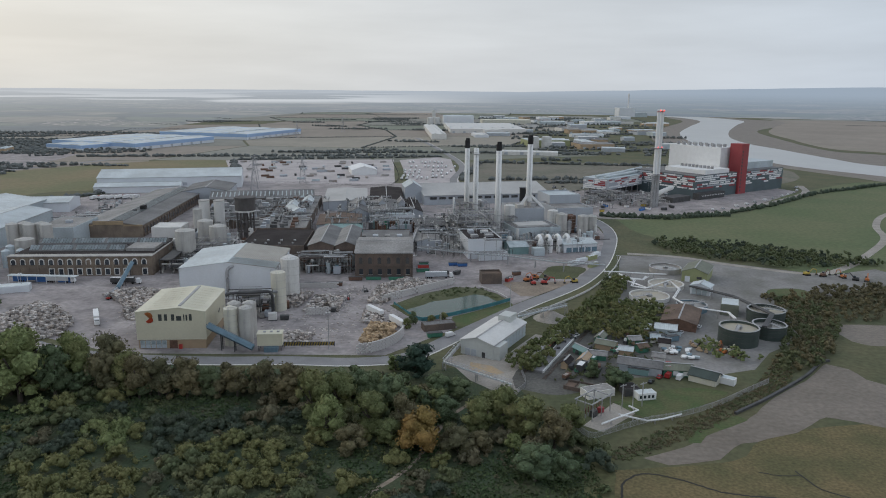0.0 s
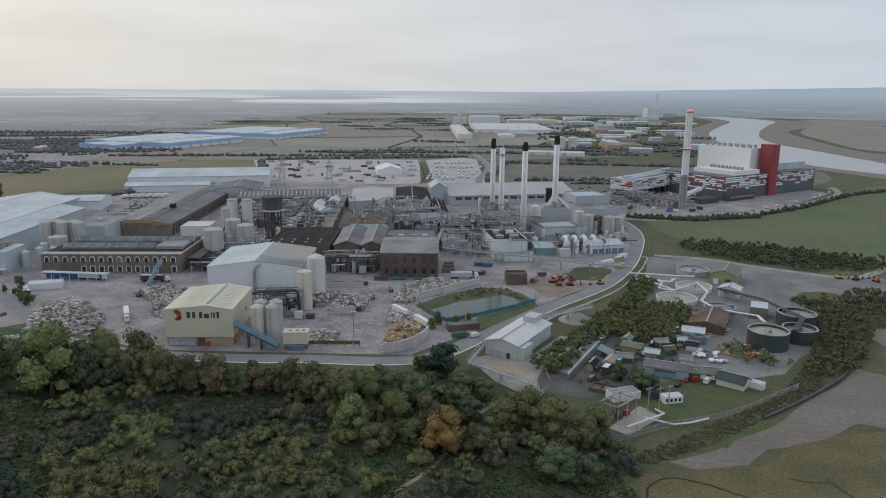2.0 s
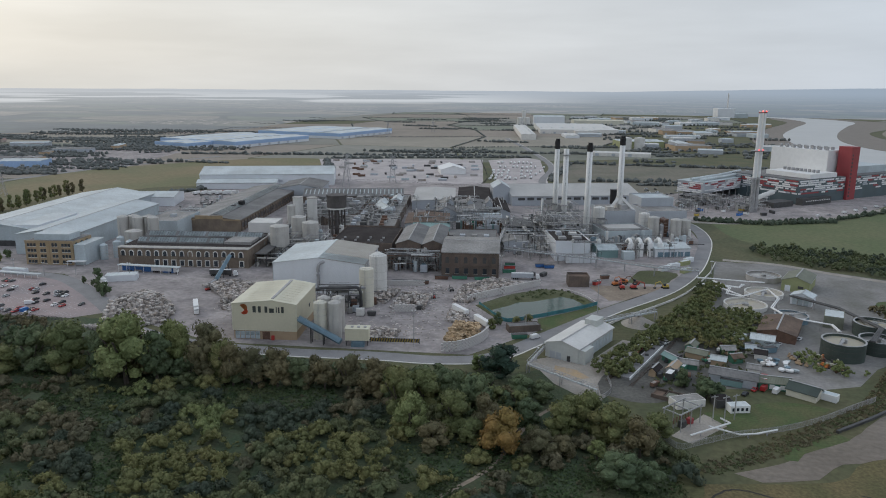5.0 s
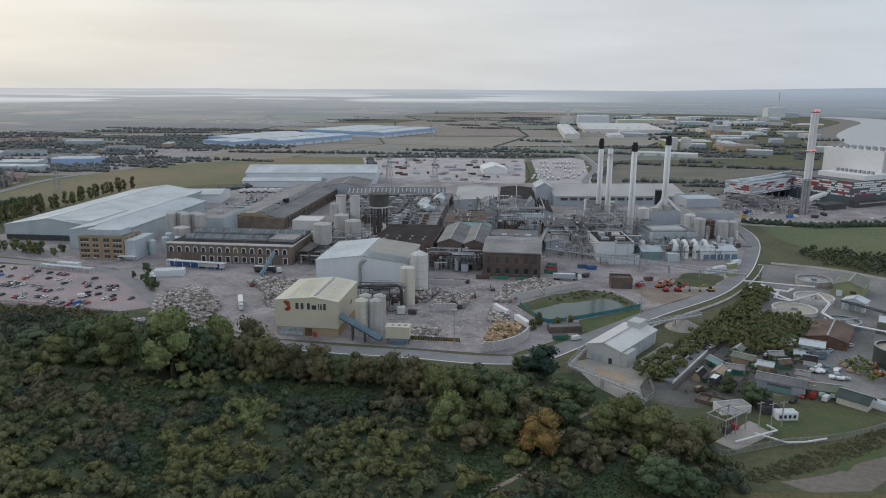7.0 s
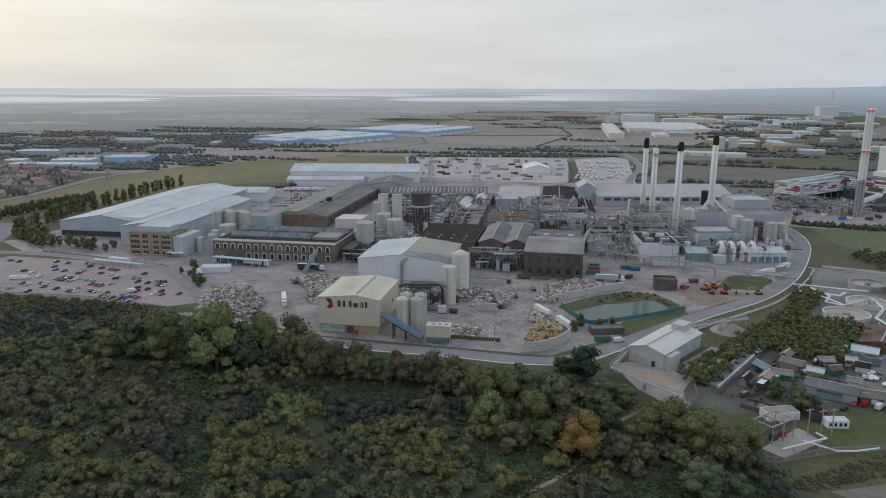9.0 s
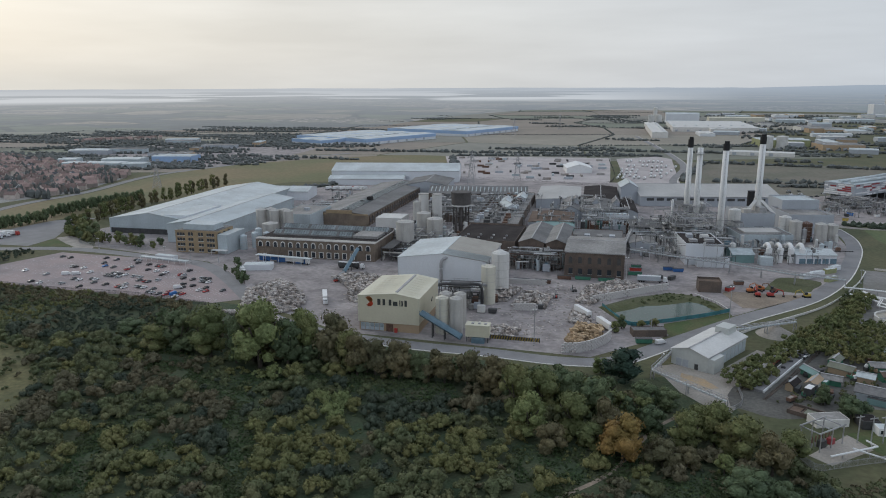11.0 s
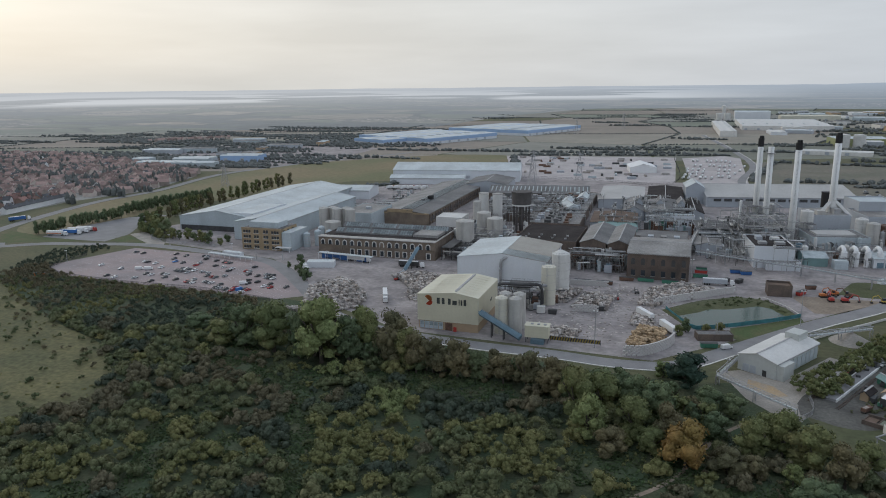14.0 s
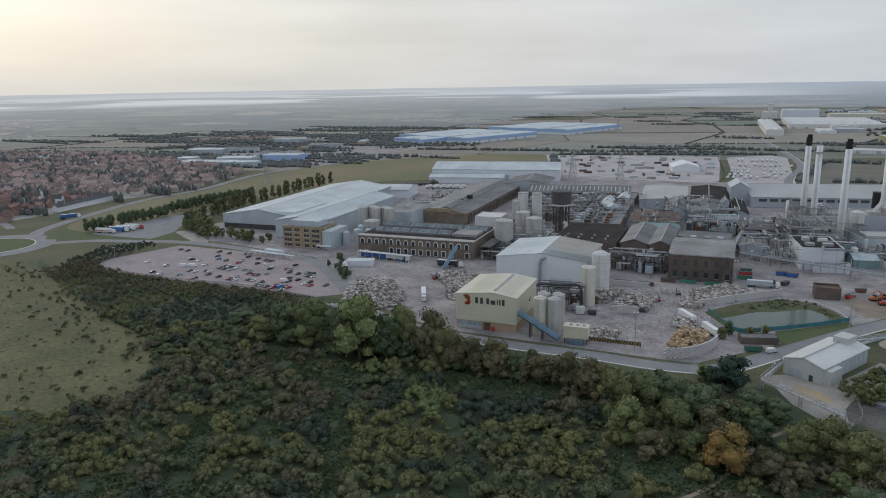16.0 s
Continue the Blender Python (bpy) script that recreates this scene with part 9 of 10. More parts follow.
# ---------------------------------------------------------------- horizon
def backdrop():
    """Far plain, estuary and hills: a glowing, haze-tinted rising sheet whose plan runs on to the horizon."""
    m = bpy.data.materials.new("hazy_distance")
    m.use_nodes = True
    nt = m.node_tree
    n, link = nt.nodes.new, nt.links.new
    b = nt.nodes["Principled BSDF"]
    b.inputs["Roughness"].default_value, b.inputs["Specular IOR Level"].default_value = 1.0, 0.0
    plan = n("ShaderNodeUVMap")
    plan.uv_map = "plan"
    air = n("ShaderNodeUVMap")
    air.uv_map = "air"
    sep = n("ShaderNodeSeparateXYZ")
    link(air.outputs[0], sep.inputs[0])

    def noise_at(scale, detail, loc=(0, 0, 0), squash=(1, 1, 1), rough=0.65):
        mp = n("ShaderNodeMapping")
        mp.inputs["Location"].default_value, mp.inputs["Scale"].default_value = loc, squash
        link(plan.outputs[0], mp.inputs[0])
        t = n("ShaderNodeTexNoise")
        t.inputs["Scale"].default_value, t.inputs["Detail"].default_value, t.inputs["Roughness"].default_value = scale, detail, rough
        link(mp.outputs[0], t.inputs["Vector"])
        return t.outputs[0]

    def step(src, lo, hi):
        r = n("ShaderNodeMapRange")
        r.inputs["From Min"].default_value, r.inputs["From Max"].default_value = lo, hi
        link(src, r.inputs[0])
        return r.outputs[0]

    def times(p, q):
        k = n("ShaderNodeMath")
        k.operation = "MULTIPLY"
        link(p, k.inputs[0])
        link(q, k.inputs[1])
        return k.outputs[0]

    def blend(f, p, q):
        k = n("ShaderNodeMix")
        k.data_type = "RGBA"
        link(f, k.inputs["Factor"])
        for v, s in ((p, "A"), (q, "B")):
            if isinstance(v, tuple):
                k.inputs[s].default_value = (*v, 1)
            else:
                link(v, k.inputs[s])
        return k.outputs["Result"]

    def cells(feature, scale):
        v = n("ShaderNodeTexVoronoi")
        v.feature = feature
        v.inputs["Scale"].default_value = scale
        mp = n("ShaderNodeMapping")
        mp.inputs["Rotation"].default_value, mp.inputs["Scale"].default_value = (0, 0, 0.5), (1, 1.35, 1)
        link(plan.outputs[0], mp.inputs[0])
        link(mp.outputs[0], v.inputs["Vector"])
        return v

    pick = n("ShaderNodeSeparateColor")
    link(cells("F1", 2.6).outputs["Color"], pick.inputs[0])
    fields = n("ShaderNodeValToRGB")
    fields.color_ramp.interpolation = "CONSTANT"
    e = fields.color_ramp.elements
    e[0].position, e[0].color, e[1].position, e[1].color = 0.0, (0.095, 0.115, 0.088, 1), 0.8, (0.24, 0.215, 0.175, 1)
    for q, c in ((0.25, (0.145, 0.15, 0.12, 1)), (0.42, (0.11, 0.13, 0.098, 1)), (0.62, (0.18, 0.17, 0.14, 1))):
        e.new(q).color = c
    link(pick.outputs[0], fields.inputs[0])
    broken = step(noise_at(5, 5, (7, 3, 0)), 0.40, 0.47)
    hedges = times(step(cells("DISTANCE_TO_EDGE", 2.6).outputs["Distance"], 0.045, 0.028), broken)
    land = blend(hedges, fields.outputs[0], (0.055, 0.068, 0.066))
    woods = step(noise_at(1.5, 9, (3, 1, 0), (0.8, 1.1, 1), 0.72), 0.505, 0.54)
    land = blend(woods, land, (0.075, 0.090, 0.094))
    grain = n("ShaderNodeMapRange")
    grain.inputs["From Min"].default_value, grain.inputs["From Max"].default_value = 0.36, 0.66
    grain.inputs["To Min"].default_value, grain.inputs["To Max"].default_value = 0.62, 1.38
    link(noise_at(11, 9, (2, 6, 0), (0.8, 1.2, 1), 0.75), grain.inputs[0])
    mottled = n("ShaderNodeVectorMath")
    mottled.operation = "SCALE"
    link(land, mottled.inputs[0])
    link(grain.outputs[0], mottled.inputs["Scale"])
    land = mottled.outputs[0]
    town = step(noise_at(0.75, 2, (9, 2, 0)), 0.52, 0.56)
    land = blend(times(town, step(noise_at(26, 3, (5, 4, 0)), 0.50, 0.54)), land, (0.10, 0.105, 0.10))
    land = blend(times(town, step(noise_at(34, 2, (1, 7, 0)), 0.58, 0.61)), land, (0.40, 0.35, 0.33))
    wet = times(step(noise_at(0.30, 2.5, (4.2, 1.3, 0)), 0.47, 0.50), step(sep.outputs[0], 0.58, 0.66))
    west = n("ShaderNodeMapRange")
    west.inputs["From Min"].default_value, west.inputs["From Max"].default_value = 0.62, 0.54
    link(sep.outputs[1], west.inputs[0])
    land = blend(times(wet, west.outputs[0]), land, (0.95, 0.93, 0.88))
    # painted haze: land fades to a fixed air colour with distance, then emits
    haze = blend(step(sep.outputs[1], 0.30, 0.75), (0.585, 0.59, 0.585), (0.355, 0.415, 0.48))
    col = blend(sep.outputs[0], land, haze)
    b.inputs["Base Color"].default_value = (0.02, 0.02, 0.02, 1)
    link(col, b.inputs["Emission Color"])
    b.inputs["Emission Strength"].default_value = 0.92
    nu, nv = 180, 44
    bm = bmesh.new()
    lay, lay2 = bm.loops.layers.uv.new("plan"), bm.loops.layers.uv.new("air")
    rows, plans = [], []
    for j in range(nv + 1):
        v = j / nv
        row, prow = [], []
        for i in range(nu + 1):
            a = radians(-75 + 130 * i / nu)
            deg = math.degrees(a)
            near = 2050 + 1330 * max(0.0, min(1.0, (deg + 22) / 12))
            hill = max(0.0, min(1.0, (deg - 6) / 24)) * 46 + 2.5 * noise.noise((i * 0.13, 0, 2)) + 2.0 * noise.noise((i * 0.45, 0, 7))
            r, z = near + (4830 - near) * v, 0.1 + (91 + hill) * v ** 1.25
            run = min(117.0 * r / max(1.0, 117.0 - z), 26000.0) / 1000
            row.append(bm.verts.new((r * math.sin(a), r * math.cos(a), z)))
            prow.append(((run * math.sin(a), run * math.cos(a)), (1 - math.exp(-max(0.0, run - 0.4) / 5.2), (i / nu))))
        rows.append(row)
        plans.append(prow)
    for j in range(nv):
        for i in range(nu):
            f = bm.faces.new((rows[j][i + 1], rows[j][i], rows[j + 1][i], rows[j + 1][i + 1]))
            for l, (p, q) in zip(f.loops, ((i + 1, j), (i, j), (i, j + 1), (i + 1, j + 1))):
                l[lay].uv, l[lay2].uv = plans[q][p]
    bmesh.ops.recalc_face_normals(bm, faces=bm.faces)
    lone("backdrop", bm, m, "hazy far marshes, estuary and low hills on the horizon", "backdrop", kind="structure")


backdrop()
rng = np.random.default_rng(4)
TAKEN = {}


def occupy(x, y, g):
    TAKEN.setdefault((int(x // 10), int(y // 10)), []).append((x, y, g))


def free(x, y, gap):
    i, j = int(x // 10), int(y // 10)
    for p in (i - 1, i, i + 1):
        for q in (j - 1, j, j + 1):
            for a, b, g in TAKEN.get((p, q), ()):
                if (x - a) ** 2 + (y - b) ** 2 <= (gap + g) ** 2 * 0.25:
                    return False
    return True


# trees picked out one by one: kind, x, y, height, shape, breadth
TREES = (("dark", -202, 258, 20.3, 0, 1.15), ("green", -185, 256, 24.1, 0, 1.06), ("light", -158, 252, 30.4, 0, 0.99), ("dark", -147, 256, 23.0, 2, 0.95),
         ("light", -144, 266, 23.7, 0, 0.74), ("brown", -128, 261, 24.6, 0, 0.87), ("brown", -115, 256, 19.5, 0, 0.87), ("green", -215, 257, 11.2, 1, 1.39),
         ("dark", -170, 253, 21.2, 0, 0.7), ("dark", -240, 272, 7.7, 1, 2.17), ("brown", -108, 258, 17.3, 0, 0.98), ("brown", -97, 257, 16.9, 0, 0.99),
         ("dark", -89, 259, 12.0, 0, 1.12), ("brown", -78, 258, 12.9, 0, 1.07), ("brown", -68, 256, 16.9, 0, 0.96), ("brown", -57, 253, 16.0, 0, 1.06),
         ("green", -45, 238, 20.4, 0, 0.86), ("green", -36, 243, 17.5, 0, 0.98), ("light", -38, 223, 16.3, 0, 0.93), ("dark", -28, 249, 16.1, 1, 0.96),
         ("dark", -18, 243, 16.1, 1, 0.94), ("green", -24, 230, 15.8, 0, 1.04), ("brown", -12, 228, 16.3, 0, 0.88), ("pine", -10, 278, 14.3, 0, 1.61),
         ("light", -19, 286, 6.9, 1, 1.18), ("dark", -1, 259, 10.2, 1, 1.3), ("dark", 7, 259, 8.4, 1, 1.44), ("orange", -6, 216, 15.6, 1, 1.15),
         ("green", 13, 229, 13.9, 0, 1.07), ("green", 22, 233, 16.5, 0, 0.92), ("green", 30, 227, 14.8, 0, 1.26), ("brown", 38, 219, 15.1, 0, 0.99),
         ("dark", 29, 199, 11.6, 1, 1.41), ("light", 24, 215, 7.8, 0, 0.97), ("dark", 38, 200, 9.4, 1, 1.17), ("green", 18, 244, 10.0, 0, 1.28),
         ("brown", -29, 216, 9.6, 1, 1.21), ("green", 46, 233, 9.4, 0, 1.43), ("dark", 2, 239, 9.8, 1, 1.19), ("green", -17, 220, 9.8, 0, 1.29),
         ("brown", 6, 216, 9.1, 1, 1.31), ("brown", 13, 217, 7.1, 1, 1.27), ("green", -51, 260, 10.5, 0, 1.25), ("dark", -41, 259, 10.9, 1, 1.16),
         ("green", -165, 258, 22.0, 0, 0.94), ("green", -119, 257, 19.7, 0, 0.85), ("dark", -112, 259, 13.7, 0, 1.01), ("dark", -104, 262, 10.2, 1, 1.1),
         ("dark", -74, 262, 10.3, 1, 1.05))
for kind, x, y, h, s, wd in TREES:
    tree(kind, s, x, y, h, rng.uniform(0, 360), wide=wd)
    occupy(x, y, h * wd * 0.42)
# undergrowth and lower trees that close the belt along the road
for k in range(260):
    x = rng.uniform(-232, 0)
    y = (259 if x > -130 else 259 + (-130 - x) * 0.22) + rng.uniform(-5, 14) - max(0.0, x + 60) * 0.22
    h = rng.uniform(6.5, 11.5)
    if free(x, y, 4.0):
        occupy(x, y, 4.0)
        tree(str(rng.choice(["dark", "green", "brown"], p=[0.45, 0.2, 0.35])), int(rng.integers(0, 2)), x, y, h, rng.uniform(0, 360), wide=1.0, coarse=True)
APRON = [(-2, 300), (2, 284), (22, 256), (36, 256), (47, 290), (54, 335), (20, 330)]


def scrub_mass(name, poly, n, size, hgt, leaf_n, leaf_s, material, label, gap=1.0, seed=1, density=None, tries=8000):
    """Bushes of one thicket in one mesh; nobody could count them."""
    rg = np.random.default_rng(seed)
    xs, ys = [p[0] for p in poly], [p[1] for p in poly]
    spots = []
    for _ in range(tries):
        if len(spots) >= n:
            break
        x, y = rg.uniform(min(xs), max(xs)), rg.uniform(min(ys), max(ys))
        if not inside(x, y, poly) or (density and rg.random() > density(x, y)):
            continue
        s = rg.uniform(*size)
        if not free(x, y, s * gap):
            continue
        occupy(x, y, s * gap)
        spots.append((x, y, s, s * rg.uniform(*hgt)))
    return bush_mesh(name, rg, spots, leaf_n / 9, leaf_s, material, label, 7)


def bush_mesh(name, rg, spots, leaf_n, leaf_s, material, label, lobe_n=8):
    """Domed bushes of many small lobes with leaves over them."""
    V, F, base = [], [], 0
    for x, y, s, h in spots:
        n = max(3, int(lobe_n * rg.uniform(0.75, 1.25)))
        lobes = []
        turn, flat = rg.uniform(0, 3.14), rg.uniform(0.75, 1.2)
        for k in range(n):
            a, q = rg.uniform(0, 6.283), math.sqrt((k + rg.random()) / n)
            r = s * rg.uniform(0.10, 0.20)
            u, v = 0.39 * s * q * math.cos(a) * flat, 0.36 * s * q * math.sin(a) / flat
            top = h * (1.0 - 0.5 * q * q) * rg.uniform(0.86, 1.08)
            lobes.append((x + u * math.cos(turn) - v * math.sin(turn), y + u * math.sin(turn) + v * math.cos(turn), max(r * 0.5, top - r), r))
        q4, f4 = leaf_cloud(rg, lobes, int(leaf_n * n * (s / 6) ** 1.1), leaf_s, 0.5)
        V.append(q4)
        F += (f4 + base).tolist()
        base += len(q4)
        for l in lobes:
            v, t = blob(rg, l, 0.86)
            V.append(v)
            F += (t + base).tolist()
            base += len(v)
    if not V:
        return None
    me = bpy.data.meshes.new(name)
    me.from_pydata(np.concatenate(V).tolist(), [], F)
    me.materials.append(material)
    me.polygons.foreach_set("use_smooth", [True] * len(me.polygons))
    return tagged(new(name, me), label, "scrub", kind="stuff")


# the scrub: grassy lanes and glades stay open, kinds grow in patches
SCRUB = [(-240, 304), (-205, 292), (-168, 262), (-125, 262), (-20, 268), (0, 240), (46, 240), (52, 215), (44, 150), (20, 110), (-270, 100), (-262, 148), (-234, 166), (-219, 188), (-241, 216), (-268, 237), (-318, 254), (-372, 278), (-432, 306), (-380, 322), (-270, 324)]
LANES = (spline([(-140, 120), (-151.8, 139), (-166.7, 161.6), (-179.3, 180.6), (-175, 192), (-160, 202)], 3), spline([(-100, 138), (-110.5, 156.7), (-124, 179.7), (-141, 209), (-152, 221.4), (-172, 232), (-200, 240)], 3),
         spline([(-40, 165), (-22.7, 188.7), (-13.5, 200.3), (-7, 212.5), (2.3, 239), (10.9, 253.4)], 3), spline([(-128, 246), (-140, 240), (-160, 236)], 3))
GLADES = ([(-162, 179), (-151, 186), (-140, 173), (-151, 166)], [(-128, 250), (-113, 259), (-75, 258), (-66, 243), (-84, 237), (-113, 240)], [(-42, 216), (-17, 222), (-20, 199), (-36, 193)],
          [(4, 206), (23, 217), (30, 214), (50, 214), (46, 160), (2, 160)], [(-190, 131), (-173, 147), (-166, 139), (-177, 124)], [(-235, 262), (-200, 262), (-180, 244), (-215, 246)])
PATCHES = ((-196, 236, 17, "russet"), (-180, 226, 12, "russet"), (-92, 232, 15, "dusk"), (-78, 236, 9, "dusk"), (-112, 226, 8, "pale"), (-150, 248, 9, "pale"), (-140, 252, 6, "pale"), (-215, 196, 10, "russet"),
           (-126, 196, 10, "olive"), (-100, 196, 16, "olive"), (-66, 212, 14, "olive"), (-52, 200, 14, "olive"), (-8, 195, 12, "russet"), (6, 214, 10, "russet"), (-150, 170, 16, "olive"), (-225, 270, 14, "olive"),
           (-30, 240, 14, "green"), (-252, 216, 8, "dusk"), (-270, 290, 30, "dusk"), (-175, 205, 18, "green"), (-60, 180, 16, "green"), (-195, 165, 14, "green"))


def scrub_kind(x, y, rg):
    for a, b, r, kind in PATCHES:
        if math.hypot(x - a, y - b) < r * rg.uniform(0.6, 1.15):
            return kind
    q = noise.noise((x * 0.03, y * 0.03, 6.1)) + rg.normal() * 0.16
    return "olive" if q > 0.22 else "green" if q > -0.12 else "dusk" if q > -0.3 else "russet"


def plant_scrub():
    rg = np.random.default_rng(33)
    spots = {}
    for big, step_, tries in ((1, (7.5, 12.0), 9000), (0, (3.5, 6.0), 9000), (-1, (1.6, 3.0), 9000)):
        for _ in range(tries):
            x, y = rg.uniform(-432, 52), rg.uniform(104, 324)
            if not inside(x, y, SCRUB) or inside(x, y, APRON):
                continue
            s = rg.uniform(*step_)
            gap = s * (0.68 if big >= 0 else 0.7)
            if not free(x, y, gap):
                continue
            if big >= 0 and any(inside(x, y, p) for p in GLADES) or min((x - p.x) ** 2 + (y - p.y) ** 2 for l in LANES for p in l) < (1.2 + s * 0.42) ** 2:
                continue
            edge = min(1.0, (x + 300 + (y - 180) * 0.9) / 90.0)       # smaller towards the meadow
            if big == 1 and (edge < 0.55 or y > 262):
                continue
            if big == -1 and rg.random() > 0.5:
                continue
            occupy(x, y, gap)
            h = s * (rg.uniform(0.42, 0.66) if big >= 0 else rg.uniform(0.25, 0.4))
            kind = scrub_kind(x, y, rg)
            spots.setdefault((kind, big), []).append((x, y, s, h))
    for (kind, big), pts in sorted(spots.items()):
        m, name, label = dict(olive=("leaf_olive", "olive_scrub", "yellowish olive scrub in rounded mounds"), green=("leaf", "green_scrub", "dull green scrub in rounded mounds"),
                              dusk=("leaf_dark", "dark_scrub", "dark grey-green scrub in rounded mounds"), russet=("leaf_brown", "russet_scrub", "russet-brown scrub in rounded mounds"),
                              pale=("leaf_light", "pale_scrub", "pale green willow scrub in rounded mounds"))[kind]
        bush_mesh(name, rg, pts, (24, 22, 14)[1 - big], 0.36 if big >= 0 else 0.28, M[m], label, (13, 7, 4)[1 - big])


plant_scrub()


def grass_blades(name, poly, n, size, material, label, seed, clear=None):
    """Coarse standing grass as leaning blades."""
    rg = np.random.default_rng(seed)
    xs, ys = [p[0] for p in poly], [p[1] for p in poly]
    V = []
    while len(V) < n:
        x, y = rg.uniform(min(xs), max(xs)), rg.uniform(min(ys), max(ys))
        if not inside(x, y, poly) or noise.noise((x * 0.11, y * 0.11, seed)) < rg.uniform(-0.5, 0.25) or (clear and not clear(x, y)):
            continue
        a, h, w = rg.uniform(0, 6.283), size * rg.uniform(0.5, 1.2), size * rg.uniform(0.5, 1.1)
        lx, ly = rg.normal(size=2) * h * 0.7
        c, s = math.cos(a) * w, math.sin(a) * w
        V.append(((x - c, y - s, 0.03), (x + c, y + s, 0.03), (x + c * 0.6 + lx, y + s * 0.6 + ly, h), (x - c * 0.6 + lx, y - s * 0.6 + ly, h)))
    me = bpy.data.meshes.new(name)
    me.from_pydata(np.array(V).reshape(-1, 3).tolist(), [], np.arange(4 * n).reshape(-1, 4).tolist())
    me.materials.append(material)
    return tagged(new(name, me), label, "grass", kind="stuff")


grass_blades("glade_grass", SCRUB, 26000, 0.5, M["leaf_grass"], "rank green grass and brambles in the glades", 71,
             lambda x, y: y < 285 and (any(inside(x, y, p) for p in GLADES) or min((x - q.x) ** 2 + (y - q.y) ** 2 for l in LANES for q in l) < 40))
lone("woodland_path", ribbon(bmesh.new(), LANES[2], 1.6, 0.1), M["earth"], "narrow bare earth path through the scrub", "path", kind="structure")

# belts, hedges and bushes further off
def belt(kind, line, gap, hts, jitter=2.0, seed=0, shape=None, group="belt trees", wide=1.0):
    rg = np.random.default_rng(seed)
    for p in spline(line, gap):
        tree(kind if isinstance(kind, str) else str(rg.choice(kind)), int(rg.integers(0, 3)) if shape is None else shape, p.x + rg.normal() * jitter, p.y + rg.normal() * jitter, rg.uniform(*hts), rg.uniform(0, 360), group, wide)


belt(("green", "green", "brown"), [(-456, 462), (-479, 534), (-486, 593), (-495, 666), (-496, 735)], 7, (11, 16), 2.5, 1, 2, "poplar row", 0.75)
belt("dark", [(-525, 417), (-523, 455), (-516, 497)], 3.6, (9, 11.5), 1.2, 2, 1, "dark hedge trees", 0.75)
belt("dark", [(-528, 514), (-526, 571), (-517, 622)], 3.6, (9.5, 11.5), 1.2, 3, 1, "dark hedge trees", 0.75)
belt(("green", "dark", "green"), [(-450, 455), (-440, 446), (-412, 440), (-380, 436), (-352, 434)], 5, (6, 10), 3, 4)
belt(("dark", "green"), [(-462, 476), (-445, 462), (-425, 448)], 6, (9, 13), 4, 14)
belt(("dark",), [(-262, 388), (-250, 380), (-235, 366)], 5, (4, 8), 1.5, 5)
for kind, x, y, h, w in (("dark", -256, 389, 10, 0.9), ("dark", -14, 346, 7, 1.0), ("green", -5, 344, 6, 1.0), ("green", 1, 347, 6.5, 1.0), ("green", -17, 339, 6, 1.0), ("dark", 63, 279, 8, 1.15), ("dark", 70, 278, 6, 1.0)):
    tree(kind, 0, x, y, h, 40, "single trees", w)
scrub_mass("roadside_scrub", [(29, 292), (36, 303), (60, 344), (90, 394), (110, 436), (116, 430), (100, 392), (78, 352), (54, 316), (44, 290), (36, 280)], 190, (4.5, 7.5), (0.75, 1.05), 230, 0.36, M["tree_green"], "roadside belt of mixed green scrub", 0.5, 21)
scrub_mass("roadside_russet", [(29, 292), (36, 303), (60, 344), (90, 394), (110, 436), (116, 430), (100, 392), (78, 352), (54, 316), (44, 290), (36, 280)], 60, (3, 5), (0.7, 1.0), 230, 0.36, M["leaf_olive"], "yellowing bushes in the roadside belt", 0.5, 22)
scrub_mass("works_copse", [(84, 340), (90, 366), (100, 380), (110, 384), (119, 373), (110, 350), (98, 330)], 60, (5, 8), (0.75, 1.05), 240, 0.38, M["tree_green"], "copse of olive green trees by the tanks", 0.55, 23)
scrub_mass("creek_thicket", [(172, 345), (182, 372), (186, 400), (215, 412), (260, 420), (330, 420), (420, 410), (420, 345), (300, 345), (215, 356), (196, 345), (180, 312), (162, 292), (142, 284), (140, 296), (152, 310), (166, 320)], 330, (4, 7.5), (0.5, 0.85), 130, 0.44, M["tree_brown"], "brown-green thicket along the creek", 0.55, 24)
scrub_mass("creek_russet", [(172, 345), (182, 372), (186, 400), (215, 412), (330, 420), (420, 410), (420, 345), (300, 345), (215, 356), (196, 345), (180, 312), (162, 292)], 190, (3, 6.5), (0.5, 0.85), 130, 0.48, M["leaf_brown"], "russet bushes in the creek thicket", 0.5, 34)
scrub_mass("creek_green", [(150, 300), (172, 345), (182, 372), (192, 400), (214, 380), (205, 352), (180, 312), (162, 292), (140, 284)], 110, (3.5, 6.5), (0.6, 0.9), 230, 0.36, M["leaf"], "green bushes by the dark tanks", 0.5, 25)
scrub_mass("pasture_thicket", [(160, 545), (176, 560), (230, 540), (290, 505), (305, 478), (270, 474), (232, 470), (196, 492), (170, 512)], 190, (4.5, 8), (0.5, 0.85), 120, 0.44, M["leaf"], "dark green thicket below the pasture", 0.55, 26)
scrub_mass("pasture_dark", [(160, 545), (176, 560), (230, 540), (290, 505), (305, 478), (270, 474), (232, 470), (196, 492), (170, 512)], 60, (5, 8), (0.6, 0.9), 110, 0.5, M["leaf_dark"], "darker bushes in the pasture thicket", 0.6, 27)
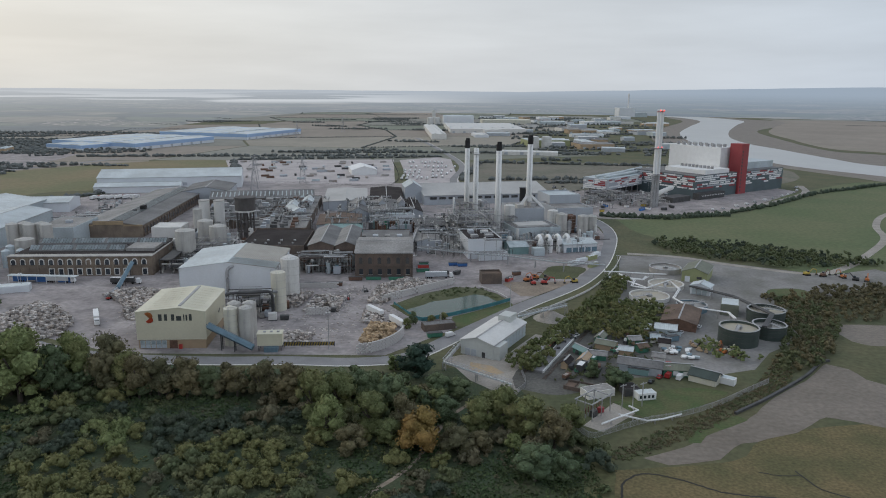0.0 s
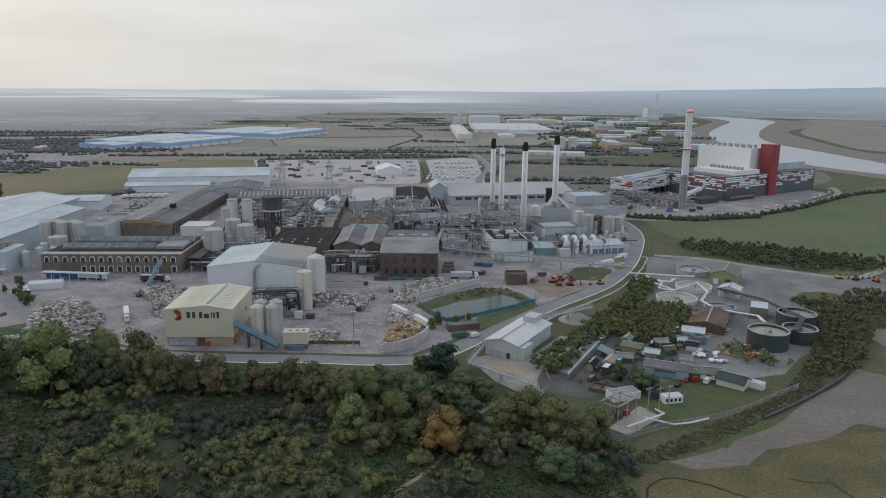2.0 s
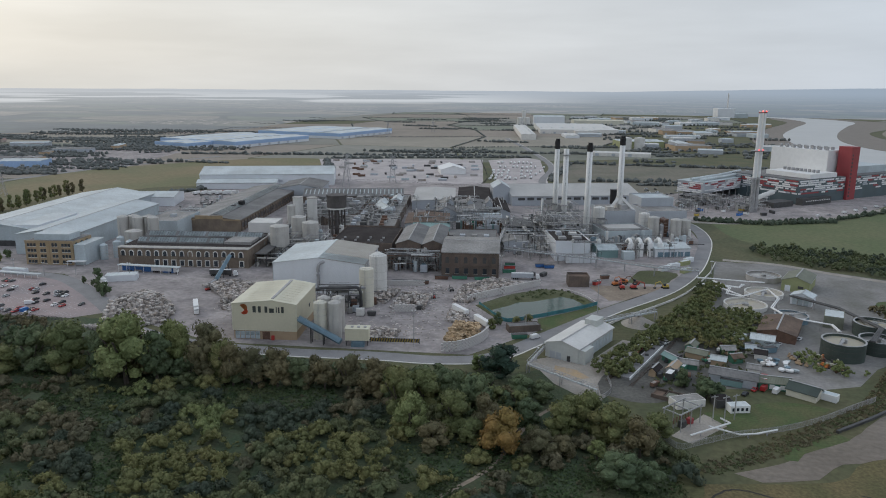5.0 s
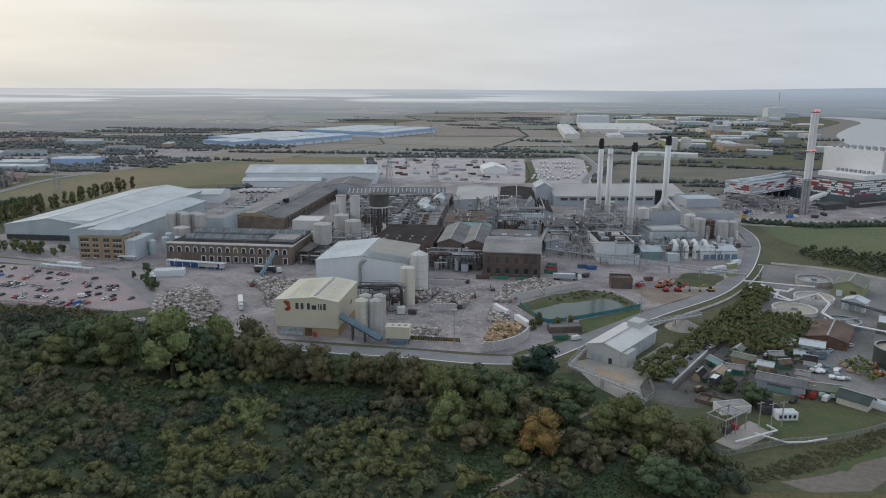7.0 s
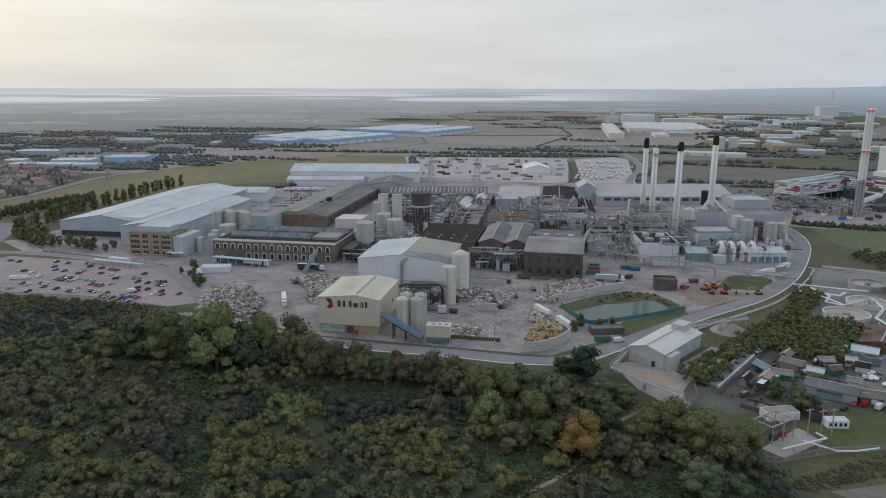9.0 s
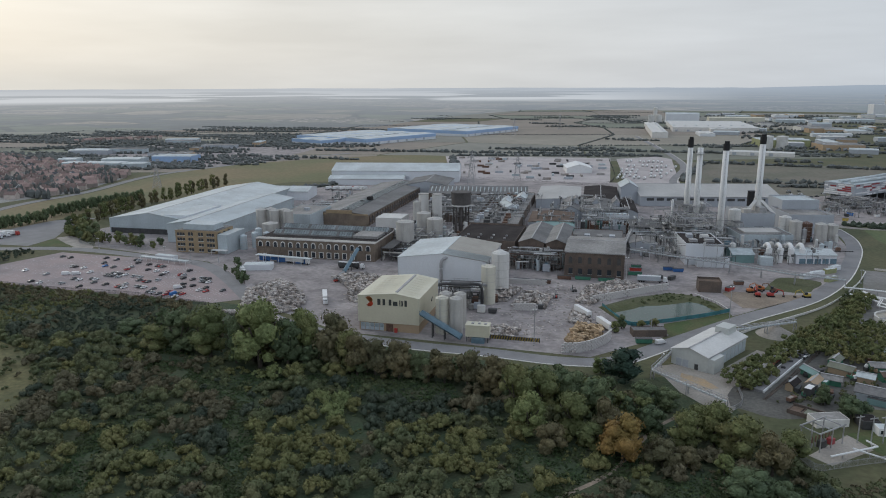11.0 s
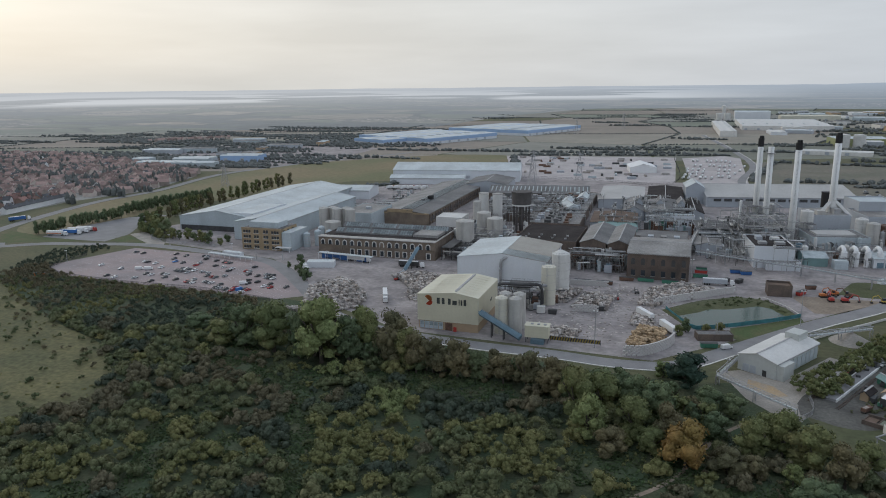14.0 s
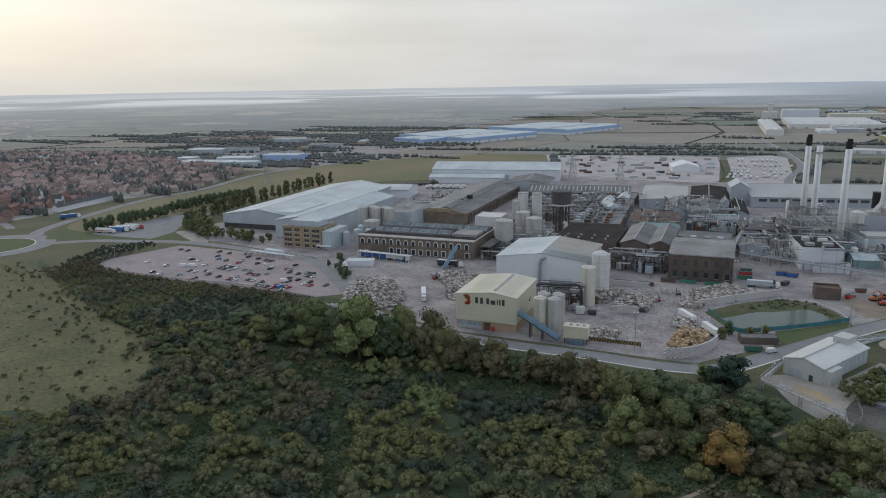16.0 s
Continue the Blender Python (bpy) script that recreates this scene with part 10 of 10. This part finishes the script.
scrub_mass("car_park_hedge", [(-436, 305), (-424, 340), (-410, 327), (-345, 318), (-285, 321), (-238, 317), (-232, 305), (-285, 300), (-345, 296), (-400, 292)], 190, (3.5, 6), (0.6, 0.9), 150, 0.42, M["leaf_brown"], "brown-green hedge in front of the car park", 0.6, 28)
EDGE = [(-432, 306), (-372, 278), (-318, 254), (-268, 237), (-241, 216), (-219, 188), (-234, 166), (-262, 148)]


def near_edge(x, y):
    """Bushes thin out away from the edge of the thicket."""
    return 0.012 + math.exp(-min(math.hypot(x - a, y - b) for a, b in EDGE) / 12.0)


MB = [(-480, 318), (-400, 300), (-306, 262), (-236, 222), (-215, 190), (-240, 150), (-330, 130), (-400, 220), (-500, 270)]
scrub_mass("meadow_bushes", MB, 60, (2.0, 5.0), (0.5, 0.75), 190, 0.34, M["leaf"], "scattered small bushes on the meadow", 0.9, 29, near_edge, tries=9000)
scrub_mass("meadow_russet", MB, 50, (1.6, 4.0), (0.5, 0.75), 190, 0.34, M["leaf_brown"], "russet bushes at the meadow's edge", 0.9, 39, near_edge, tries=9000)
scrub_mass("entrance_scrub", [(-440, 325), (-456, 374), (-440, 400), (-424, 396), (-426, 356), (-414, 331)], 80, (3, 5), (0.5, 0.8), 160, 0.42, M["leaf_dark"], "dark scrub beside the entrance road", 0.9, 30)
BANK = [(52, 214), (70, 227), (100, 249), (128, 273), (148, 300), (157, 298), (142, 274), (112, 248), (84, 226), (60, 211)]
scrub_mass("bank_reeds", BANK, 300, (0.9, 2.6), (0.25, 0.5), 80, 0.32, M["leaf_brown"], "rough brown reeds along the creek bank", 0.35, 31)
scrub_mass("bank_grass", BANK, 300, (0.9, 2.4), (0.2, 0.4), 80, 0.32, M["leaf"], "rough green grass along the creek bank", 0.3, 51)
tree("dark", 1, 70, 269, 8.5, 30, "single trees", 1.2)
tree("dark", 1, 74.5, 271, 6.5, 130, "single trees", 1.1)
scrub_mass("yard_bushes", [(58, 330), (76, 366), (92, 402), (104, 366), (122, 372), (120, 352), (104, 344), (96, 332), (92, 322), (82, 336), (70, 332)], 110, (4, 7.5), (0.75, 1.05), 240, 0.36, M["tree_green"], "green bushes round the railway yard", 0.5, 52)
scrub_mass("yard_golden", [(62, 338), (76, 366), (92, 402), (104, 366), (120, 352), (92, 322)], 30, (3.5, 6.0), (0.7, 0.95), 240, 0.36, M["leaf_olive"], "yellow-green bushes round the railway yard", 0.6, 53)
scrub_mass("hut_bushes", [(44, 276), (60, 306), (80, 330), (100, 318), (94, 298), (72, 280), (52, 270)], 60, (1.4, 3.6), (0.5, 0.9), 200, 0.3, M["leaf"], "weeds and bushes between the wagons", 0.7, 54)
scrub_mass("tank_golden", [(122, 300), (118, 318), (126, 326), (136, 312), (144, 304), (136, 292)], 16, (3.0, 5.5), (0.7, 1.0), 240, 0.34, M["leaf_light"], "yellowing bushes at the foot of the tanks", 0.6, 55)
scrub_mass("russet_thicket", [(212, 392), (222, 418), (271, 425), (340, 430), (340, 385), (250, 383)], 90, (5, 8), (0.55, 0.8), 150, 0.42, M["leaf_brown"], "dark russet thicket beyond the tanks", 0.6, 56)
scrub_mass("works_bushes", [(84, 312), (100, 346), (112, 340), (104, 318), (95, 306)], 14, (2.5, 4.5), (0.7, 1.0), 230, 0.36, M["leaf"], "bushes between the yard huts", 0.8, 41)
scrub_mass("tank_bushes", [(94, 372), (100, 398), (108, 420), (112, 440), (104, 440), (92, 400)], 40, (3, 5.5), (0.6, 0.9), 230, 0.36, M["leaf"], "green bushes beside the settling tanks", 0.7, 42)
scrub_mass("pond_reeds", [(-12, 390), (-2, 404), (10, 414), (24, 412), (36, 392), (31, 391), (22, 404), (8, 397), (-4, 390)], 90, (1.6, 3.2), (0.4, 0.7), 150, 0.28, M["leaf"], "reeds and brambles on the pond bank", 0.5, 43)

MT = [(-540, 330), (-400, 292), (-306, 250), (-240, 212), (-222, 190), (-250, 150), (-330, 80), (-500, 200)]
scrub_mass("meadow_tufts", MT, 420, (0.9, 2.4), (0.18, 0.4), 90, 0.3, M["leaf_olive"], "coarse grass tufts over the meadow", 0.5, 61, None, 9000)
